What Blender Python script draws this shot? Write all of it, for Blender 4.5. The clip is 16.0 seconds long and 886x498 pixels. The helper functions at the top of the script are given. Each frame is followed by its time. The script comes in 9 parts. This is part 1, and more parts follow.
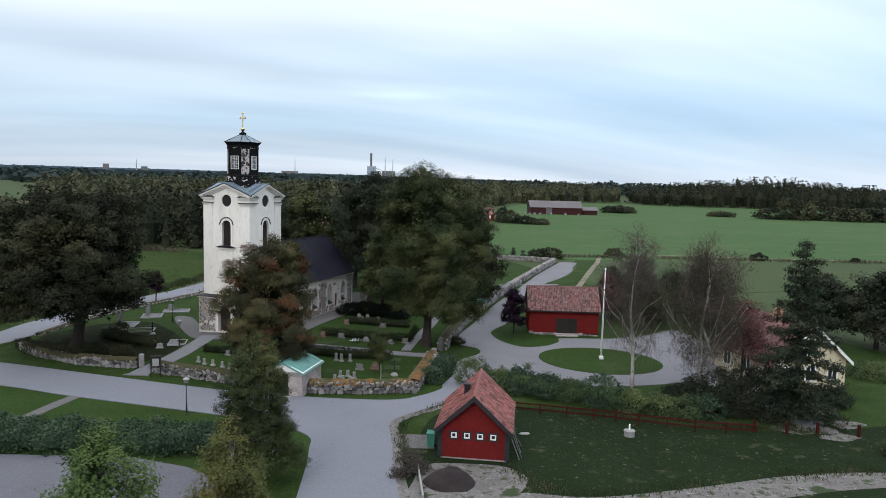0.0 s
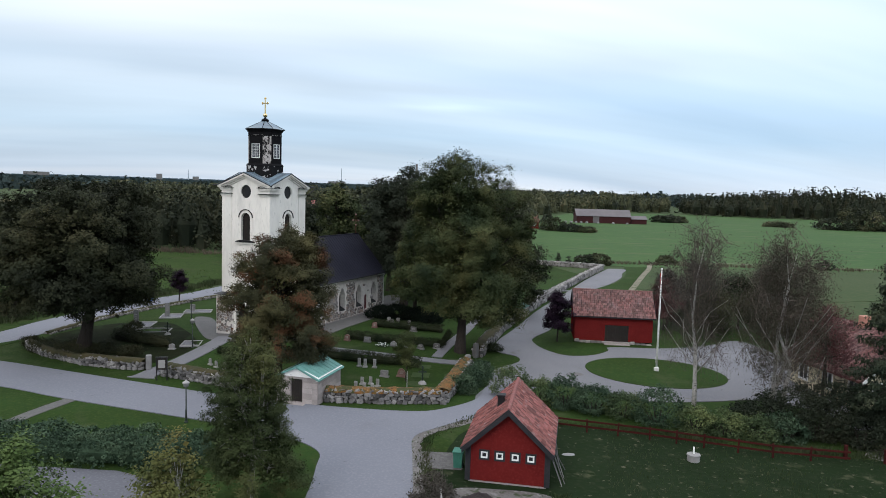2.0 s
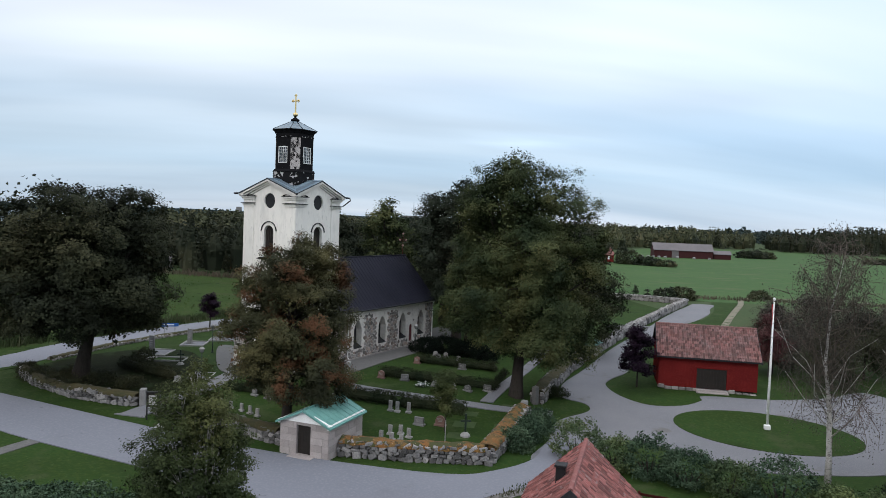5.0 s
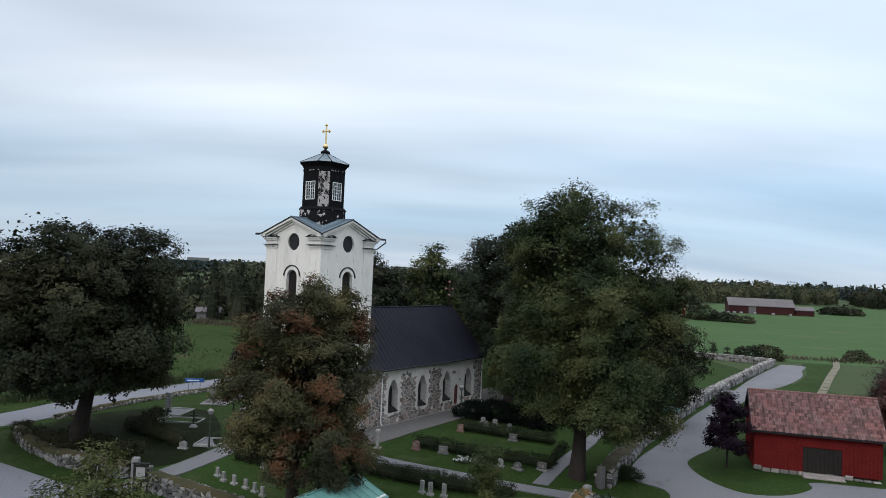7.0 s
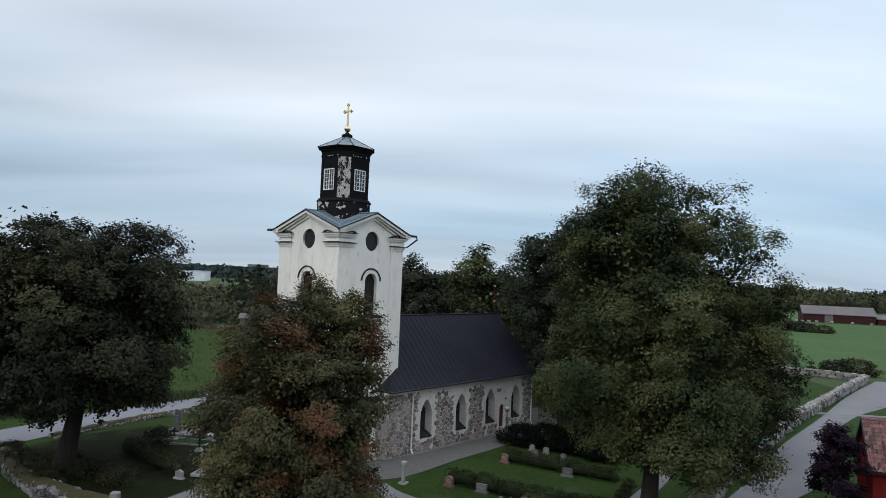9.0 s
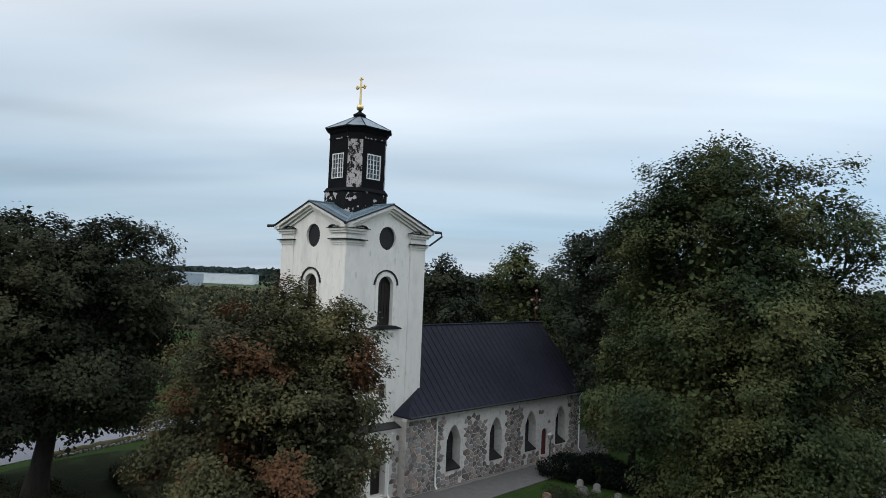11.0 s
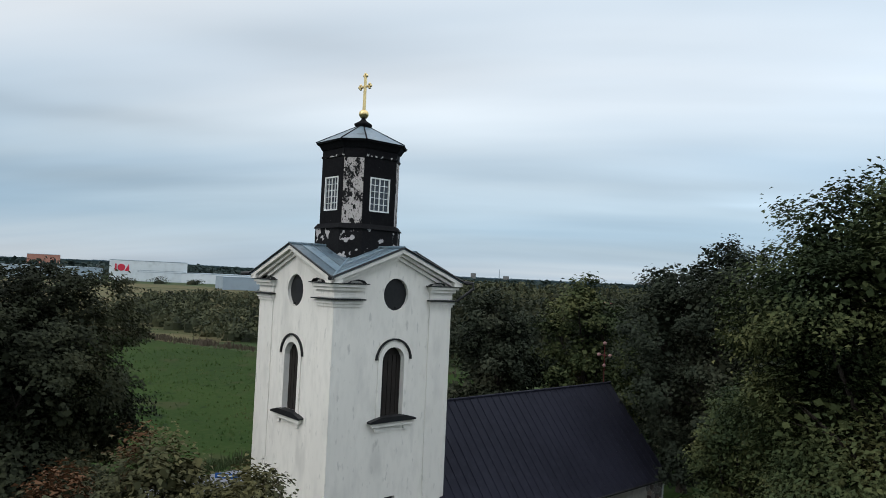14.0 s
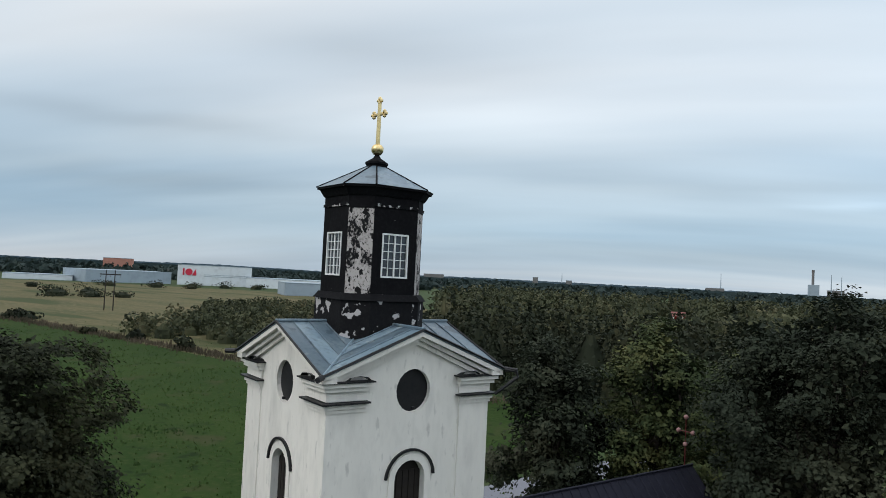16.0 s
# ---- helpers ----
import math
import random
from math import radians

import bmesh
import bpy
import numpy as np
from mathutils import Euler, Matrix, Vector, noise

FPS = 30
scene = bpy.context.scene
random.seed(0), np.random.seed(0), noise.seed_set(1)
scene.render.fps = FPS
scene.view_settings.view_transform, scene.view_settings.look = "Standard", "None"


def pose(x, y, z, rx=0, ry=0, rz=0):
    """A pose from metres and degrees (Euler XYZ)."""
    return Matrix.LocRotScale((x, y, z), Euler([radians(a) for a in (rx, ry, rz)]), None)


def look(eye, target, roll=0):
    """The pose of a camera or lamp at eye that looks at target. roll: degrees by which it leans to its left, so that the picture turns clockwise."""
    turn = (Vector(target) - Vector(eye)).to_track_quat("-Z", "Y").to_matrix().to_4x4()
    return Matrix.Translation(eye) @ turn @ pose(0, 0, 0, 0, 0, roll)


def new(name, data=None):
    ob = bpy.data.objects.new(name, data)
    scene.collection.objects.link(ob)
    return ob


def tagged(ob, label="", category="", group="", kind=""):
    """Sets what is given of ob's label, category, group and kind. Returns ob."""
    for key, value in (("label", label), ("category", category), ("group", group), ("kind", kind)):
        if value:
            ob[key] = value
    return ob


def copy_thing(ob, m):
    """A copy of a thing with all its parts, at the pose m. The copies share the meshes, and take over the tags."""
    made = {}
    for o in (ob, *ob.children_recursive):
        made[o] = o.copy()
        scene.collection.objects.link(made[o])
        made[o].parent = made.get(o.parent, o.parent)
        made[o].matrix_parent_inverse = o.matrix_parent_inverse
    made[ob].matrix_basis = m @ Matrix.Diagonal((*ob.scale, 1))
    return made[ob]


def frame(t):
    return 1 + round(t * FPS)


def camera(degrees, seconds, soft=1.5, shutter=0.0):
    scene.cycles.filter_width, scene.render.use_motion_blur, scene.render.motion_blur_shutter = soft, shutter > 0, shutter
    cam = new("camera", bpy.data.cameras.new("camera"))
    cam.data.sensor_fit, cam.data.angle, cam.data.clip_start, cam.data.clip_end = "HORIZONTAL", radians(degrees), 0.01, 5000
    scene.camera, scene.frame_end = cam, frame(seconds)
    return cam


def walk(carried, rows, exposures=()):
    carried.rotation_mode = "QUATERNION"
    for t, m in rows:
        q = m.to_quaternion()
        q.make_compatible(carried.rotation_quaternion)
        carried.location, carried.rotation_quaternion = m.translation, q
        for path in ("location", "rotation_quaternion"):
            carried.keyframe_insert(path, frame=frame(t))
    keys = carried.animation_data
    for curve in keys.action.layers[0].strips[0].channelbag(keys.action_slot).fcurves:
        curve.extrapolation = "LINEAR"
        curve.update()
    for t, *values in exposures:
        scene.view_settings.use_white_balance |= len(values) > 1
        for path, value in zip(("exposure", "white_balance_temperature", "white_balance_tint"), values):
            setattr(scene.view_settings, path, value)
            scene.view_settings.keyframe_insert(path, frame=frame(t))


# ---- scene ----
cam = camera(64.4, 16.0, soft=0.9)
# seconds, eye x y z, rotation x y z
PATH = [
    (0.0, 0.183, -0.25, 19.51, 84.24, -1.468, 0.113),
    (0.5, 0.463, 1.561, 18.83, 84.371, -1.482, 0.862),
    (1.0, 0.711, 3.444, 18.189, 84.51, -1.546, 1.795),
    (1.5, 0.94, 5.407, 17.627, 84.748, -1.613, 2.788),
    (2.0, 1.176, 7.406, 17.115, 85.076, -1.669, 3.803),
    (2.5, 1.401, 9.461, 16.667, 85.412, -1.751, 4.854),
    (3.0, 1.617, 11.542, 16.236, 85.747, -1.834, 5.814),
    (3.5, 1.836, 13.669, 15.771, 86.096, -1.899, 6.69),
    (4.0, 2.014, 15.84, 15.329, 86.499, -1.983, 7.622),
    (6.5, 1.981, 27.479, 14.173, 90.88, -2.33, 13.365),
    (7.0, 1.799, 29.929, 13.944, 91.977, -2.351, 14.824),
    (7.5, 1.557, 32.338, 13.771, 92.282, -2.408, 16.356),
    (8.0, 1.269, 34.732, 13.69, 92.297, -2.39, 17.71),
    (8.5, 0.941, 37.05, 13.657, 92.32, -2.379, 18.576),
    (9.0, 0.585, 39.28, 13.639, 92.343, -2.368, 19.401),
    (11.5, -1.58, 49.675, 13.734, 92.488, -2.344, 24.033),
    (12.0, -2.104, 51.7, 14.056, 92.484, -2.362, 24.687),
    (12.5, -2.696, 53.73, 14.558, 92.472, -2.389, 25.645),
    (13.0, -3.337, 55.756, 15.296, 92.402, -2.427, 26.608),
    (13.5, -3.976, 57.749, 16.126, 92.355, -2.474, 27.547),
    (14.0, -4.658, 59.649, 16.972, 92.356, -2.531, 28.582),
    (14.5, -5.317, 61.454, 17.779, 92.355, -2.596, 29.772),
    (15.0, -6.006, 63.212, 18.545, 92.353, -2.666, 30.972),
    (15.5, -6.767, 65.017, 19.318, 92.34, -2.739, 32.287),
    (16.0, -7.595, 66.884, 20.05, 92.354, -2.811, 33.613),
]
walk(cam, [(r[0], pose(*r[1:])) for r in PATH],
     [(0.0, 0.46, 6500, 14.5), (4.0, 0.40, 6480, 14.0), (7.0, 0.26, 6420, 13.5), (9.0, 0.17, 6400, 12.5), (12.5, 0.18, 6450, 11.0), (16.0, 0.10, 6520, 10.5)])

# ---------------------------------------------------------------- light
SUN_ELEVATION, SUN_ROTATION = radians(38), radians(205)


def make_world():
    w = bpy.data.worlds.new("overcast_evening")
    scene.world = w
    w.use_nodes = True
    nt = w.node_tree
    nt.nodes.clear()
    n, l = nt.nodes.new, nt.links.new
    out = n("ShaderNodeOutputWorld")
    sky = n("ShaderNodeTexSky")
    sky.sky_type, sky.sun_disc = "NISHITA", False
    sky.sun_elevation, sky.sun_rotation = SUN_ELEVATION, SUN_ROTATION
    blue = n("ShaderNodeBackground")
    blue.inputs[1].default_value = 0.09
    l(sky.outputs[0], blue.inputs[0])
    tc = n("ShaderNodeTexCoord")
    sep = n("ShaderNodeSeparateXYZ")
    l(tc.outputs["Generated"], sep.inputs[0])

    def math_node(op, a, b):
        m = n("ShaderNodeMath")
        m.operation = op
        for i, v in enumerate((a, b)):
            if isinstance(v, (int, float)):
                m.inputs[i].default_value = v
            else:
                l(v, m.inputs[i])
        return m.outputs[0]

    up = math_node("MAXIMUM", sep.outputs[2], 0.0)
    den = math_node("ADD", up, 0.17)
    flat = n("ShaderNodeCombineXYZ")
    l(math_node("DIVIDE", sep.outputs[0], den), flat.inputs[0])
    l(math_node("DIVIDE", sep.outputs[1], den), flat.inputs[1])
    turn = n("ShaderNodeMapping")
    turn.inputs["Rotation"].default_value = (0, 0, radians(-21))
    l(flat.outputs[0], turn.inputs[0])
    pull = n("ShaderNodeMapping")
    pull.inputs["Location"].default_value = (3.7, 1.3, 0)
    pull.inputs["Scale"].default_value = (0.16, 0.8, 1)
    l(turn.outputs[0], pull.inputs[0])
    bands = n("ShaderNodeTexNoise")
    bands.inputs["Scale"].default_value, bands.inputs["Detail"].default_value = 1.0, 3.5
    bands.inputs["Roughness"].default_value, bands.inputs["Distortion"].default_value = 0.5, 0.35
    l(pull.outputs[0], bands.inputs["Vector"])
    # brightness of the cloud sheet by height above the horizon
    ramp = n("ShaderNodeValToRGB")
    e = ramp.color_ramp.elements
    e[0].position, e[0].color = 0.0, (0.53, 0.61, 0.69, 1)
    e[1].position, e[1].color = 1.0, (1.58, 1.69, 1.82, 1)
    for p, c in ((0.025, (0.46, 0.575, 0.685)), (0.07, (0.40, 0.55, 0.685)), (0.16, (0.545, 0.675, 0.785)),
                 (0.26, (0.72, 0.805, 0.88)), (0.40, (0.825, 0.89, 0.945)), (0.6, (1.10, 1.19, 1.29))):
        k = e.new(p)
        k.color = (*c, 1)
    l(up, ramp.inputs[0])
    streak = n("ShaderNodeValToRGB")
    s = streak.color_ramp.elements
    s[0].position, s[0].color = 0.36, (0.78, 0.85, 0.90, 1)
    s[1].position, s[1].color = 0.62, (1.13, 1.09, 1.05, 1)
    l(bands.outputs["Fac"], streak.inputs[0])
    mul = n("ShaderNodeMix")
    mul.data_type, mul.blend_type = "RGBA", "MULTIPLY"
    mul.inputs["Factor"].default_value = 1.0
    l(ramp.outputs[0], mul.inputs["A"])
    l(streak.outputs[0], mul.inputs["B"])
    # soft grey smudges between the streaks, and a slow fading towards the west
    smudge = n("ShaderNodeTexNoise")
    smudge.inputs["Scale"].default_value, smudge.inputs["Detail"].default_value = 1.0, 4.0
    smudge.inputs["Roughness"].default_value, smudge.inputs["Distortion"].default_value = 0.55, 0.2
    wide = n("ShaderNodeMapping")
    wide.inputs["Location"].default_value = (1.9, 6.4, 2.0)
    wide.inputs["Scale"].default_value = (0.36, 1.05, 1)
    l(turn.outputs[0], wide.inputs[0])
    l(wide.outputs[0], smudge.inputs["Vector"])
    grey = n("ShaderNodeMapRange")
    grey.inputs["From Min"].default_value, grey.inputs["From Max"].default_value = 0.36, 0.60
    grey.inputs["To Min"].default_value, grey.inputs["To Max"].default_value = 0.97, 1.09
    l(smudge.outputs["Fac"], grey.inputs["Value"])
    fade = math_node("MULTIPLY", math_node("ADD", math_node("MULTIPLY", sep.outputs[0], 0.15), 1.0), grey.outputs[0])
    # single long clouds: degrees to the left of +y, degrees up, half length, half height, how much lighter or darker
    way = n("ShaderNodeMath")
    way.operation = "ARCTAN2"
    l(math_node("MULTIPLY", sep.outputs[0], -1.0), way.inputs[0])
    l(sep.outputs[1], way.inputs[1])
    rag = n("ShaderNodeTexNoise")
    rag.inputs["Scale"].default_value, rag.inputs["Detail"].default_value = 1.6, 4.0
    l(wide.outputs[0], rag.inputs["Vector"])
    lift = math_node("ADD", sep.outputs[2], math_node("MULTIPLY", math_node("SUBTRACT", rag.outputs["Fac"], 0.5), 0.06))
    for az, el, half, tall, gain in ((38, 17.8, 13, 1.9, -0.15), (24, 8.6, 11, 1.3, -0.12), (1, 6.6, 9, 0.7, 0.10), (-11, 9.8, 8, 0.9, -0.08), (-4, 13.5, 9, 2.4, 0.08),
                                     (57, 10.6, 11, 0.8, -0.13), (54, 6.7, 13, 0.9, -0.13), (9, 7.6, 10, 1.2, -0.12), (3.5, 6.1, 4, 0.3, 0.12), (30, 12.5, 12, 1.5, 0.06), (12, 3.0, 12, 1.3, -0.07)):
        a = math_node("POWER", math_node("ABSOLUTE", math_node("MULTIPLY", math_node("SUBTRACT", way.outputs[0], radians(az)), 1 / radians(half)), 0), 2.0)
        b = math_node("POWER", math_node("ABSOLUTE", math_node("MULTIPLY", math_node("SUBTRACT", lift, math.sin(radians(el))), 1 / radians(tall)), 0), 2.0)
        bell = math_node("POWER", 2.718, math_node("MULTIPLY", math_node("ADD", a, b), -1.0))
        fade = math_node("MULTIPLY", fade, math_node("ADD", math_node("MULTIPLY", bell, gain), 1.0))
    dim = n("ShaderNodeVectorMath")
    dim.operation = "SCALE"
    l(mul.outputs["Result"], dim.inputs[0])
    l(fade, dim.inputs["Scale"])
    cloud = n("ShaderNodeBackground")
    cloud.inputs[1].default_value = 1.0
    l(dim.outputs[0], cloud.inputs[0])
    mix = n("ShaderNodeMixShader")
    mix.inputs[0].default_value = 0.88
    l(blue.outputs[0], mix.inputs[1])
    l(cloud.outputs[0], mix.inputs[2])
    l(mix.outputs[0], out.inputs[0])


make_world()
sun = new("sun", bpy.data.lights.new("sun", "SUN"))
sun.data.energy, sun.data.angle, sun.data.color = 0.7, radians(25), (1.0, 0.95, 0.88)
sun.matrix_world = look((0, 0, 60), (math.sin(SUN_ROTATION) * -60, math.cos(SUN_ROTATION) * -60, 60 - 60 * math.tan(SUN_ELEVATION)))

# ---------------------------------------------------------------- materials
def material(name, tones, scale=1.0, fine=12.0, rough=0.85, bump=0.15, metal=0.0, island=0.0, per_object=0.0, stretch=(1, 1, 1), spec=0.3, patches=None):
    """tones: two or three base colours mixed by a broad and a fine noise; island / per_object: how far single pieces differ in value.
    patches: (colour, noise scale, threshold, softness) of stains or flakes with edges of their own."""
    m = bpy.data.materials.new(name)
    m.use_nodes = True
    nt = m.node_tree
    nt.nodes.clear()
    n, l = nt.nodes.new, nt.links.new
    out, b = n("ShaderNodeOutputMaterial"), n("ShaderNodeBsdfPrincipled")
    l(b.outputs[0], out.inputs[0])
    b.inputs["Roughness"].default_value, b.inputs["Metallic"].default_value = rough, metal
    b.inputs["Specular IOR Level"].default_value = spec
    geo, mp = n("ShaderNodeNewGeometry"), n("ShaderNodeMapping")
    mp.inputs["Scale"].default_value = stretch
    l(geo.outputs["Position"], mp.inputs[0])

    def noisy(sc, det=4.0):
        t = n("ShaderNodeTexNoise")
        t.inputs["Scale"].default_value, t.inputs["Detail"].default_value = sc, det
        l(mp.outputs[0], t.inputs["Vector"])
        return t.outputs["Fac"]

    def mixed(fac, a, c, blend="MIX"):
        x = n("ShaderNodeMix")
        x.data_type, x.blend_type = "RGBA", blend
        for sock, v in ((x.inputs["Factor"], fac), (x.inputs["A"], a), (x.inputs["B"], c)):
            if isinstance(v, tuple):
                sock.default_value = (*v, 1)
            elif isinstance(v, (int, float)):
                sock.default_value = v
            else:
                l(v, sock)
        return x.outputs["Result"]

    def spread(fac, lo, hi):
        r = n("ShaderNodeMapRange")
        r.inputs["From Min"].default_value, r.inputs["From Max"].default_value = lo, hi
        l(fac, r.inputs["Value"])
        return r.outputs[0]

    broad, grain = noisy(scale), noisy(fine, 6.0)
    col = mixed(spread(broad, 0.35, 0.65), tones[0], tones[1])
    third = tones[2] if len(tones) > 2 else tuple(0.8 * c for c in tones[0])
    col = mixed(spread(grain, 0.48, 0.78), col, third)
    if patches:
        for colour, sc, th, soft in patches:
            col = mixed(spread(noisy(sc, 5.0), th, th + soft), col, colour)
    for amount, sock in ((island, geo.outputs["Random Per Island"]), (per_object, None)):
        if amount:
            if sock is None:
                sock = n("ShaderNodeObjectInfo").outputs["Random"]
            r = n("ShaderNodeMapRange")
            r.inputs["To Min"].default_value, r.inputs["To Max"].default_value = 1 - amount, 1 + amount
            l(sock, r.inputs["Value"])
            col = mixed(1.0, col, r.outputs[0], "MULTIPLY")
    l(col, b.inputs["Base Color"])
    if bump:
        bp = n("ShaderNodeBump")
        bp.inputs["Strength"].default_value, bp.inputs["Distance"].default_value = bump, 0.03
        l(grain, bp.inputs["Height"])
        l(bp.outputs[0], b.inputs["Normal"])
    return m


def leaf_material(name, tones, scale=0.25, odd=None, odd_at=0.62, see_through=0.14):
    """Foliage: tones drift over the crown and from leaf to leaf; odd is a turning colour in patches."""
    m = bpy.data.materials.new(name)
    m.use_nodes = True
    nt = m.node_tree
    nt.nodes.clear()
    n, l = nt.nodes.new, nt.links.new
    out, d, t, mx = n("ShaderNodeOutputMaterial"), n("ShaderNodeBsdfPrincipled"), n("ShaderNodeBsdfTranslucent"), n("ShaderNodeMixShader")
    d.inputs["Roughness"].default_value = 0.75
    d.inputs["Specular IOR Level"].default_value = 0.08
    geo = n("ShaderNodeNewGeometry")
    noi = n("ShaderNodeTexNoise")
    noi.inputs["Scale"].default_value, noi.inputs["Detail"].default_value = scale, 3.0
    l(geo.outputs["Position"], noi.inputs["Vector"])

    def ramp(fac, stops):
        r = n("ShaderNodeValToRGB")
        e = r.color_ramp.elements
        e[0].position, e[0].color = stops[0][0], (*stops[0][1], 1)
        e[1].position, e[1].color = stops[-1][0], (*stops[-1][1], 1)
        for p, c in stops[1:-1]:
            k = e.new(p)
            k.color = (*c, 1)
        l(fac, r.inputs[0])
        return r.outputs[0]

    add = n("ShaderNodeMath")
    add.operation = "MULTIPLY_ADD"
    l(geo.outputs["Random Per Island"], add.inputs[0])
    add.inputs[1].default_value = 0.13
    l(noi.outputs["Fac"], add.inputs[2])
    stops = [(0.36 + 0.42 * i / (len(tones) - 1), c) for i, c in enumerate(tones)]
    col = ramp(add.outputs[0], stops)
    if odd:
        noi2 = n("ShaderNodeTexNoise")
        noi2.inputs["Scale"].default_value, noi2.inputs["Detail"].default_value = scale * 1.7, 3.0
        off = n("ShaderNodeMapping")
        off.inputs["Location"].default_value = (13, 7, 3)
        l(geo.outputs["Position"], off.inputs[0])
        l(off.outputs[0], noi2.inputs["Vector"])
        r = n("ShaderNodeMapRange")
        r.inputs["From Min"].default_value, r.inputs["From Max"].default_value = odd_at, odd_at + 0.06
        l(noi2.outputs["Fac"], r.inputs["Value"])
        x = n("ShaderNodeMix")
        x.data_type = "RGBA"
        l(r.outputs[0], x.inputs["Factor"])
        l(col, x.inputs["A"])
        x.inputs["B"].default_value = (*odd, 1)
        col = x.outputs["Result"]
    l(col, d.inputs["Base Color"])
    l(col, t.inputs["Color"])
    mx.inputs[0].default_value = see_through
    l(d.outputs[0], mx.inputs[1])
    l(t.outputs[0], mx.inputs[2])
    l(mx.outputs[0], out.inputs[0])
    return m


GRASS = material("lawn_grass", [(0.0206, 0.0449, 0.0107), (0.0180, 0.0338, 0.0077), (0.0347, 0.0525, 0.0124)], 0.12, 3.4, 0.9, 0.6, spec=0.05,
                 patches=[((0.034, 0.049, 0.018), 0.35, 0.58, 0.12), ((0.016, 0.031, 0.008), 0.22, 0.56, 0.14), ((0.038, 0.060, 0.020), 4.5, 0.60, 0.12), ((0.014, 0.026, 0.007), 6.5, 0.60, 0.1)])
MEADOW = material("rough_meadow", [(0.032, 0.055, 0.02), (0.042, 0.060, 0.025), (0.060, 0.068, 0.031)], 0.03, 1.2, 0.95, 0.6, spec=0.1)
FIELD = material("green_field", [(0.0331, 0.0736, 0.0221), (0.0429, 0.0837, 0.0266), (0.0527, 0.0904, 0.0301)], 0.012, 0.35, 0.95, 0.5, stretch=(1, 2.5, 1), spec=0.1,
                 patches=[((0.062, 0.085, 0.036), 0.05, 0.56, 0.1), ((0.036, 0.070, 0.026), 0.09, 0.57, 0.08), ((0.070, 0.098, 0.040), 0.3, 0.60, 0.08)])
PASTURE = material("dark_pasture", [(0.0167, 0.0352, 0.0079), (0.0238, 0.0440, 0.0097), (0.0370, 0.0493, 0.0158)], 0.05, 1.6, 0.95, 0.9, spec=0.05,
                   patches=[((0.036, 0.042, 0.017), 0.16, 0.58, 0.1), ((0.010, 0.021, 0.006), 0.5, 0.60, 0.1)])
ROUGH_LAWN = material("mottled_rough_lawn", [(0.0087, 0.0170, 0.0067), (0.0118, 0.0215, 0.0087), (0.0184, 0.0257, 0.0127)], 0.16, 2.6, 0.95, 0.8, spec=0.05,
                      patches=[((0.050, 0.055, 0.030), 0.55, 0.60, 0.12), ((0.010, 0.018, 0.007), 0.33, 0.53, 0.12), ((0.085, 0.082, 0.055), 2.4, 0.63, 0.06), ((0.010, 0.019, 0.007), 1.4, 0.56, 0.08)])
# brown litter tones, darkened further to hold the shade below the maple
SHADED_LITTER = material("litter_with_painted_shade", [(0.0077, 0.0116, 0.0044), (0.0110, 0.0143, 0.0055), (0.0154, 0.0165, 0.0077)], 0.5, 5.0, 0.95, 0.8, spec=0.05,
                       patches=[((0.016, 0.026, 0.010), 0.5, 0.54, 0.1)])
TAN_FIELD = material("stubble_field", [(0.1058, 0.0874, 0.0437), (0.0621, 0.0667, 0.0299), (0.1437, 0.1150, 0.0633)], 0.02, 0.25, 0.95, 0.3, stretch=(1, 3, 1), spec=0.1,
                     patches=[((0.045, 0.055, 0.022), 0.012, 0.56, 0.06)])
DRY_TRACK = material("dry_pale_track", [(0.17, 0.155, 0.115), (0.13, 0.12, 0.088), (0.20, 0.185, 0.15)], 0.4, 3.0, 0.95, 0.4, spec=0.1,
                     patches=[((0.06, 0.075, 0.035), 0.9, 0.55, 0.1)])
ASPHALT = material("worn_asphalt", [(0.1490, 0.1555, 0.1785), (0.1297, 0.1362, 0.1573), (0.1748, 0.1812, 0.2024)], 0.08, 6.0, 0.85, 0.15,
                   patches=[((0.122, 0.124, 0.138), 0.2, 0.62, 0.16), ((0.105, 0.107, 0.118), 0.9, 0.70, 0.05)])
OLD_ASPHALT = material("dull_old_asphalt", [(0.098, 0.100, 0.114), (0.084, 0.086, 0.099), (0.125, 0.127, 0.140)], 0.08, 6.0, 0.85, 0.15,
                       patches=[((0.070, 0.072, 0.082), 0.25, 0.60, 0.14)])
GRAVEL = material("fine_gravel", [(0.1412, 0.1412, 0.1506), (0.1206, 0.1224, 0.1335), (0.1805, 0.1814, 0.1900)], 0.2, 14.0, 0.95, 0.4,
                  patches=[((0.1110, 0.1073, 0.1036), 0.5, 0.62, 0.1)])
COBBLE = material("grey_setts", [(0.0898, 0.0880, 0.0861), (0.1123, 0.1086, 0.1048)], 2.0, 9.0, 0.85, 0.5, per_object=0.15)
DIRT = material("trodden_earth", [(0.105, 0.097, 0.092), (0.150, 0.142, 0.136), (0.066, 0.062, 0.052)], 0.5, 5.0, 0.95, 0.5,
                patches=[((0.034, 0.048, 0.020), 1.7, 0.56, 0.1), ((0.19, 0.185, 0.178), 2.6, 0.60, 0.08), ((0.026, 0.040, 0.015), 0.5, 0.60, 0.06)])
SOIL = material("dark_soil", [(0.0175, 0.0125, 0.0125), (0.0250, 0.0200, 0.0190)], 1.5, 9.0, 0.95, 0.9)
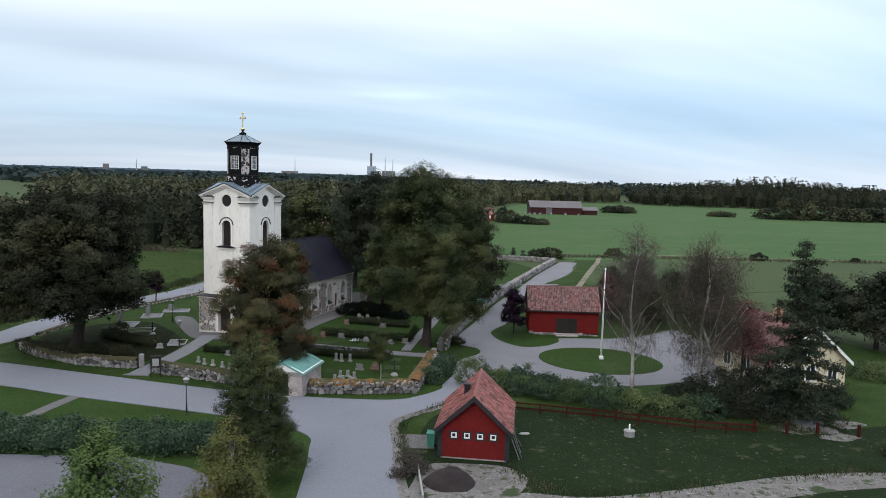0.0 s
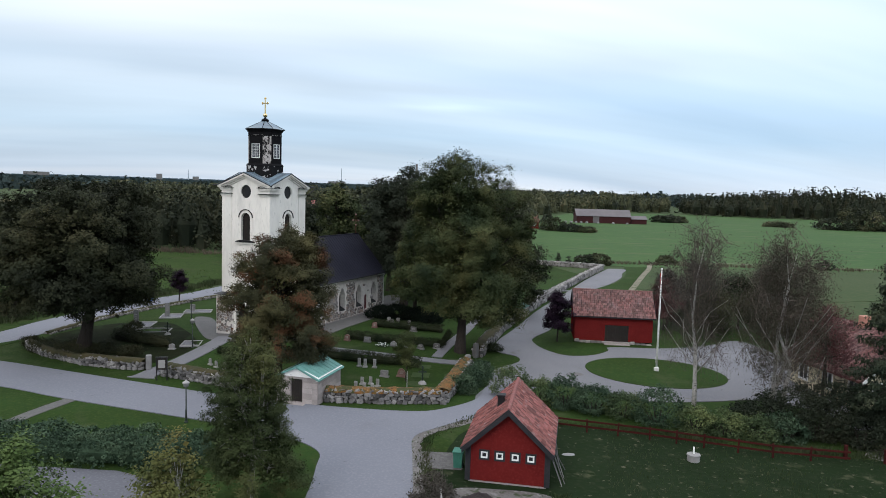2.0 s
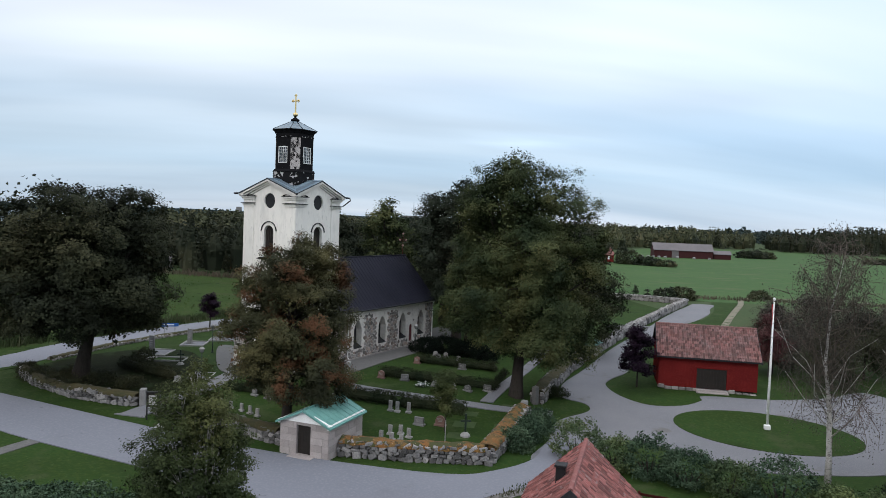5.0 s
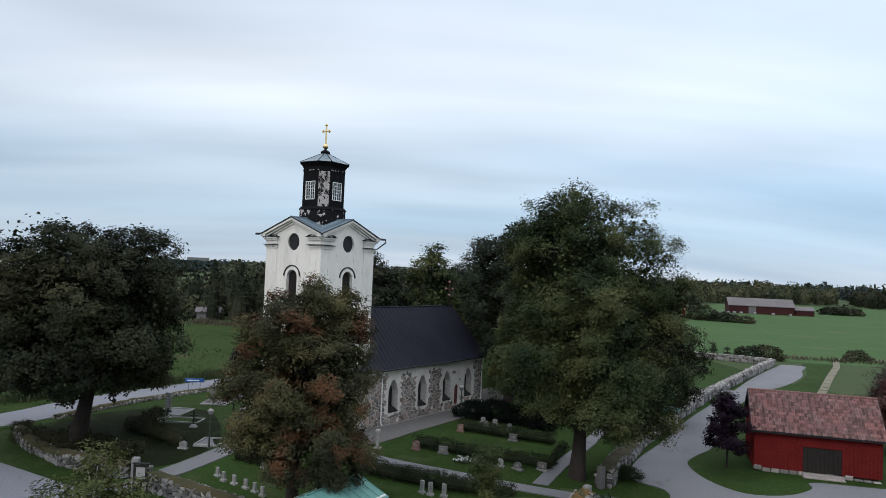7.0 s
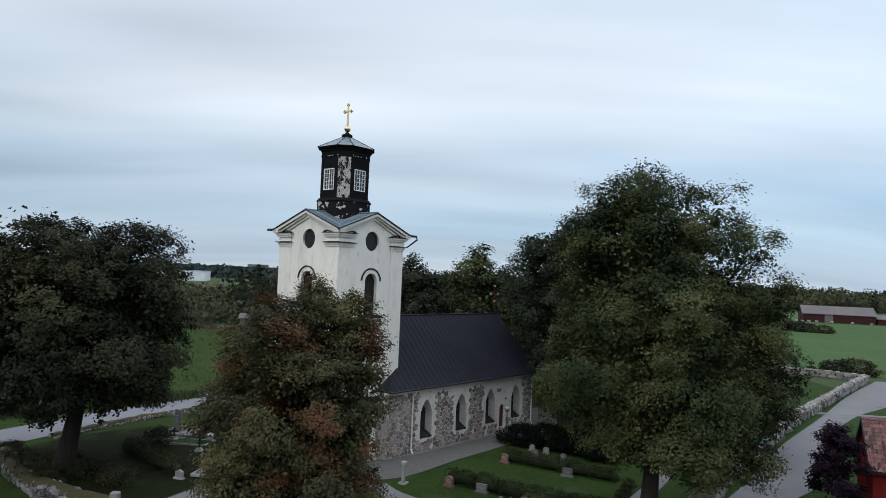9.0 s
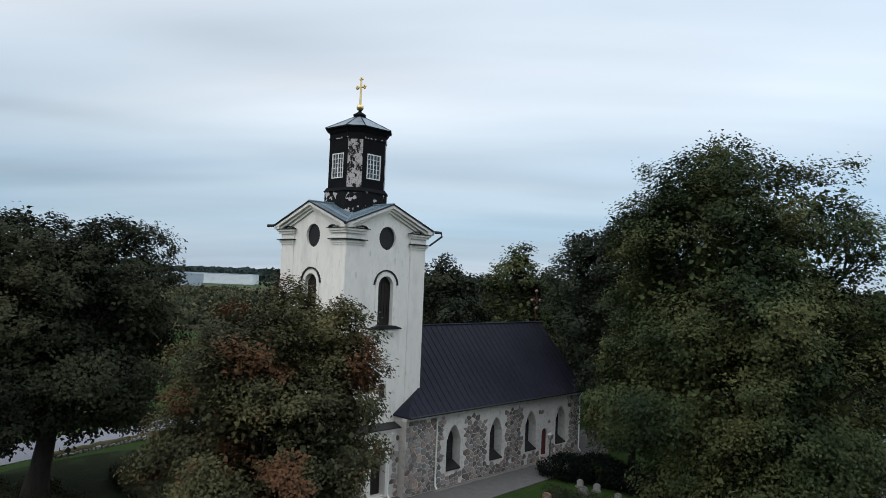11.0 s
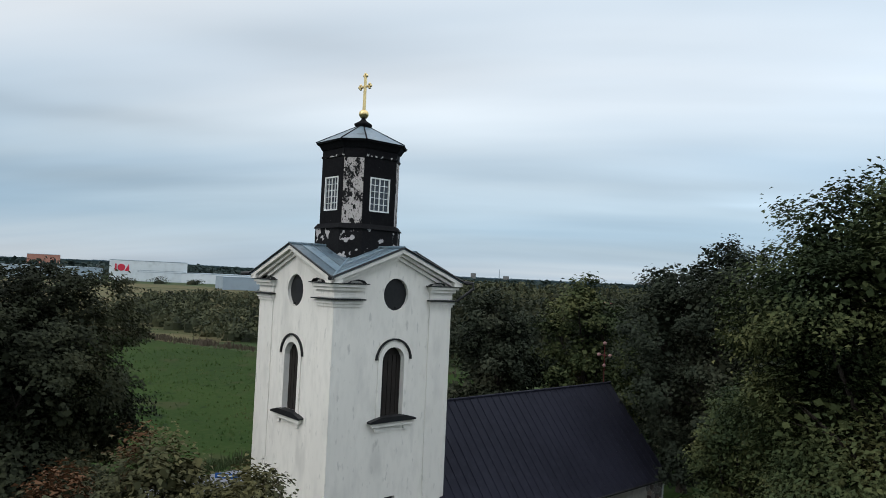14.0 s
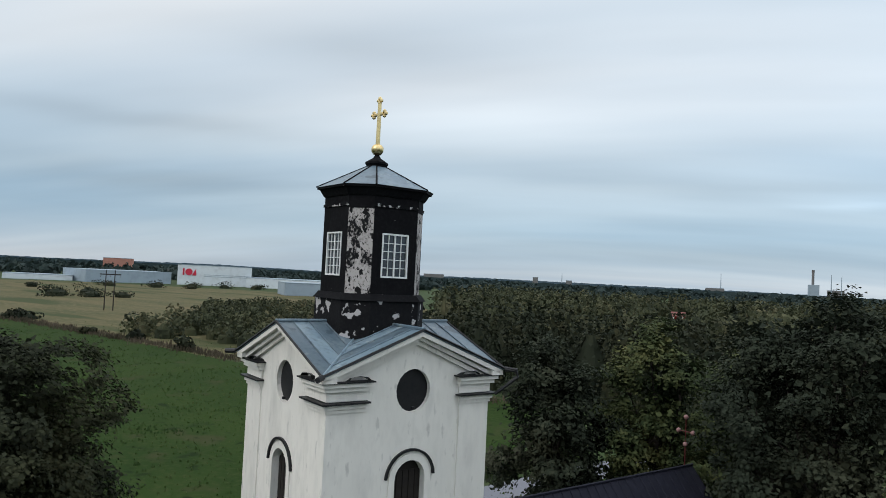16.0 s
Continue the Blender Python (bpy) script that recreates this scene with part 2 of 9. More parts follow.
PLASTER = material("white_lime_plaster", [(0.77, 0.74, 0.68), (0.71, 0.685, 0.63), (0.67, 0.645, 0.59)], 0.5, 4.0, 0.9, 0.2, stretch=(1, 1, 0.35),
                   patches=[((0.60, 0.58, 0.535), 0.9, 0.56, 0.16), ((0.57, 0.55, 0.505), 5.0, 0.62, 0.1), ((0.50, 0.48, 0.44), 2.6, 0.68, 0.08)])
NAVE_PLASTER = material("patched_grey_plaster", [(0.6624, 0.6256, 0.5796), (0.5796, 0.5428, 0.5014), (0.4600, 0.4278, 0.3956)], 0.6, 4.0, 0.95, 0.35,
                        patches=[((0.42, 0.385, 0.36), 1.6, 0.60, 0.1)])
FIELDSTONE = material("granite_fieldstone", [(0.2050, 0.1886, 0.1763), (0.2706, 0.2460, 0.2296), (0.1271, 0.1173, 0.1123)], 2.0, 14.0, 0.9, 0.5, per_object=0.5)
FIELDSTONE_ROSE = material("reddish_fieldstone", [(0.2320, 0.1800, 0.1520), (0.2880, 0.2280, 0.1960), (0.1440, 0.1120, 0.0960)], 2.0, 14.0, 0.9, 0.5, per_object=0.5)
FIELDSTONE_JOINED = material("granite_wall_stone", [(0.1705, 0.1637, 0.1569), (0.2319, 0.2182, 0.2046), (0.1091, 0.1057, 0.1023)], 1.2, 10.0, 0.9, 0.5, island=0.4)
WALL_CORE = material("wall_core_earth", [(0.0480, 0.0440, 0.0400), (0.0720, 0.0640, 0.0560)], 2.0, 9.0, 0.95, 0.5)
TURF = material("dry_sedum_turf", [(0.15, 0.062, 0.018), (0.085, 0.058, 0.020), (0.20, 0.105, 0.032)], 1.6, 9.0, 0.95, 1.0,
                patches=[((0.042, 0.046, 0.016), 1.3, 0.52, 0.06), ((0.028, 0.026, 0.014), 3.0, 0.58, 0.06), ((0.34, 0.27, 0.18), 6.0, 0.66, 0.03)])
TURF_DULL = material("mossy_wall_turf", [(0.042, 0.036, 0.014), (0.027, 0.031, 0.012), (0.062, 0.046, 0.02)], 0.8, 6.0, 0.95, 0.9)
DARK_SHEET = material("black_sheet_roof", [(0.012, 0.0125, 0.02), (0.016, 0.0165, 0.026), (0.021, 0.022, 0.032)], 0.3, 3.0, 0.6, 0.05, spec=0.08)
BLACK_METAL = material("black_painted_metal", [(0.0099, 0.0099, 0.0110), (0.0165, 0.0165, 0.0176)], 2.0, 9.0, 0.5, 0.1)
ZINC = material("blue_grey_sheet_roof", [(0.105, 0.155, 0.195), (0.145, 0.195, 0.225), (0.07, 0.105, 0.14)], 0.9, 5.0, 0.45, 0.12, per_object=0.38, spec=0.4,
                patches=[((0.06, 0.09, 0.115), 1.6, 0.58, 0.06), ((0.20, 0.24, 0.25), 2.4, 0.64, 0.05)])
TAR = material("flaking_black_tar", [(0.006, 0.006, 0.007), (0.009, 0.009, 0.010), (0.013, 0.013, 0.014)], 1.2, 8.0, 0.75, 0.3, spec=0.05,
               patches=[((0.4, 0.37, 0.35), 3.2, 0.74, 0.02)])
TAR_FRIEZE = material("tarred_frieze_with_flakes", [(0.007, 0.007, 0.008), (0.010, 0.010, 0.011)], 1.2, 8.0, 0.75, 0.3, spec=0.05,
                      patches=[((0.5, 0.48, 0.47), 4.5, 0.56, 0.02)])
TAR_PEEL = material("peeling_black_tar", [(0.008, 0.008, 0.009), (0.013, 0.013, 0.014), (0.018, 0.018, 0.018)], 1.2, 9.0, 0.75, 0.4, stretch=(1.3, 1.3, 0.9),
                    spec=0.08, patches=[((0.43, 0.40, 0.385), 1.15, 0.45, 0.012), ((0.30, 0.275, 0.265), 9.0, 0.52, 0.08), ((0.012, 0.012, 0.012), 2.6, 0.60, 0.015), ((0.02, 0.02, 0.02), 13.0, 0.60, 0.03)])
TAR_PLINTH = material("flaked_tar_plinth", [(0.007, 0.007, 0.008), (0.010, 0.010, 0.011), (0.015, 0.015, 0.015)], 1.2, 9.0, 0.75, 0.4, spec=0.08,
                      patches=[((0.42, 0.40, 0.40), 2.0, 0.585, 0.01)])
LANTERN_GLASS = material("old_dark_window_glass", [(0.025, 0.032, 0.042), (0.05, 0.058, 0.068)], 1.4, 9.0, 0.12, 0.05, spec=0.5)
GOLD = material("gilded_metal", [(0.80, 0.62, 0.30), (0.62, 0.46, 0.22)], 3.0, 12.0, 0.32, 0.03, metal=1.0, spec=0.5)
WHITE_PAINT = material("white_paint", [(0.78, 0.78, 0.76), (0.72, 0.72, 0.70)], 2.0, 12.0, 0.6, 0.05)
RED_PAINT = material("falu_red_boards", [(0.135, 0.0135, 0.0125), (0.110, 0.0110, 0.0105), (0.155, 0.020, 0.017)], 0.7, 7.0, 0.95, 0.2, spec=0.1)
FENCE_RED = material("weathered_red_fence", [(0.0468, 0.0101, 0.0079), (0.0360, 0.0086, 0.0072), (0.0576, 0.0144, 0.0115)], 0.7, 7.0, 0.95, 0.2, spec=0.1)
BLACK_TRIM = material("tarred_trim", [(0.016, 0.016, 0.019), (0.024, 0.024, 0.027)], 2.0, 9.0, 0.7, 0.2)
PANTILE = material("red_clay_pantile", [(0.185, 0.066, 0.058), (0.145, 0.060, 0.055), (0.22, 0.10, 0.088)], 0.6, 6.0, 0.85, 0.3, island=0.5,
                   patches=[((0.19, 0.145, 0.14), 3.2, 0.58, 0.16), ((0.085, 0.045, 0.042), 4.2, 0.62, 0.1)])
PANTILE_WORN = material("lichened_clay_pantile", [(0.145, 0.064, 0.058), (0.13, 0.078, 0.073), (0.18, 0.118, 0.11)], 0.5, 6.0, 0.85, 0.3, island=0.5,
                        patches=[((0.125, 0.098, 0.094), 1.6, 0.56, 0.2), ((0.07, 0.045, 0.043), 3.6, 0.62, 0.1)])
COPPER = material("verdigris_copper", [(0.1077, 0.2532, 0.2262), (0.1292, 0.2854, 0.2532), (0.0862, 0.2046, 0.1831)], 0.8, 5.0, 0.6, 0.08, per_object=0.08)
GRANITE = material("dressed_granite", [(0.2880, 0.2560, 0.2440), (0.3360, 0.3000, 0.2840), (0.2240, 0.2000, 0.1920)], 1.5, 16.0, 0.85, 0.3, per_object=0.18)
GRAVE = material("grave_granite", [(0.1350, 0.1327, 0.1305), (0.1800, 0.1755, 0.1710), (0.0900, 0.0900, 0.0900)], 1.0, 20.0, 0.6, 0.15, per_object=0.45)
GRAVE_RED = material("red_grave_granite", [(0.1260, 0.0714, 0.0588), (0.1512, 0.0924, 0.0798)], 1.0, 20.0, 0.6, 0.15, per_object=0.25)
GRAVE_PALE = material("pale_grave_stone", [(0.2772, 0.2722, 0.2621), (0.2369, 0.2318, 0.2268)], 1.0, 20.0, 0.7, 0.15, per_object=0.12)
OAK_DARK = material("dark_oak", [(0.0144, 0.0115, 0.0096), (0.0216, 0.0173, 0.0144)], 1.0, 10.0, 0.75, 0.3)
RED_DOOR = material("dark_red_door", [(0.11, 0.018, 0.018), (0.085, 0.014, 0.014)], 1.0, 9.0, 0.6, 0.1)
CREAM = material("cream_render", [(0.62, 0.54, 0.38), (0.56, 0.49, 0.34)], 0.6, 5.0, 0.9, 0.15)
LAMP_GLASS = material("opal_lamp_glass", [(0.2205, 0.2205, 0.2146), (0.2058, 0.2058, 0.1999)], 2.0, 9.0, 0.25, 0.0)
LAMP_POST = material("dark_green_lamp_post", [(0.012, 0.022, 0.016), (0.018, 0.028, 0.02)], 2.0, 9.0, 0.45, 0.05)
BARK = material("grey_brown_bark", [(0.0244, 0.0195, 0.0163), (0.0358, 0.0292, 0.0244), (0.0146, 0.0120, 0.0097)], 0.8, 7.0, 0.95, 0.8, stretch=(1, 1, 0.3))
BIRCH_BARK = material("white_birch_bark", [(0.4000, 0.3840, 0.3600), (0.3200, 0.3080, 0.2880), (0.0800, 0.0720, 0.0680)], 1.0, 5.0, 0.85, 0.3, stretch=(1, 1, 2.0))
TWIG = material("brown_twig", [(0.0775, 0.0600, 0.0500), (0.1125, 0.0900, 0.0750)], 1.0, 5.0, 0.9, 0.2)
DARK_INSIDE = material("dark_interior", [(0.02, 0.018, 0.016), (0.03, 0.027, 0.024)], 1.0, 5.0, 0.9, 0.0)
DARK_GLASS = material("leaded_dark_glass", [(0.02, 0.022, 0.026), (0.03, 0.03, 0.034)], 3.0, 9.0, 0.2, 0.1, spec=0.5)
BIN_GREEN = material("green_plastic_bin", [(0.04, 0.16, 0.12), (0.05, 0.18, 0.135)], 2.0, 9.0, 0.5, 0.05)
WAREHOUSE_WHITE = material("white_sheet_cladding", [(0.62, 0.66, 0.68), (0.58, 0.62, 0.65)], 0.02, 0.2, 0.6, 0.0)
WAREHOUSE_GREY = material("grey_sheet_cladding", [(0.30, 0.36, 0.41), (0.26, 0.32, 0.37)], 0.02, 0.2, 0.6, 0.0)
LOGO_RED = material("red_sign_paint", [(0.55, 0.03, 0.06), (0.5, 0.03, 0.055)], 0.2, 1.0, 0.6, 0.0)
PALE_BLOCK = material("distant_pale_render", [(0.17, 0.165, 0.16), (0.14, 0.138, 0.138)], 0.02, 0.2, 0.9, 0.0)
BRICK_BLOCK = material("distant_orange_brick", [(0.42, 0.20, 0.15), (0.36, 0.17, 0.13)], 0.02, 0.2, 0.9, 0.0)
PINK_PAINT = material("pale_pink_paint", [(0.30, 0.17, 0.16), (0.25, 0.14, 0.135)], 2.0, 9.0, 0.6, 0.05)
FLAG_RED = material("red_pennant_cloth", [(0.4, 0.03, 0.03), (0.34, 0.025, 0.025)], 2.0, 9.0, 0.9, 0.0)
SIGN_BLUE = material("blue_road_sign", [(0.02, 0.10, 0.34), (0.02, 0.09, 0.30)], 2.0, 9.0, 0.5, 0.0)

MAPLE_DARK = leaf_material("dark_maple_leaves", [(0.0141, 0.0171, 0.0110), (0.0239, 0.0285, 0.0166), (0.0384, 0.0424, 0.0221), (0.0598, 0.0572, 0.0293)], 0.16)
MAPLE_TURNING = leaf_material("turning_maple_leaves", [(0.0281, 0.0305, 0.0181), (0.0521, 0.0544, 0.0278), (0.1022, 0.0935, 0.0409)], 0.25, odd=(0.105, 0.054, 0.028), odd_at=0.56)
LIME_LEAF = leaf_material("lime_tree_leaves", [(0.0184, 0.0292, 0.0143), (0.0368, 0.0512, 0.0218), (0.0688, 0.0812, 0.0333), (0.1087, 0.1086, 0.0436)], 0.3)
DARK_LEAF = leaf_material("deep_green_leaves", [(0.0150, 0.0200, 0.0136), (0.0271, 0.0345, 0.0225), (0.0511, 0.0546, 0.0343)], 0.15)
BIRCH_LEAF = leaf_material("birch_leaves", [(0.0265, 0.0375, 0.0161), (0.0434, 0.0578, 0.0224), (0.0788, 0.0862, 0.0319)], 0.3)
BIRCH_YELLOW = leaf_material("yellowing_birch_leaves", [(0.0546, 0.0684, 0.0231), (0.0914, 0.0959, 0.0318), (0.1552, 0.1278, 0.0422)], 0.35)
BIRCH_OLIVE = leaf_material("thin_olive_birch_leaves", [(0.0392, 0.0392, 0.0270), (0.0588, 0.0549, 0.0392), (0.0902, 0.0784, 0.0567)], 0.3)
BIRCH_BROWN = leaf_material("thin_brown_birch_leaves", [(0.0392, 0.0367, 0.0304), (0.0588, 0.0529, 0.0446), (0.0862, 0.0755, 0.0607)], 0.3)
ASH_LEAF = leaf_material("ash_leaves", [(0.0446, 0.0759, 0.0267), (0.0669, 0.1072, 0.0321), (0.0894, 0.1250, 0.0428)], 0.4)
HEDGE_LEAF = leaf_material("hedge_leaves", [(0.0225, 0.0421, 0.0257), (0.0441, 0.0745, 0.0432), (0.0706, 0.1058, 0.0607)], 0.7)
SHRUB_LEAF = leaf_material("shrub_leaves", [(0.0317, 0.0521, 0.0283), (0.0671, 0.0969, 0.0437), (0.1305, 0.1584, 0.0616)], 0.3)
CLIPPED_LEAF = leaf_material("clipped_hedge_leaves", [(0.0160, 0.0241, 0.0122), (0.0255, 0.0330, 0.0158), (0.0365, 0.0413, 0.0219)], 0.7)
YEW_LEAF = leaf_material("dark_yew_needles", [(0.0042, 0.0077, 0.0058), (0.0084, 0.0134, 0.0088)], 0.7)
SPRUCE_LEAF = leaf_material("spruce_needles", [(0.0181, 0.0290, 0.0190), (0.0303, 0.0422, 0.0260), (0.0532, 0.0596, 0.0346)], 0.5, see_through=0.1)
PURPLE_LEAF = leaf_material("purple_leaves", [(0.0099, 0.0057, 0.0116), (0.0176, 0.0092, 0.0185), (0.0282, 0.0141, 0.0252)], 0.5)
RED_LEAF = leaf_material("red_autumn_leaves", [(0.0711, 0.0259, 0.0286), (0.0978, 0.0389, 0.0393), (0.0667, 0.0415, 0.0357)], 0.5)
WOODS = leaf_material("mixed_wood_foliage", [(0.0215, 0.0265, 0.0185), (0.0397, 0.0463, 0.0262), (0.0695, 0.0744, 0.0394), (0.1125, 0.1026, 0.0576)], 0.09)
WOODS_DARK = leaf_material("conifer_wood_foliage", [(0.0131, 0.0178, 0.0114), (0.0226, 0.0273, 0.0164), (0.0427, 0.0427, 0.0229)], 0.1, see_through=0.1)
# bluish tones: the haze of distance is painted into the leaf colour
WOODS_HAZED = leaf_material("hazed_wood_foliage", [(0.0212, 0.0339, 0.0340), (0.0296, 0.0437, 0.0408), (0.0388, 0.0529, 0.0437)], 0.004)
DRY_GRASS = leaf_material("dry_tall_grass", [(0.0539, 0.0470, 0.0324), (0.0833, 0.0686, 0.0486), (0.1225, 0.0980, 0.0743)], 0.08, see_through=0.3)
TALL_GRASS = leaf_material("uncut_green_grass", [(0.0246, 0.0412, 0.0169), (0.0412, 0.0577, 0.0245), (0.0823, 0.0851, 0.0491)], 0.3, see_through=0.3)
TUSSOCK = leaf_material("tussock_grass", [(0.0333, 0.0632, 0.0206), (0.0566, 0.0899, 0.0298), (0.0966, 0.1132, 0.0505)], 0.1, see_through=0.3)

# ---------------------------------------------------------------- mesh helpers
from mathutils.geometry import tessellate_polygon


class Shape:
    """Collects points and faces of one mesh."""

    def __init__(self):
        self.v, self.f = [], []

    def add(self, pts, faces, m=None):
        k = len(self.v)
        self.v += [tuple(m @ Vector(p)) if m else tuple(p) for p in pts]
        self.f += [[i + k for i in q] for q in faces]
        return self

    def box(self, a, b, m=None, edge=0.0):
        (x0, y0, z0), (x1, y1, z1) = a, b
        if not edge:
            pts = [(x, y, z) for z in (z0, z1) for y in (y0, y1) for x in (x0, x1)]
            return self.add(pts, [(0, 2, 3, 1), (4, 5, 7, 6), (0, 1, 5, 4), (1, 3, 7, 5), (3, 2, 6, 7), (2, 0, 4, 6)], m)
        e = edge
        pts, idx = [], {}
        for sx, x in ((-1, x0), (1, x1)):
            for sy, y in ((-1, y0), (1, y1)):
                for sz, z in ((-1, z0), (1, z1)):
                    for ax in range(3):
                        p = [x - sx * e, y - sy * e, z - sz * e]
                        p[ax] = (x, y, z)[ax]
                        idx[sx, sy, sz, ax] = len(pts)
                        pts.append(p)
        fs = []
        for ax in range(3):
            o1, o2 = (ax + 1) % 3, (ax + 2) % 3
            for s in (-1, 1):
                ring = []
                for s1, s2 in ((-1, -1), (1, -1), (1, 1), (-1, 1)):
                    key = [0, 0, 0]
                    key[ax], key[o1], key[o2] = s, s1, s2
                    ring.append(idx[(*key, ax)])
                fs.append(ring if s > 0 else ring[::-1])
        for ax in range(3):
            o1, o2 = (ax + 1) % 3, (ax + 2) % 3
            for s1 in (-1, 1):
                for s2 in (-1, 1):
                    ka, kb = [0, 0, 0], [0, 0, 0]
                    ka[ax], ka[o1], ka[o2] = -1, s1, s2
                    kb[ax], kb[o1], kb[o2] = 1, s1, s2
                    q = [idx[(*ka, o1)], idx[(*kb, o1)], idx[(*kb, o2)], idx[(*ka, o2)]]
                    fs.append(q if s1 * s2 < 0 else q[::-1])
        for sx in (-1, 1):
            for sy in (-1, 1):
                for sz in (-1, 1):
                    q = [idx[sx, sy, sz, a] for a in range(3)]
                    fs.append(q if sx * sy * sz > 0 else q[::-1])
        return self.add(pts, fs, m)

    def prism(self, outline, z0, z1, m=None):
        n = len(outline)
        pts = [(x, y, z0) for x, y in outline] + [(x, y, z1) for x, y in outline]
        return self.add(pts, [list(range(n))[::-1], list(range(n, 2 * n))] + [(i, (i + 1) % n, n + (i + 1) % n, n + i) for i in range(n)], m)

    def tube(self, pts, radii, n=8, caps=True):
        """A round tapering tube through points."""
        k = len(self.v)
        pts = [Vector(p) for p in pts]
        for i, p in enumerate(pts):
            d = (pts[min(i + 1, len(pts) - 1)] - pts[max(i - 1, 0)]).normalized()
            a = d.cross(Vector((1, 0, 0)) if abs(d.x) < 0.8 else Vector((0, 1, 0))).normalized()
            b = d.cross(a)
            for j in range(n):
                t = math.tau * j / n
                self.v.append(tuple(p + radii[i] * (math.cos(t) * a + math.sin(t) * b)))
        for i in range(len(pts) - 1):
            for j in range(n):
                self.f.append([k + i * n + j, k + i * n + (j + 1) % n, k + (i + 1) * n + (j + 1) % n, k + (i + 1) * n + j])
        if caps:
            self.f.append([k + j for j in range(n)][::-1])
            self.f.append([k + (len(pts) - 1) * n + j for j in range(n)])
        return self

    def lathe(self, profile, n=12, m=None):
        """profile: (radius, z) from below."""
        pts = [(r * math.cos(math.tau * (j + 0.5) / n), r * math.sin(math.tau * (j + 0.5) / n), z) for r, z in profile for j in range(n)]
        fs = [(i * n + j, i * n + (j + 1) % n, (i + 1) * n + (j + 1) % n, (i + 1) * n + j) for i in range(len(profile) - 1) for j in range(n)]
        fs += [list(range(n))[::-1], [(len(profile) - 1) * n + j for j in range(n)]]
        return self.add(pts, fs, m)

    def sheet(self, outline, holes, thick, place, rim=True):
        """A wall: an outline (u, v) with holes through it. place(u, v, d) gives the point at depth d behind the face."""
        loops = [outline] + list(holes)
        flat = [p for lp in loops for p in lp]
        tris = tessellate_polygon([[Vector((u, v, 0)) for u, v in lp] for lp in loops])
        n = len(flat)
        pts = [place(u, v, 0) for u, v in flat] + [place(u, v, thick) for u, v in flat]
        o = Vector(place(0, 0, 0))
        out = (o - Vector(place(0, 0, 1))).normalized()
        fs = []
        for t in tris:
            a, b, c = (Vector(pts[i]) for i in t)
            q = list(t) if (b - a).cross(c - a).dot(out) > 0 else list(t)[::-1]
            fs += [q, [i + n for i in q[::-1]]]
        at = 0
        for k, lp in enumerate(loops):
            if k or rim:
                for i in range(len(lp)):
                    j = (i + 1) % len(lp)
                    fs.append((at + i, at + j, n + at + j, n + at + i))
            at += len(lp)
        return self.add(pts, fs)

    def mesh(self, name, mat, smooth=False):
        me = bpy.data.meshes.new(name)
        me.from_pydata(self.v, [], self.f)
        me.materials.append(mat)
        if smooth:
            me.polygons.foreach_set("use_smooth", [True] * len(me.polygons))
        me.update()
        return me


def part(name, shape, mat, parent, label="", smooth=False, kind=""):
    ob = new(name, shape.mesh(name, mat, smooth))
    ob.parent = parent
    if label or kind:
        tagged(ob, label, kind=kind)
    return ob


def thing(name, label, category, m=None, group="", kind=""):
    ob = new(name)
    ob.empty_display_size = 0.2
    if m is not None:
        ob.matrix_world = m
    return tagged(ob, label, category, group, kind)


def solid(name, shape, mat, label, category, kind="", group="", m=None, smooth=False):
    ob = new(name, shape.mesh(name, mat, smooth))
    if m is not None:
        ob.matrix_world = m
    return tagged(ob, label, category, group, kind)


def rounded(pts, n=5, closed=True):
    """A smooth line through points."""
    out, k = [], len(pts)
    for i in range(k if closed else k - 1):
        p0, p1, p2, p3 = (pts[(i + j) % k] if closed else pts[min(max(i + j, 0), k - 1)] for j in (-1, 0, 1, 2))
        for s in range(n):
            t = s / n
            out.append(tuple(0.5 * (2 * b + (c - a) * t + (2 * a - 5 * b + 4 * c - d) * t * t + (3 * b - a - 3 * c + d) * t ** 3) for a, b, c, d in zip(p0, p1, p2, p3)))
    if not closed:
        out.append(tuple(pts[-1]))
    return out


def ribbon(line, width):
    """The outline of a band along an open line."""
    left, right = [], []
    for i, p in enumerate(line):
        a, b = line[max(i - 1, 0)], line[min(i + 1, len(line) - 1)]
        d = Vector((b[0] - a[0], b[1] - a[1])).normalized()
        w = width if isinstance(width, (int, float)) else width[i]
        left.append((p[0] - d.y * w / 2, p[1] + d.x * w / 2))
        right.append((p[0] + d.y * w / 2, p[1] - d.x * w / 2))
    return left + right[::-1]


def ground_patch(name, outline, z, mat, label, category, deep=0.3):
    if sum(a[0] * b[1] - b[0] * a[1] for a, b in zip(outline, outline[1:] + outline[:1])) < 0:
        outline = outline[::-1]
    return solid(name, Shape().prism(outline, z - deep, z), mat, label, category, "structure")


def quads_mesh(name, pts, mat):
    """pts: an array of n x 4 x 3 corners."""
    n = len(pts)
    me = bpy.data.meshes.new(name)
    me.vertices.add(4 * n)
    me.loops.add(4 * n)
    me.polygons.add(n)
    me.vertices.foreach_set("co", np.asarray(pts, dtype=np.float32).ravel())
    me.loops.foreach_set("vertex_index", np.arange(4 * n, dtype=np.int32))
    me.polygons.foreach_set("loop_start", np.arange(0, 4 * n, 4, dtype=np.int32))
    me.polygons.foreach_set("loop_total", np.full(n, 4, dtype=np.int32))
    me.materials.append(mat)
    me.update(calc_edges=True)
    return me


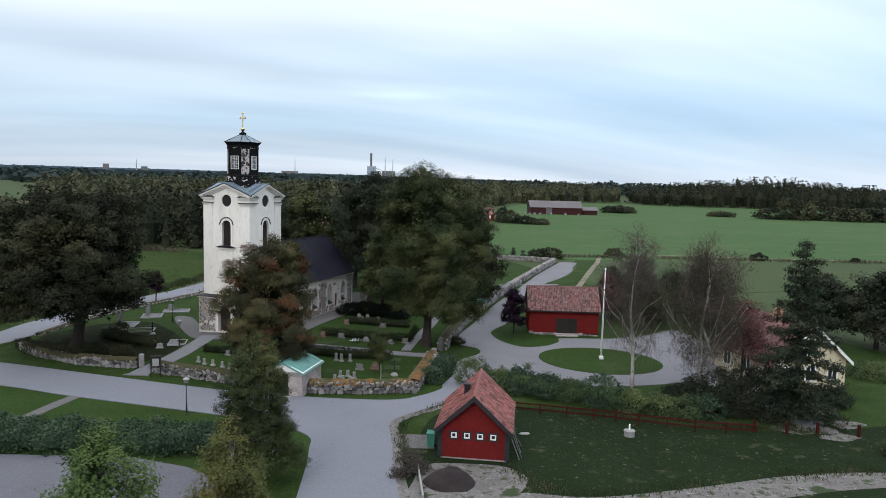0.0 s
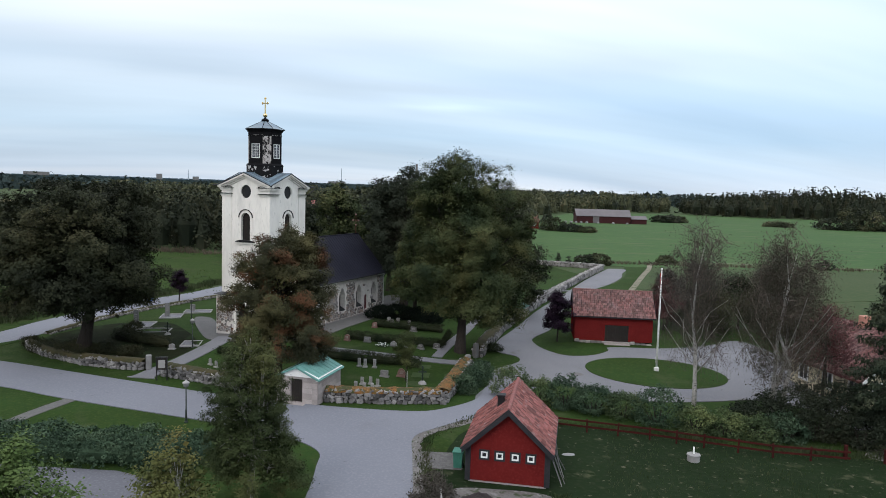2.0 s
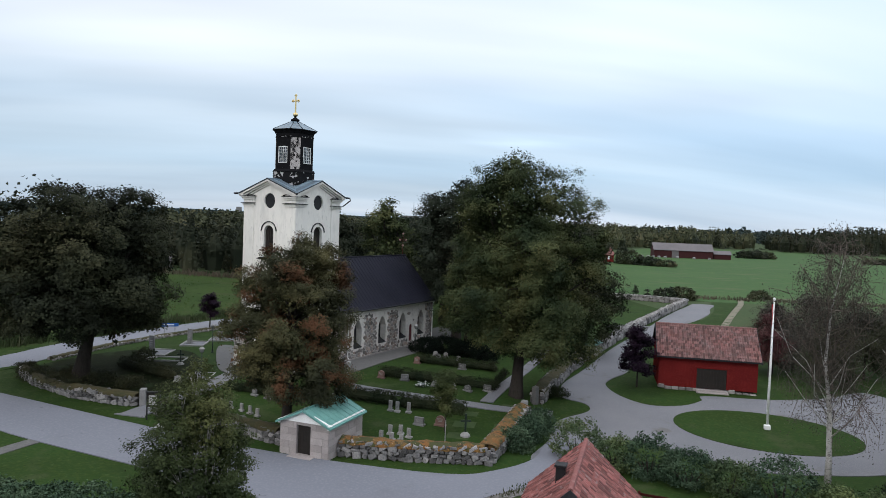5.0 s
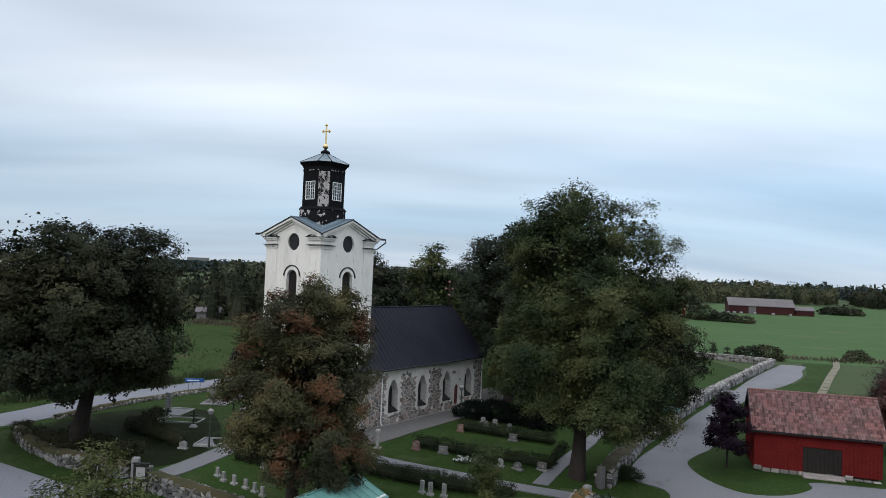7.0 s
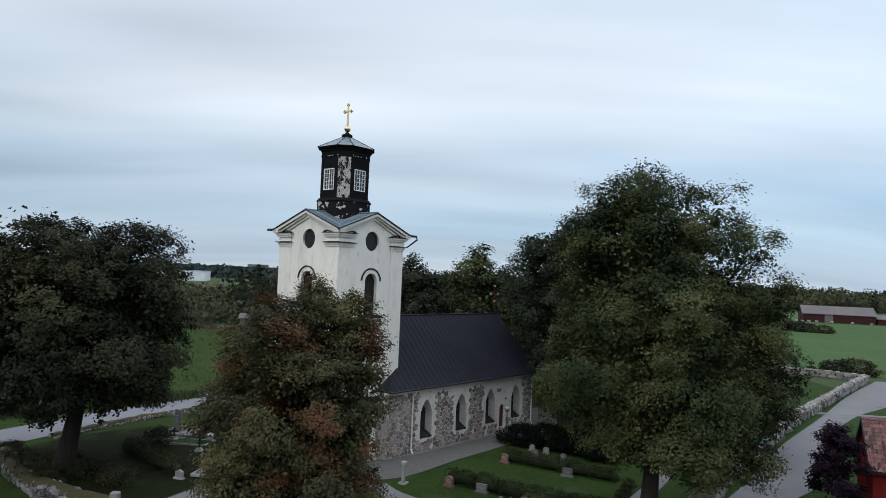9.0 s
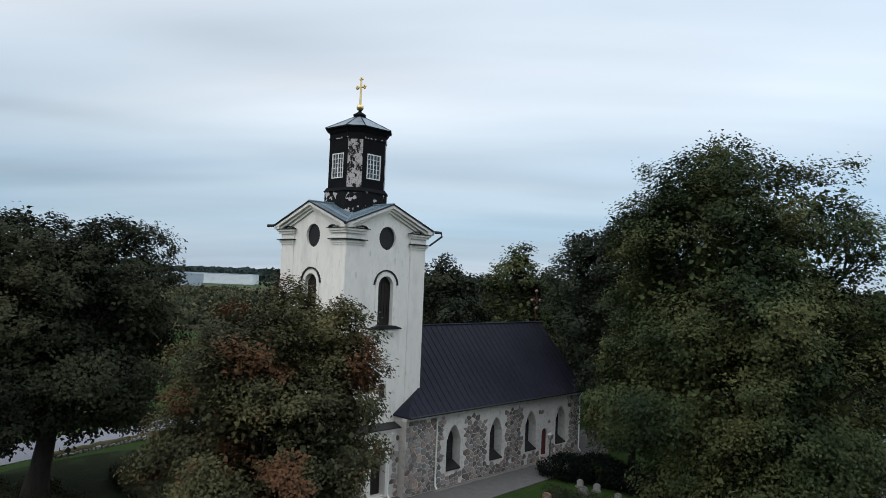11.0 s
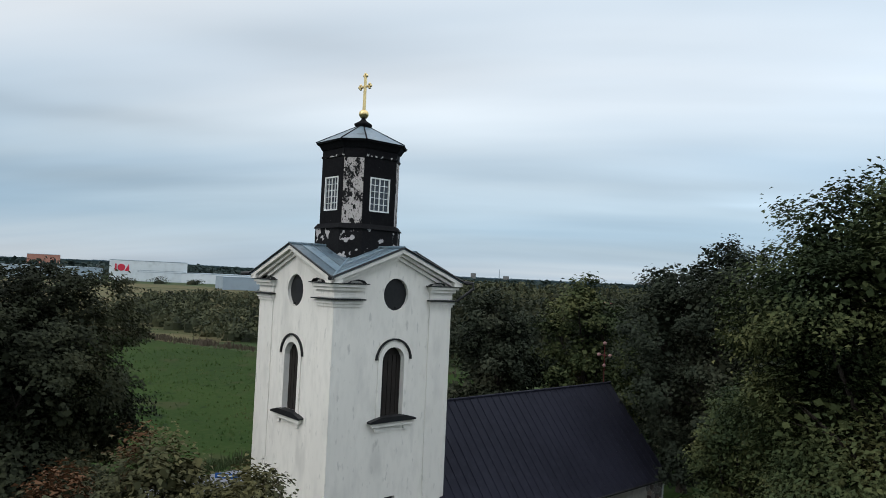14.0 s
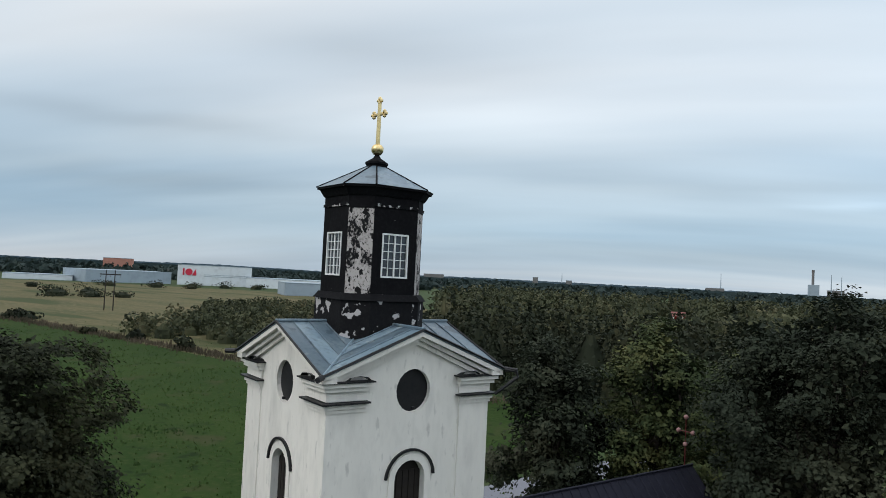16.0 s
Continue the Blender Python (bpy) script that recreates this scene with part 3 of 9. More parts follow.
def leaf_quads(rng, centres, per, spread, size, droop=0.0, slim=0.62, flat=0.0, out=None, lie=None):
    """Folded leaf blades scattered round clump centres. lie: the way each clump faces, by which its blades lie like shingles."""
    c = np.repeat(np.asarray(centres, dtype=float), per, axis=0)
    n = len(c)
    off = rng.normal(size=(n, 3)) * spread
    off[:, 2] *= 0.75
    p = c + off
    if droop:
        p[:, 2] -= rng.random(n) * droop
    if lie is not None:
        nor = rng.normal(size=(n, 3)) * 0.42 + np.repeat(lie, per, axis=0) * 0.9 + np.array([0, 0, 0.8])
    elif out is None:
        nor = rng.normal(size=(n, 3)) + np.array([0, 0, 1.2 + flat])
        if spread:
            nor += 0.9 * off / (np.linalg.norm(off, axis=1)[:, None] + 1e-9)
    else:
        nor = rng.normal(size=(n, 3)) * 0.42 + out + np.array([0, 0, 0.25])
    nor /= np.linalg.norm(nor, axis=1)[:, None]
    a = rng.normal(size=(n, 3))
    if droop:
        a[:, 2] -= 1.2
    a -= nor * (a * nor).sum(1)[:, None]
    a /= np.linalg.norm(a, axis=1)[:, None] + 1e-9
    b = np.cross(nor, a)
    s = size * (0.6 + 0.8 * rng.random(n))[:, None]
    lift = nor * s * 0.18
    return np.stack([p - a * s * 0.5, p + b * s * slim * 0.5 + lift, p + a * s * 0.5, p - b * s * slim * 0.5 + lift], axis=1)

# ---------------------------------------------------------------- ground, roads, fields
ground = solid("ground", Shape().prism([(4200 * math.cos(t * math.tau / 64), 4200 * math.sin(t * math.tau / 64)) for t in range(64)], -2.0, 0.0),
               MEADOW, "rough grassland reaching to the horizon", "ground", "structure")
ground_patch("lawn", [(-62, -40), (60, -40), (62, 60), (46, 100), (30, 128), (12, 180), (-20, 180), (-44, 112), (-50, 86), (-66, 72)], 0.02, GRASS,
             "mown grass of the churchyard and verges", "lawn")
ground_patch("rough_lawn", rounded([(-1.5, 47.5), (0.5, 57.0), (7, 58.5), (14, 57), (27, 54.5), (44, 58), (64, 60), (64, -30), (20, -34), (2.5, -36), (1.0, 10), (-1.2, 38)], 4), 0.03, ROUGH_LAWN,
             "mottled rough grass in front of the fence", "grass")
# fields beyond
ground_patch("field", rounded([(12, 180), (120, 184), (420, 210), (700, 420), (560, 640), (300, 590), (190, 640), (80, 600), (30, 420), (-2, 260)], 6), 0.06, FIELD,
             "wide green field of young crop", "field")
ground_patch("field", rounded([(-48, 92), (-44, 125), (-55, 168), (-90, 172), (-125, 168), (-250, 178), (-420, 150), (-420, 40), (-180, 20), (-60, 60)], 6), 0.06, PASTURE,
             "green grass field beyond the road", "field")
ground_patch("field", rounded([(-128, 172), (-250, 182), (-420, 160), (-640, 300), (-640, 420), (-420, 520), (-250, 420), (-160, 300)], 6), 0.05, TAN_FIELD,
             "pale stubble field with ploughing lines", "field")
ground_patch("track", ribbon(rounded([(24, 124), (27.6, 135.7), (33.0, 153.9), (38, 170), (42.3, 184.6), (50, 188.5), (66, 190.5), (94, 188), (180, 192), (320, 202)], 5, closed=False), 1.1), 0.085, DRY_TRACK,
             "trodden pale field track along the crop", "track", 0.1)

ground_patch("rough_sward", rounded([(28.6, 136.0), (34.0, 154.0), (39, 170), (43.4, 184.2), (66, 189.5), (94, 187), (180, 190.5), (182, 170), (110, 150), (70, 132), (40, 124)], 4), 0.05, MEADOW,
             "rough olive grass between track and thicket", "grass", 0.2)
ground_patch("lawn", rounded([(20.8, 131), (26.5, 134.5), (32.3, 154), (37.2, 170), (41.5, 184), (36, 181), (33, 173), (31, 160), (27, 146)], 4), 0.055, GRASS,
             "mown green strip between drive and track", "lawn", 0.2)

north_road = rounded([(-110, 62), (-80, 66), (-62, 70.5), (-51.0, 75.6), (-49.2, 80.5), (-49.0, 85.5), (-48.0, 91.5), (-46.2, 97.8), (-44.2, 104.5), (-41.4, 112), (-38.0, 128), (-33, 146), (-18, 172), (10, 230)], 5, closed=False)
ground_patch("road", ribbon(north_road, 4.8), 0.068, ASPHALT, "grey asphalt road round the churchyard", "road")
ground_patch("road", rounded([(-110, 60), (-62, 71), (-53, 70.3), (-43.7, 68.6), (-30.7, 64.8), (-19.6, 61.6), (-12, 60.2), (-4.2, 59.8), (-1.3, 61.3), (0.8, 64.0), (1.8, 68), (5, 67.5),
                              (2.5, 63), (0.6, 59.2), (-1.8, 56.6), (-3.4, 54.3), (-3.1, 50.7), (-2.3, 44), (-0.5, 30), (0, 8), (2, -60), (-5.5, -60), (-7, 8), (-7.5, 30), (-8.2, 43.5), (-8.7, 48.3), (-9.3, 51.0), (-12.5, 53.4), (-17.5, 55.1), (-30.8, 58.7), (-39.3, 61.4), (-60, 66.0), (-75, 55)], 4),
             0.075, ASPHALT, "worn grey asphalt road forking before the churchyard wall", "road")
ground_patch("parking", [(-46, 24), (-9, 24), (-7.9, 36), (-8.2, 38.6), (-9.6, 40.4), (-12.6, 42.6), (-16, 44.9), (-20, 46.2), (-46, 46.2)], 0.066, OLD_ASPHALT, "plain asphalt parking area behind the hedge", "parking")

court = [(0.6, 63.9), (1.6, 68), (2.2, 73.2), (4.6, 76.8), (4.5, 79.3), (2.4, 81.4), (2.7, 86.5), (4.6, 93), (6.7, 101), (9.2, 110), (14.4, 126), (20.5, 146), (27.2, 164.5), (29, 168.2), (32.3, 167.2),
         (30.2, 160), (28.4, 151.5), (24, 140), (18.6, 129.5), (14.2, 116.8), (11.2, 104), (9.3, 94.5), (7.4, 90.2), (6.6, 87.2), (7.6, 83.2), (9.8, 80.6), (12.6, 81.3), (14.6, 83.7), (15.2, 85.6),
         (21, 86), (26.5, 88.5), (31, 92), (33, 86), (31.5, 79), (31, 72), (33.5, 62), (31, 55.5), (28.5, 58), (28.8, 64), (24.6, 67.2), (20, 66.2), (14.8, 65.5), (10.5, 68), (7.2, 70), (5.2, 66.8), (3, 63.2)]
ground_patch("driveway", rounded(court, 4), 0.07, GRAVEL, "pale gravel drive and turning court", "driveway")
ground_patch("lawn", rounded([(17.6 + 6.5 * math.cos(a) - 0.5 * math.sin(a), 75.2 + 5.55 * math.sin(a)) for a in [i * math.tau / 16 for i in range(16)]], 3), 0.10, GRASS,
             "round island of mown grass in the gravel court", "lawn")
# worn gravel along the asphalt
ground_patch("verge", ribbon(rounded([(5.2, 66.0), (2.7, 62.6), (0.8, 59.0), (-1.7, 56.4), (-3.2, 54.2), (-2.9, 50.7), (-2.1, 44.0), (-0.7, 34.0)], 5, False), [0.7, 0.9, 1.1, 1.0, 0.9, 1.1, 0.8, 1.0] * 4 + [1.0] * 4), 0.055, DIRT,
             "worn gravel edge along the asphalt", "verge", 0.1)
# footpaths
ground_patch("path", ribbon(rounded([(-31.6, 51.3), (-31.2, 55), (-30.4, 58.8)], 3, False), 1.1), 0.06, COBBLE, "narrow stone-flagged path over the lawn", "path")
ground_patch("path", ribbon(rounded([(-28.2, 65.2), (-28.0, 67.5), (-27.4, 72), (-27.2, 78), (-27.3, 82.5)], 4, False), [2.6, 2.0] + [1.9] * 15), 0.09, GRAVEL, "gravel path from the gate to the tower", "path")
ground_patch("path", rounded([(-30.2, 82.8), (-27.6, 80.4), (-23.5, 80.8), (-19.5, 82), (-17.3, 84.2), (-15.6, 90), (-12.9, 98.4), (-11.2, 107), (-11.5, 116), (-14.5, 116), (-17.5, 104), (-20.5, 92), (-28, 86), (-33, 92.5), (-35, 92)], 4),
             0.085, COBBLE, "grey gravel walk along the church wall", "path")
ground_patch("path", ribbon(rounded([(-18.4, 81.3), (-15.6, 79.2), (-9, 77.4), (-2.4, 75.6), (1.8, 75.2)], 4, False), 1.5), 0.092, GRAVEL, "gravel path between the grave plots", "path")
ground_patch("path", ribbon(rounded([(-3.6, 77.4), (-2.6, 84), (-1.0, 92), (0.8, 104)], 4, False), 1.1), 0.096, GRAVEL, "gravel path beside the churchyard wall", "path")
ground_patch("path", ribbon([(9.2, 128), (22, 131)], 1.2), 0.08, GRAVEL, "narrow gravel path in the far burial ground", "path")
# yard in front of the red shed
ground_patch("yard", rounded([(-1.4, 40), (3.2, 40.5), (5.2, 42.0), (6.2, 44.4), (5.0, 46.2), (2.5, 46.6), (-0.4, 46.3), (-1.2, 43.5)], 4), 0.05, DIRT, "bare trodden earth before the shed", "yard")
ground_patch("yard", rounded([(5, 42.3), (10, 42.0), (17, 43.8), (24, 46.0), (31, 46.9), (44, 46.6), (44, 45.4), (30, 44.6), (20, 42), (10, 38.5), (4, 39)], 4), 0.045, DIRT, "worn gravel track across the grass", "track")
for cx, cy, rx, ry in ((29.5, 55.5, 2.4, 1.6), (31.5, 53.6, 1.6, 0.8), (33.5, 56.5, 1.8, 1.0)):
    ground_patch("bare_patch", rounded([(cx + rx * math.cos(a) * random.uniform(0.6, 1.2), cy + ry * math.sin(a) * random.uniform(0.6, 1.3)) for a in [i * math.tau / 9 for i in range(9)]], 3),
                 0.035, DIRT, "patch of worn bare earth in the grass", "bare ground", 0.1)
# litter round the trunk, spread wider as painted shade of the crown
ground_patch("leaf_litter", rounded([(-45.0, 75.5), (-41, 72.4), (-36.5, 70.6), (-31.2, 70.0), (-28.9, 71.4), (-28.6, 77.0), (-30.5, 81.5), (-33.5, 85.5), (-36.5, 88.5), (-40, 88.5), (-43.6, 85.5), (-45.4, 79.5)], 4), 0.05, SHADED_LITTER,
             "bare earth and leaf litter below the maple, darkened by painted shade", "bare ground", 0.2)

# ---------------------------------------------------------------- church
CHURCH = pose(-24.952, 87.96, 0, 0, 0, 70.0)
church = thing("church", "white-plastered church tower with fieldstone nave and black sheet roof", "church", CHURCH)
H = 3.3            # half the tower's width
KNEE, CAP, APEX = 4.35, 16.16, 18.07


def face(k, half):
    """The four sides of a square tower: 0 south, 1 west, 2 north, 3 east. place(u, v, d): u to the right as seen from outside, from its middle."""
    u = [(1, 0), (0, -1), (-1, 0), (0, 1)][k]
    n = [(0, -1), (-1, 0), (0, 1), (1, 0)][k]
    return lambda a, b, d: (a * u[0] + n[0] * (half - d), a * u[1] + n[1] * (half - d), b)


def arch(x, half, z0, spring, n=10, point=1.0):
    """An arched opening; point > 1 makes it pointed."""
    pts = [(x - half, z0), (x + half, z0)]
    for i in range(n + 1):
        t = math.pi * i / n
        c, s = math.cos(t), math.sin(t)
        if point > 1:
            rise = half * point * 1.25
            w = abs(c) ** 0.8 * (1 if c > 0 else -1)
            pts.append((x + half * w, spring + rise * (1 - abs(c) ** 1.45)))
        else:
            pts.append((x + half * c, spring + half * s))
    return pts


def oval(x, z, rx, rz, n=20):
    return [(x + rx * math.cos(math.tau * i / n), z + rz * math.sin(math.tau * i / n)) for i in range(n)]


side_names = ("south", "west", "north", "east")
for k in range(4):
    pl = face(k, H)
    holes = [oval(0, 16.12, 0.70, 0.74)]
    if k != 3:
        holes.append(arch(0, 0.62, 10.62, 13.12))
    if k == 0:
        holes.append([(-0.16, 6.06), (0.42, 6.06), (0.42, 7.02), (-0.16, 7.02)])
    out = [(-H, KNEE), (H, KNEE), (H, CAP + 0.2), (0, APEX - 0.05), (-H, CAP + 0.2)]
    part("tower_wall", Shape().sheet(out, holes, 0.75, pl, rim=False), PLASTER, church, "white lime-plastered tower wall, lightly stained")
    # round clock-shaped opening: dark boarding with a small rim
    ov = part("round_shutter", Shape().sheet(oval(0, 16.12, 0.705, 0.745), [], 0.06, lambda a, b, d, p=pl: p(a, b, d + 0.16)), BLACK_METAL, church, "round black shutter")
    part("shutter_peg", Shape().box((-0.05, -0.05, 0), (0.05, 0.05, 0.1), Matrix.Translation(pl(0, 15.47, 0.0)), 0.01), BLACK_METAL, ov)
    if k != 3:
        win = part("belfry_window", Shape().sheet(arch(0, 0.625, 10.6, 13.12), [], 0.08, lambda a, b, d, p=pl: p(a, b, d + 0.27)), OAK_DARK, church, "tall arched belfry opening with dark boarded shutters")
        for i in range(-2, 3):
            part("shutter_board", Shape().sheet([(i * 0.25 - 0.105, 10.64), (i * 0.25 + 0.105, 10.64), (i * 0.25 + 0.105, 13.35), (i * 0.25 - 0.105, 13.35)], [], 0.03,
                                                lambda a, b, d, p=pl: p(a, b, d + 0.235)), OAK_DARK, win)
        ring = arch(0, 0.86, 10.62, 13.12)
        part("surround", Shape().sheet(ring, [arch(0, 0.62, 10.621, 13.12)], 0.05, lambda a, b, d, p=pl: p(a, b, d - 0.045)), PLASTER, win)
        # black drip mould over the arch
        n = 18
        arc = [math.pi * (0.02 + 0.96 * i / n) for i in range(n + 1)]
        ring = [(1.02 * math.cos(t), 13.12 + 1.02 * math.sin(t)) for t in arc] + [(0.94 * math.cos(t), 13.12 + 0.94 * math.sin(t)) for t in arc[::-1]]
        hood = Shape().sheet(ring, [], 0.16, lambda a, b, d, p=pl: p(a, b, d - 0.09))
        part("drip_mould", hood, BLACK_METAL, win, "black sheet drip mould")
        sill = Shape()
        sill.sheet([(-1.3, 10.42), (1.3, 10.42), (1.3, 10.5), (0.7, 10.66), (-0.7, 10.66), (-1.3, 10.5)], [], 0.4, lambda a, b, d, p=pl: p(a, b, d - 0.26))
        part("sill", sill, BLACK_METAL, win, "black sheet sill")
        part("sill_moulding", Shape().sheet([(-1.12, 10.22), (1.12, 10.22), (1.2, 10.41), (-1.2, 10.41)], [], 0.3, lambda a, b, d, p=pl: p(a, b, d - 0.17)), PLASTER, win)
        for s in (-1, 1):
            part("sill_bracket", Shape().sheet([(s * 0.82 - 0.12, 10.02), (s * 0.82 + 0.12, 10.02), (s * 0.82 + 0.14, 10.215), (s * 0.82 - 0.14, 10.215)], [], 0.2,
                                               lambda a, b, d, p=pl: p(a, b, d - 0.1)), PLASTER, win)
    if k == 0:
        slit = part("small_window", Shape().sheet([(-0.15, 6.07), (0.41, 6.07), (0.41, 7.01), (-0.15, 7.01)], [], 0.04, lambda a, b, d, p=pl: p(a, b, d + 0.16)), DARK_GLASS, church, "small dark window in a plaster reveal")
        part("slit_sill", Shape().sheet([(-0.2, 6.0), (0.46, 6.0), (0.46, 6.055), (-0.2, 6.055)], [], 0.3, lambda a, b, d, p=pl: p(a, b, d - 0.06)), BLACK_METAL, slit)
    # raking cornice along the gable, in stepped mouldings
    slope = (APEX - CAP - 0.15) / (H + 0.2)
    for s in (-1, 1):
        steps = Shape()
        for lo, hi, proj in ((0.0, 0.16, 0.12), (0.16, 0.30, 0.26), (0.30, 0.46, 0.42)):
            q = [(s * 0.0, APEX - 0.36 + lo), (s * (H + proj), CAP + 0.12 + lo - 0.02), (s * (H + proj), CAP + 0.12 + hi - 0.02), (0, APEX - 0.36 + hi)]
            steps.sheet(q if s > 0 else q[::-1], [], proj + 0.1, lambda a, b, d, p=pl, pr=proj: p(a, b, d - pr))
        part("raking_cornice", steps, PLASTER, church, "white moulded gable cornice")

part("footing", Shape().box((-3.77, -3.77, -1.0), (3.77, 3.77, 0.0)).box((3.78, -4.78, -0.8), (21.2, 4.78, 0.0)), FIELDSTONE, church, "fieldstone footing")

# corner pilasters and cornice blocks
for sx in (-1, 1):
    for sy in (-1, 1):
        def ell(w, proj, z0, z1, sx=sx, sy=sy):
            a = H + proj
            pts = [(a, a), (a, H - w), (H - 0.1, H - w), (H - 0.1, H - 0.1), (H - w, H - 0.1), (H - w, a)]
            pts = [(sx * x, sy * y) for x, y in pts]
            return Shape().prism(pts if sx * sy > 0 else pts[::-1], z0, z1)

        pil = part("corner_pilaster", ell(1.30, 0.05, KNEE, 15.55), PLASTER, church, "shallow plaster corner pilaster")
        for w, pr, z0, z1 in ((1.33, 0.10, 15.55, 15.68), (1.36, 0.16, 15.68, 15.82), (1.34, 0.08, 15.93, 16.25), (1.40, 0.20, 16.25, 16.40), (1.44, 0.30, 16.40, 16.52)):
            part("cornice_block", ell(w, pr, z0, z1), PLASTER, pil)
        for w, pr, z0, z1 in ((1.46, 0.29, 15.84, 15.895), (1.56, 0.37, 16.53, 16.575)):
            part("cornice_flashing", ell(w, pr, z0, z1), BLACK_METAL, pil, "black sheet flashing")
        for q in (0, 1):
            # small curved sheet humps that shed water behind the cornice
            hump = Shape()
            c = Vector((sx * (H + 0.16), sy * (H - 1.0), 16.58) if q else (sx * (H - 1.0), sy * (H + 0.16), 16.58))
            pts = [(-0.45, 0), (-0.3, 0.12), (0, 0.17), (0.3, 0.12), (0.45, 0)]
            for i in range(4):
                (a0, h0), (a1, h1) = pts[i], pts[i + 1]
                d = 0.14
                if q:
                    hump.add([c + Vector((-d, a0, h0)), c + Vector((d, a0, h0 * 0.6)), c + Vector((d, a1, h1 * 0.6)), c + Vector((-d, a1, h1))], [(0, 1, 2, 3)])
                else:
                    hump.add([c + Vector((a0, -d, h0)), c + Vector((a0, d, h0 * 0.6)), c + Vector((a1, d, h1 * 0.6)), c + Vector((a1, -d, h1))], [(0, 1, 2, 3)])
            part("cornice_hood", hump, BLACK_METAL, pil)

# cross-gabled tower roof: sheets between standing seams
E_ = H + 0.46
RIDGE = APEX + 0.16
drop = (RIDGE - (CAP + 0.62)) / E_
for k in range(4):
    pl = face(k, 0.0)
    for s in (-1, 1):
        # from the ridge (a = 0) down to the valley; strips run down the slope
        n = 6
        roof_side = None
        for i in range(n):
            r0, r1 = E_ * i / n, E_ * (i + 1) / n
            rr0, rr1 = (r0 + 0.015, r1 - 0.015)

            def at(a, r, up=0.0):
                return pl(s * a, RIDGE - drop * a + up, -r)
            q = [at(0, rr0), at(0, rr1), at(rr1, rr1), at(rr0, rr0)]
            q2 = [at(0, rr0, -0.05), at(0, rr1, -0.05), at(rr1, rr1, -0.05), at(rr0, rr0, -0.05)]
            sh = Shape().add(q + q2, [(0, 1, 2, 3), (4, 7, 6, 5), (0, 4, 5, 1), (1, 5, 6, 2), (2, 6, 7, 3), (3, 7, 4, 0)])
            if i == 0:
                roof_side = part("tower_roof", sh, ZINC, church, "blue-grey sheet roof over the gable")
            else:
                part("roof_sheet", sh, ZINC, roof_side)
            if i:
                part("roof_seam", Shape().tube([at(0, r0, 0.03), at(r0, r0, 0.03)], [0.018, 0.018], 4), ZINC, roof_side)
        part("roof_edge", Shape().tube([at(0, E_, 0.02), at(E_, E_, 0.02)], [0.045, 0.045], 5), BLACK_METAL, roof_side)
    part("ridge_roll", Shape().tube([pl(0, RIDGE + 0.04, -0.9), pl(0, RIDGE + 0.04, -E_ - 0.02)], [0.06, 0.06], 6), ZINC, church)
for sx in (-1, 1):
    for sy in (-1, 1):
        part("valley_gutter", Shape().tube([(0.9 * sx, 0.9 * sy, RIDGE - drop * 0.9 + 0.02), (E_ * sx, E_ * sy, RIDGE - drop * E_ + 0.02)], [0.045, 0.045], 6), ZINC, church)
        spout = [(E_ * sx, E_ * sy, CAP + 0.62), ((E_ + 0.3) * sx, (E_ + 0.3) * sy, CAP + 0.6), ((E_ + 0.34) * sx, (E_ + 0.34) * sy, CAP + 0.35), ((E_ - 0.35) * sx, (E_ - 0.1) * sy, CAP - 0.3)]
        part("rain_spout", Shape().tube(spout if (sx, sy) == (1, -1) else spout[:2], [0.1, 0.09, 0.07, 0.06][:4 if (sx, sy) == (1, -1) else 2], 8), BLACK_METAL, church, "black rainwater spout")

# lantern: chamfered square of tarred boards
AP, HW = 1.64, 0.94


def octagon(ap, hw):
    return [(hw, -ap), (ap, -hw), (ap, hw), (hw, ap), (-hw, ap), (-ap, hw), (-ap, -hw), (-hw, -ap)]


def frustum(ap0, hw0, z0, ap1, hw1, z1):
    a, b = octagon(ap0, hw0), octagon(ap1, hw1)
    pts = [(*p, z0) for p in a] + [(*p, z1) for p in b]
    return Shape().add(pts, [(i, (i + 1) % 8, 8 + (i + 1) % 8, 8 + i) for i in range(8)] + [list(range(8))[::-1], list(range(8, 16))])


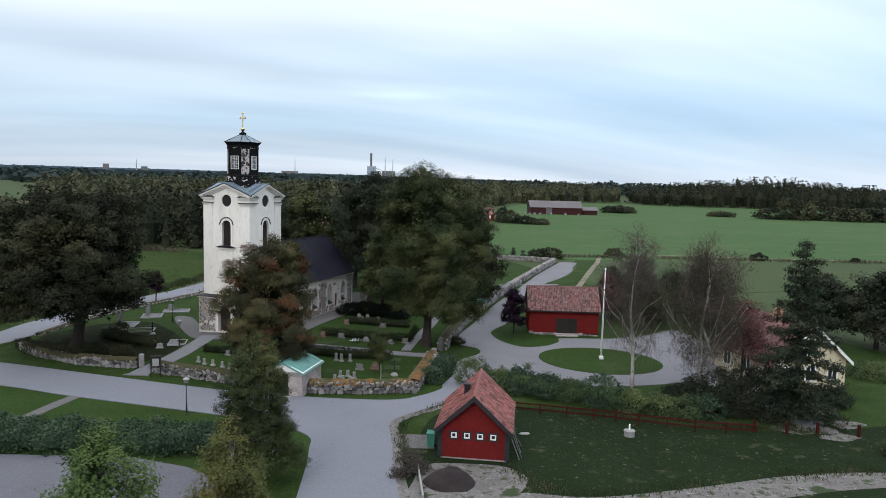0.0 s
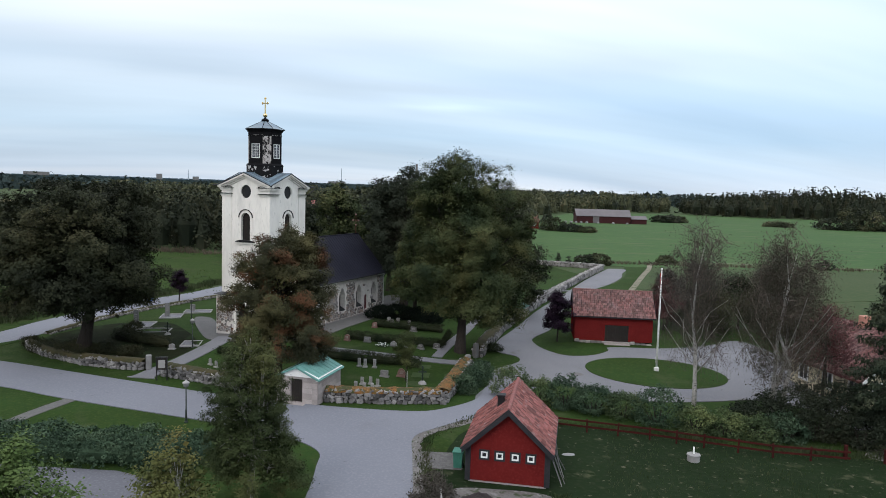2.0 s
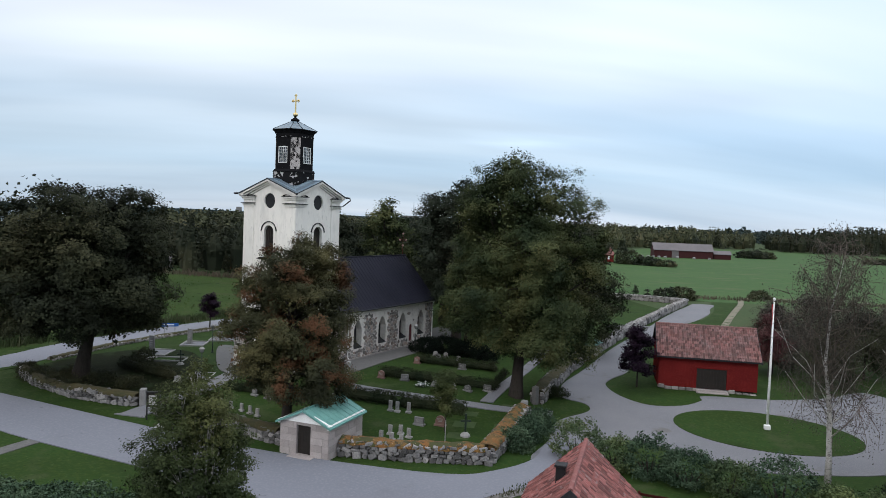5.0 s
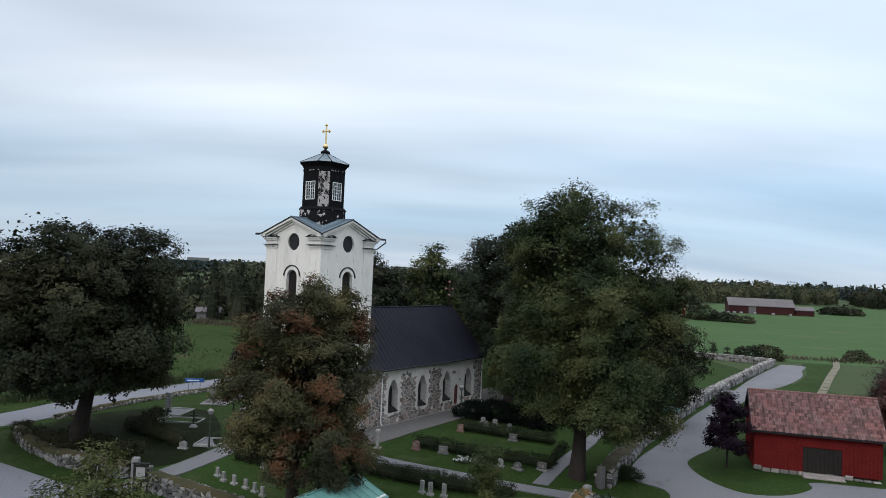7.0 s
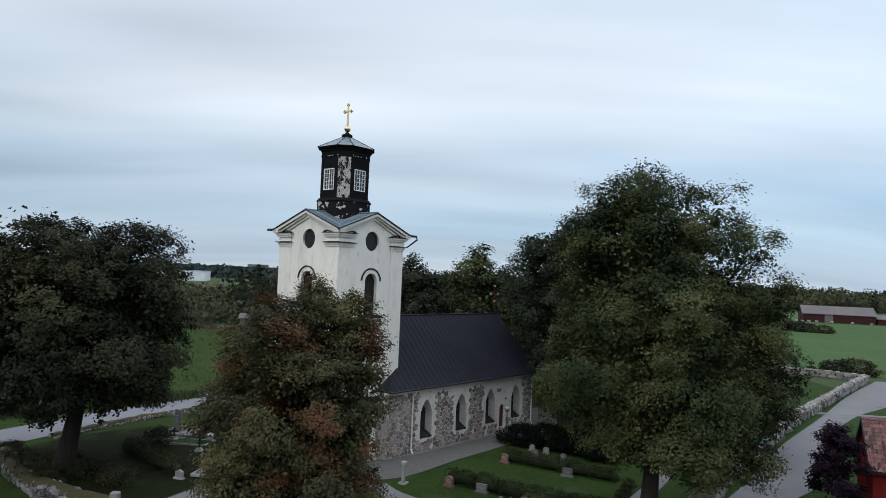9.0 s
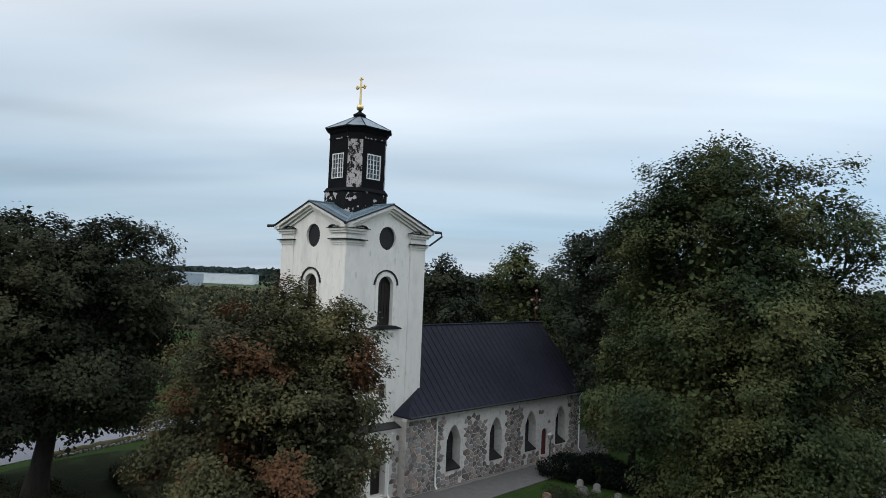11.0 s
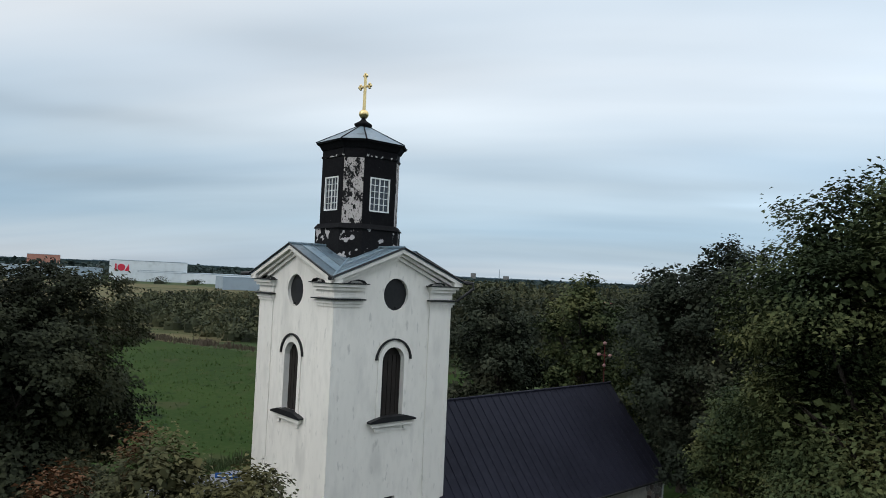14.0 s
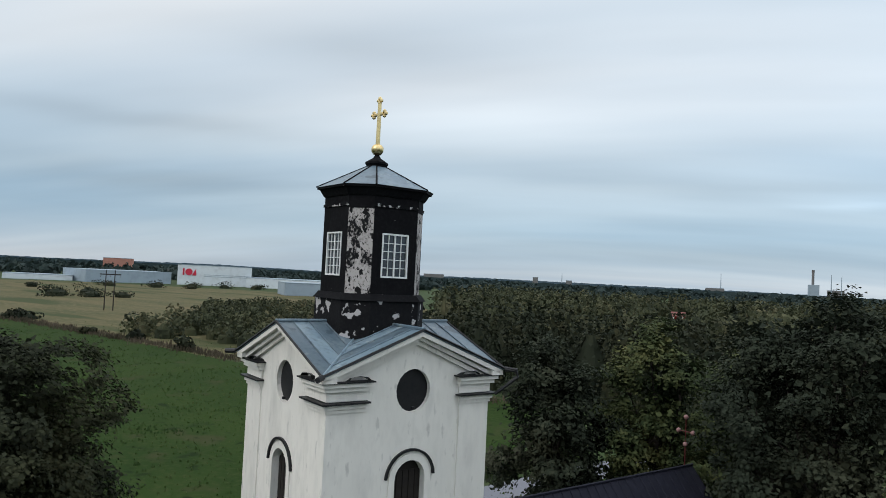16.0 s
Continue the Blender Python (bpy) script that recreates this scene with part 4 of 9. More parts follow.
part("lantern_plinth", frustum(1.80, 1.04, 16.9, 1.80, 1.04, 19.1), TAR_PLINTH, church, "black plinth with flaked pale patches")
part("plinth_moulding", frustum(1.88, 1.08, 19.1, 1.71, 0.98, 19.34), TAR, church)
for k in range(4):
    pl = face(k, AP)
    wall = part("lantern_wall", Shape().sheet([(-HW, 19.3), (HW, 19.3), (HW, 23.08), (-HW, 23.08)], [[(-0.53, 20.0), (0.53, 20.0), (0.53, 21.53), (-0.53, 21.53)]], 0.14, pl), TAR, church, "black tarred lantern wall")
    win = part("lantern_window", Shape().sheet([(-0.57, 19.95), (0.57, 19.95), (0.57, 21.57), (-0.57, 21.57)], [[(-0.515, 20.01), (0.515, 20.01), (0.515, 21.51), (-0.515, 21.51)]], 0.1,
                                               lambda a, b, d, p=pl: p(a, b, d - 0.03)), WHITE_PAINT, church, "white small-paned casement window")
    bars = [(-0.03, 20.01, 0.03, 21.51)] + [(x - 0.013, 20.01, x + 0.013, 21.51) for x in (-0.27, 0.27)] + [(-0.515, 20.01 + 1.5 * i / 5 - 0.012, 0.515, 20.01 + 1.5 * i / 5 + 0.012) for i in (1, 2, 3, 4)]
    for x0, z0, x1, z1 in bars:
        part("glazing_bar", Shape().sheet([(x0, z0), (x1, z0), (x1, z1), (x0, z1)], [], 0.04, lambda a, b, d, p=pl: p(a, b, d + (0.0 if x1 - x0 > 0.5 else 0.003))), WHITE_PAINT, win)
    pane = part("pane", Shape().sheet([(-0.515, 20.01), (0.515, 20.01), (0.515, 21.51), (-0.515, 21.51)], [], 0.006, lambda a, b, d, p=pl: p(a, b, d + 0.05)), LANTERN_GLASS, win)
    # chamfered corner, its tar flaked off to pale wood
    c0, c1 = Vector((*octagon(AP, HW)[2 * k], 0)), Vector((*octagon(AP, HW)[2 * k + 1], 0))
    u = (c1 - c0).normalized()
    nn = Vector((u.y, -u.x, 0))
    ln = (c1 - c0).length
    corner = part("lantern_corner", Shape().sheet([(0.02, 19.3), (ln - 0.02, 19.3), (ln - 0.02, 22.44), (0.02, 22.44)], [], 0.14, lambda a, b, d: tuple(c0 + u * a - nn * d + Vector((0, 0, b)))), TAR_PEEL, church,
                  "chamfered corner with peeled tar")
    part("corner_frieze", Shape().sheet([(0.02, 22.44), (ln - 0.02, 22.44), (ln - 0.02, 23.08), (0.02, 23.08)], [], 0.14, lambda a, b, d: tuple(c0 + u * a - nn * (d - 0.01) + Vector((0, 0, b)))), TAR, corner)
    part("frieze_band", Shape().sheet([(-HW - 0.02, 22.52), (HW + 0.02, 22.52), (HW + 0.02, 22.62), (-HW - 0.02, 22.62)], [], 0.1, lambda a, b, d, p=pl: p(a, b, d - 0.05)), TAR_FRIEZE, wall)
part("lantern_cornice", frustum(1.69, 0.97, 22.92, 1.85, 1.05, 23.2), TAR, church)
part("lantern_eave", frustum(1.93, 1.09, 23.2, 1.93, 1.09, 23.28), TAR, church)
# lantern roof: eight sheets
lo, hi = octagon(1.96, 1.11), octagon(0.32, 0.18)
for i in range(8):
    j = (i + 1) % 8
    a, b, c, d = (*lo[i], 23.28), (*lo[j], 23.28), (*hi[j], 24.22), (*hi[i], 24.22)
    rs = part("lantern_roof", Shape().add([a, b, c, d, (0, 0, 23.28)], [(0, 1, 2, 3), (0, 4, 1)]), ZINC, church, "blue-grey sheet lantern roof")
    part("hip_roll", Shape().tube([a, d], [0.04, 0.028], 5), TAR, rs)
part("roof_collar", Shape().lathe([(0.40, 24.12), (0.40, 24.26), (0.45, 24.30), (0.45, 24.38), (0.16, 24.56), (0.07, 24.70)], 8), TAR, church)
cross = part("cross", Shape().tube([(0, 0, 25.05), (0, 0, 26.78)], [0.085, 0.07], 6), GOLD, church, "gilded cross on a ball")
part("ball", Shape().lathe([(0.03, 24.66), (0.15, 24.70), (0.225, 24.8), (0.245, 24.9), (0.225, 25.0), (0.15, 25.08), (0.05, 25.12)], 16), GOLD, cross, smooth=True)
AX = Vector((math.cos(radians(-82)), math.sin(radians(-82)), 0))
part("arm", Shape().tube([-0.3 * AX + Vector((0, 0, 26.28)), 0.3 * AX + Vector((0, 0, 26.28))], [0.065, 0.065], 6), GOLD, cross)
for d in (-0.32 * AX + Vector((0, 0, 26.28)), 0.32 * AX + Vector((0, 0, 26.28)), Vector((0, 0, 26.82))):
    for o in (Vector((0, 0, 0.085)), Vector((0, 0, -0.085)), AX * 0.085, AX * -0.085):
        part("trefoil", Shape().lathe([(0.02, -0.08), (0.075, -0.03), (0.075, 0.03), (0.02, 0.08)], 8, Matrix.Translation(d + o)), GOLD, cross)

# thick lower stage of the tower
B = 3.78
for k in range(4):
    pl = face(k, B)
    hole = []
    if k == 0:
        hole = [arch(-0.4, 0.6, 0.25, 2.5, point=1.1)]
    if k == 1:
        hole = [arch(0, 0.9, 0.1, 2.3, point=1.1)]
    part("tower_base_wall", Shape().sheet([(-B, -0.3), (B, -0.3), (B, KNEE - 0.12), (-B, KNEE - 0.12)], hole, 0.9, pl, rim=False), NAVE_PLASTER, church, "fieldstone tower base in worn plaster")
    if hole:
        x, hw = ((-0.4, 0.6), (0, 0.9))[k]
        z0 = hole[0][0][1]
        top = (2.5, 2.3)[k]
        dr = part("door", Shape().sheet(arch(x, hw, z0, top, point=1.1), [], 0.08, lambda a, b, d, p=pl: p(a, b, d + 0.5)), OAK_DARK, church, "dark arched plank door in a deep reveal")
        part("door_surround", Shape().sheet(arch(x, hw + 0.28, z0 - 0.1, top, point=1.1), [arch(x, hw, z0 - 0.099, top, point=1.1)], 0.1, lambda a, b, d, p=pl: p(a, b, d - 0.03)), PLASTER, dr)
        part("door_handle", Shape().tube([pl(x + hw * 0.6, z0 + 1.0, 0.45), pl(x + hw * 0.6, z0 + 1.25, 0.45)], [0.03, 0.03], 6), BLACK_METAL, dr)
    part("base_moulding", Shape().sheet([(-B - 0.14, KNEE - 0.2), (B + 0.14, KNEE - 0.2), (B + 0.14, KNEE - 0.04), (-B - 0.14, KNEE - 0.04)], [], 0.3, lambda a, b, d, p=pl: p(a, b, d - 0.13), rim=True), PLASTER, church)
    q = [pl(-B - 0.2, KNEE - 0.02, -0.2), pl(B + 0.2, KNEE - 0.02, -0.2), pl(H + 0.02, KNEE + 0.22, B - H - 0.01), pl(-H - 0.02, KNEE + 0.22, B - H - 0.01)]
    ql = [(a, b, c - 0.05) for a, b, c in q]
    part("base_flashing", Shape().add(q + ql, [(0, 1, 2, 3), (4, 7, 6, 5), (0, 4, 5, 1), (1, 5, 6, 2), (3, 2, 6, 7), (0, 3, 7, 4)]), BLACK_METAL, church, "black sheet ledge over the tower base")

# nave
NX0, NX1, NY, EAVE, RZ = 1.25, 21.2, 4.4, 4.95, 10.28
WINDOWS = (5.75, 10.25, 14.45, 18.45)


def nave_side(sign):
    if sign < 0:
        return lambda a, b, d: (a, -NY + d, b)
    return lambda a, b, d: (NX0 + NX1 - a, NY - d, b)


for sign in (-1, 1):
    pl = nave_side(sign)
    holes = [arch(x, 0.70, 1.12, 2.95, 12, 1.2) for x in WINDOWS]
    if sign < 0:
        holes.append(arch(16.25, 0.36, 0.42, 2.1))
    wall = part("nave_wall", Shape().sheet([(NX0, -0.3), (NX1, -0.3), (NX1, EAVE), (NX0, EAVE)], holes, 0.95, pl), NAVE_PLASTER, church, "nave wall of fieldstone with grey-white plaster patches")
    for x in WINDOWS:
        w = part("nave_window", Shape().sheet(arch(x, 0.70, 1.13, 2.95, 12, 1.2), [], 0.03, lambda a, b, d: pl(a, b, d + 0.72)), DARK_GLASS, church, "pointed arched window of dark leaded glass")
        part("window_sill", Shape().add([pl(x - 0.72, 1.10, -0.04), pl(x + 0.72, 1.10, -0.04), pl(x + 0.72, 1.5, 0.72), pl(x - 0.72, 1.5, 0.72), pl(x - 0.72, 1.0, -0.04), pl(x + 0.72, 1.0, -0.04)],
                                        [(0, 1, 2, 3), (0, 4, 5, 1)]), BLACK_METAL, w, "black sheet sill")
        part("mullion", Shape().sheet([(x - 0.03, 1.2), (x + 0.03, 1.2), (x + 0.03, 4.1), (x - 0.03, 4.1)], [], 0.05, lambda a, b, d: pl(a, b, d + 0.67)), OAK_DARK, w)
        for i in range(5):
            part("glazing_bar", Shape().sheet([(x - 0.66, 1.55 + 0.45 * i), (x + 0.66, 1.55 + 0.45 * i), (x + 0.66, 1.58 + 0.45 * i), (x - 0.66, 1.58 + 0.45 * i)], [], 0.03, lambda a, b, d: pl(a, b, d + 0.69)), OAK_DARK, w)
    if sign < 0:
        dr = part("red_door", Shape().sheet(arch(16.25, 0.37, 0.42, 2.1), [], 0.08, lambda a, b, d: pl(a, b, d + 0.12)), RED_DOOR, church, "narrow dark-red arched side door")
        part("door_step", Shape().box((15.7, -NY - 0.55, 0), (16.8, -NY + 0.05, 0.2), None, 0.03), GRANITE, dr)
        part("door_step", Shape().box((15.8, -NY - 0.3, 0.2), (16.7, -NY + 0.05, 0.38), None, 0.03), GRANITE, dr)
        part("door_handle", Shape().tube([pl(16.05, 1.2, 0.07), pl(16.05, 1.4, 0.07)], [0.025, 0.025], 6), BLACK_METAL, dr)
    part("eave_moulding", Shape().sheet([(NX0 - 0.1, EAVE - 0.22), (NX1 + 0.1, EAVE - 0.22), (NX1 + 0.1, EAVE + 0.1), (NX0 - 0.1, EAVE + 0.1)], [], 0.4, lambda a, b, d: pl(a, b, d - 0.12)), PLASTER, church, "white plastered eave moulding")

place_e = lambda a, b, d: (NX1 - d, a, b)
part("nave_gable", Shape().sheet([(-NY, -0.3), (NY, -0.3), (NY, EAVE), (0, RZ - 0.25), (-NY, EAVE)], [], 0.95, place_e), NAVE_PLASTER, church, "east gable wall of plastered fieldstone")
part("nave_gable", Shape().sheet([(-NY, -0.3), (NY, -0.3), (NY, EAVE), (-NY, EAVE)], [], 0.8, lambda a, b, d: (NX0 + d, -a, b)), NAVE_PLASTER, church, "west wall of the nave beside the tower")

# nave roof: slope with a slight kick at the eaves, hipped towards the tower
EY, EZ, KY, KZ = 4.78, 5.03, 4.1, 5.66
for sign in (-1, 1):
    def rp(x, y, z, up=0.0):
        return (x, sign * y, z + up)
    hip = Shape()
    pts = [rp(NX0 - 0.15, EY, EZ), rp(NX1 + 0.22, EY, EZ), rp(NX1 + 0.22, KY, KZ), rp(NX0 + 0.55, KY, KZ), rp(NX1 + 0.22, 0, RZ), rp(3.25, 0, RZ), rp(3.25, 3.3, KZ + (RZ - KZ) * (KY - 3.3) / KY)]
    low = [(a, b, c - 0.12) for a, b, c in pts]
    fs = [(0, 1, 2, 3), (3, 2, 4, 5, 6)]
    hip.add(pts + low, fs + [[i + 7 for i in q[::-1]] for q in fs] + [(0, 7, 8, 1), (1, 8, 9, 2), (2, 9, 11, 4), (0, 3, 10, 7), (3, 6, 13, 10)])
    roof = part("nave_roof", hip, DARK_SHEET, church, "black standing-seam sheet roof")
    hp = [rp(NX0 - 0.15, EY, EZ), rp(NX0 + 0.55, KY, KZ), rp(3.29, 3.3, KZ + (RZ - KZ) * (KY - 3.3) / KY), rp(NX0 - 0.15, 3.3, EZ)]
    part("roof_hip", Shape().add(hp + [(a, b, c - 0.1) for a, b, c in hp], [(0, 1, 2, 3), (4, 7, 6, 5), (0, 3, 7, 4)]), DARK_SHEET, roof)
    n = 31
    for i in range(n + 1):
        x = 3.45 + (NX1 + 0.15 - 3.45) * i / n
        part("seam", Shape().tube([rp(x, EY, EZ, 0.02), rp(x, KY, KZ, 0.025), rp(x, 0, RZ, 0.02)], [0.03, 0.03, 0.03], 4), DARK_SHEET, roof)
    for x, z in ((2.9, None), (2.35, None), (1.8, None)):
        y = 3.3 + (KY - 3.3) * (3.25 - x) / (3.25 - NX0 - 0.55)
        zz = KZ + (RZ - KZ) * (KY - y) / KY
        part("seam", Shape().tube([rp(x, EY, EZ, 0.02), rp(x, KY, KZ, 0.025), rp(x, min(y, KY - 0.02), zz, 0.02)], [0.03, 0.03, 0.03], 4), DARK_SHEET, roof)
    part("gutter", Shape().tube([rp(NX0 - 0.1, EY + 0.05, EZ - 0.06), rp(NX1 + 0.2, EY + 0.05, EZ - 0.06)], [0.07, 0.07], 8), BLACK_METAL, roof)
part("ridge_cap", Shape().tube([(3.2, 0, RZ + 0.03), (NX1 + 0.25, 0, RZ + 0.03)], [0.07, 0.07], 6), DARK_SHEET, church)
for x, zt in ((3.95, EAVE - 0.1), (0.35, KNEE - 0.25), (21.0, EAVE - 0.1)):
    y = -NY - 0.12 if x > 1 else -B - 0.12
    part("downpipe", Shape().tube([(x, y - 0.25, zt), (x, y, zt - 0.35), (x, y, 0.3), (x, y - 0.2, 0.1)], [0.055] * 4, 8), WHITE_PAINT, church, "white rainwater pipe")

# iron cross with pale balls on the east end of the ridge
gc = part("gable_cross", Shape().tube([(20.7, 0, RZ), (20.7, 0, 12.95)], [0.035, 0.025], 6), RED_DOOR, church, "dark red iron cross with pale pink balls")
part("cross_arm", Shape().tube([(20.7, -0.42, 12.2), (20.7, 0.42, 12.2)], [0.025, 0.025], 6), RED_DOOR, gc)
for y, z in ((0, 13.0), (-0.46, 12.2), (0.46, 12.2), (0, 11.5)):
    part("cross_ball", Shape().lathe([(0.03, -0.13), (0.1, -0.09), (0.135, 0.0), (0.1, 0.09), (0.03, 0.13)], 10, Matrix.Translation((20.7, y, z))), PINK_PAINT, gc, smooth=True)

# ---------------------------------------------------------------- trees and hedges
def in_lobe(p, lobes):
    best = np.full(len(p), 9.0)
    for c in lobes:
        best = np.minimum(best, (((p - np.array(c[:3])) / np.array(c[3:])) ** 2).sum(1))
    return np.sqrt(best)


def crown_lobes(rng, z0, z1, r, n=16, lean=(0, 0), full=0.66, cone=0.0):
    """Lobes that together make an uneven dome between z0 and z1, widest at two fifths of its height."""
    h, out = z1 - z0, []
    for i in range(n):
        t = (i + 0.5) / n
        a = i * 2.399963 + rng.uniform(-0.4, 0.4)
        zc = z0 + h * (0.11 + 0.75 * t)
        wide = 1.0 - cone * t ** 1.5 if cone else math.sin(math.pi * (0.27 + full * t)) ** 0.8
        rad = r * wide * rng.uniform(0.50, 0.72)
        s = r * rng.uniform(0.34, 0.48) * (1.0 - 0.45 * cone * t)
        out.append((lean[0] * t + rad * math.cos(a), lean[1] * t + rad * math.sin(a), zc, s, s, s * rng.uniform(0.75, 1.0)))
    tip = 0.33 - 0.12 * cone
    out.append((lean[0], lean[1], z1 - r * tip, r * tip, r * tip, r * tip))
    out.append((lean[0] / 2, lean[1] / 2, z0 + h * 0.5, r * 0.55, r * 0.55, h * 0.36))
    return out


def clumps_on(rng, lobes, n):
    w = np.array([c[3] * c[4] + c[3] * c[5] for c in lobes])
    pick = rng.choice(len(lobes), size=n * 3, p=w / w.sum())
    L = np.array(lobes)[pick]
    d = rng.normal(size=(n * 3, 3))
    d /= np.linalg.norm(d, axis=1)[:, None]
    p = L[:, :3] + d * L[:, 3:] * (0.80 + 0.24 * rng.random(n * 3))[:, None]
    keep = in_lobe(p, lobes) > 0.72
    return p[keep][:n]


def sprays(rng, lobes, k=8):
    """Each lobe breaks up into smaller leafy sprays, which make the ragged outline."""
    out = []
    for x, y, z, a, b, c in lobes:
        for _ in range(k):
            d = rng.normal(size=3)
            d /= np.linalg.norm(d)
            d[2] = max(d[2], -0.55)
            f, q = rng.uniform(0.62, 0.95), rng.uniform(0.26, 0.46)
            out.append((x + d[0] * a * f, y + d[1] * b * f, z + d[2] * c * f, a * q, b * q, c * q * 0.75))
    return out


def inner_cover(rng, lobes, size, n):
    """Big shaded sprays inside the crown, which close it towards the far side."""
    w = np.array([c[3] * c[4] + c[3] * c[5] for c in lobes])
    L = np.array(lobes)[rng.choice(len(lobes), size=n, p=w / w.sum())]
    d = rng.normal(size=(n, 3))
    d /= np.linalg.norm(d, axis=1)[:, None]
    return leaf_quads(rng, L[:, :3] + d * L[:, 3:] * (0.3 + 0.5 * rng.random(n))[:, None], 1, 0.0, size, slim=0.85)


def broad_tree(name, label, x, y, z0, z1, r, leaves, seed, clumps=700, per=45, leaf=0.2, spread=0.42, trunk=0.45, bark=None, n=16, lean=(0, 0), lobes=None, kind="", limbs=True, inner=1500, full=0.66, cone=0.0, foot=(0, 0), fork_at=(0.1, 0.05)):
    rng = np.random.default_rng(seed)
    bark = bark or BARK
    lobes = crown_lobes(rng, z0, z1, r, n, lean, full, cone) + list(lobes or [])
    ob = thing(name, label, "tree", pose(x, y, 0), kind=kind)
    c = clumps_on(rng, sprays(rng, lobes), clumps)
    c = c[c[:, 2] < z1 + 0.1]
    hub = np.array([lean[0] / 2, lean[1] / 2, z0 + (z1 - z0) * 0.42])
    mids = np.array([lb[:3] for lb in lobes])
    own = mids[((c[:, None] - mids) ** 2).sum(2).argmin(1)]
    lie = 0.6 * (c - own) / (np.linalg.norm(c - own, axis=1)[:, None] + 1e-6) + 0.4 * (c - hub) / (np.linalg.norm(c - hub, axis=1)[:, None] + 1e-6)
    blades = [leaf_quads(rng, c, per, spread, leaf, lie=lie)]
    if inner:
        blades.append(inner_cover(rng, lobes, min(max(leaf * 1.7, r * 0.045), 0.36), int(inner * 5)))
    crown = new("crown", quads_mesh("crown", np.concatenate(blades), leaves))
    crown.parent = ob
    fork = z0 + (z1 - z0) * 0.22
    tr = Shape()
    top = Vector((lean[0] * 0.6, lean[1] * 0.6, z0 + (z1 - z0) * 0.72))
    rise = [Vector((*foot, -1.8)).lerp(Vector((*fork_at, fork)), t) for t in (0.0, 0.15, 0.36, 0.66, 1.0)]
    flare = rise + [top]
    tr.tube(flare, [trunk * 1.7, trunk * 1.45, trunk * 1.1, trunk * 0.9, trunk * 0.75, trunk * 0.12], 10)
    part("trunk", tr, bark, ob, smooth=True)
    if limbs:
        for i, lb in enumerate(lobes[:-1]):
            t = rng.uniform(0.0, 0.6)
            s = Vector((*fork_at, fork)).lerp(top, t)
            e = Vector(lb[:3])
            mid = s.lerp(e, 0.5) + Vector((0, 0, -0.08 * (e - s).length)) + Vector(rng.normal(size=3) * 0.15)
            wood = Shape().tube([s, mid, e], [trunk * (0.42 - 0.2 * t), trunk * 0.22, trunk * 0.08], 6, False)
            near = c[np.argsort(((c - np.array(lb[:3])) ** 2).sum(1))[:7]]
            for q in near:
                wood.tube([e.lerp(mid, 0.3), Vector(q)], [trunk * 0.07, 0.012], 4, False)
            part("limb", wood, bark, ob, smooth=True)
    return ob


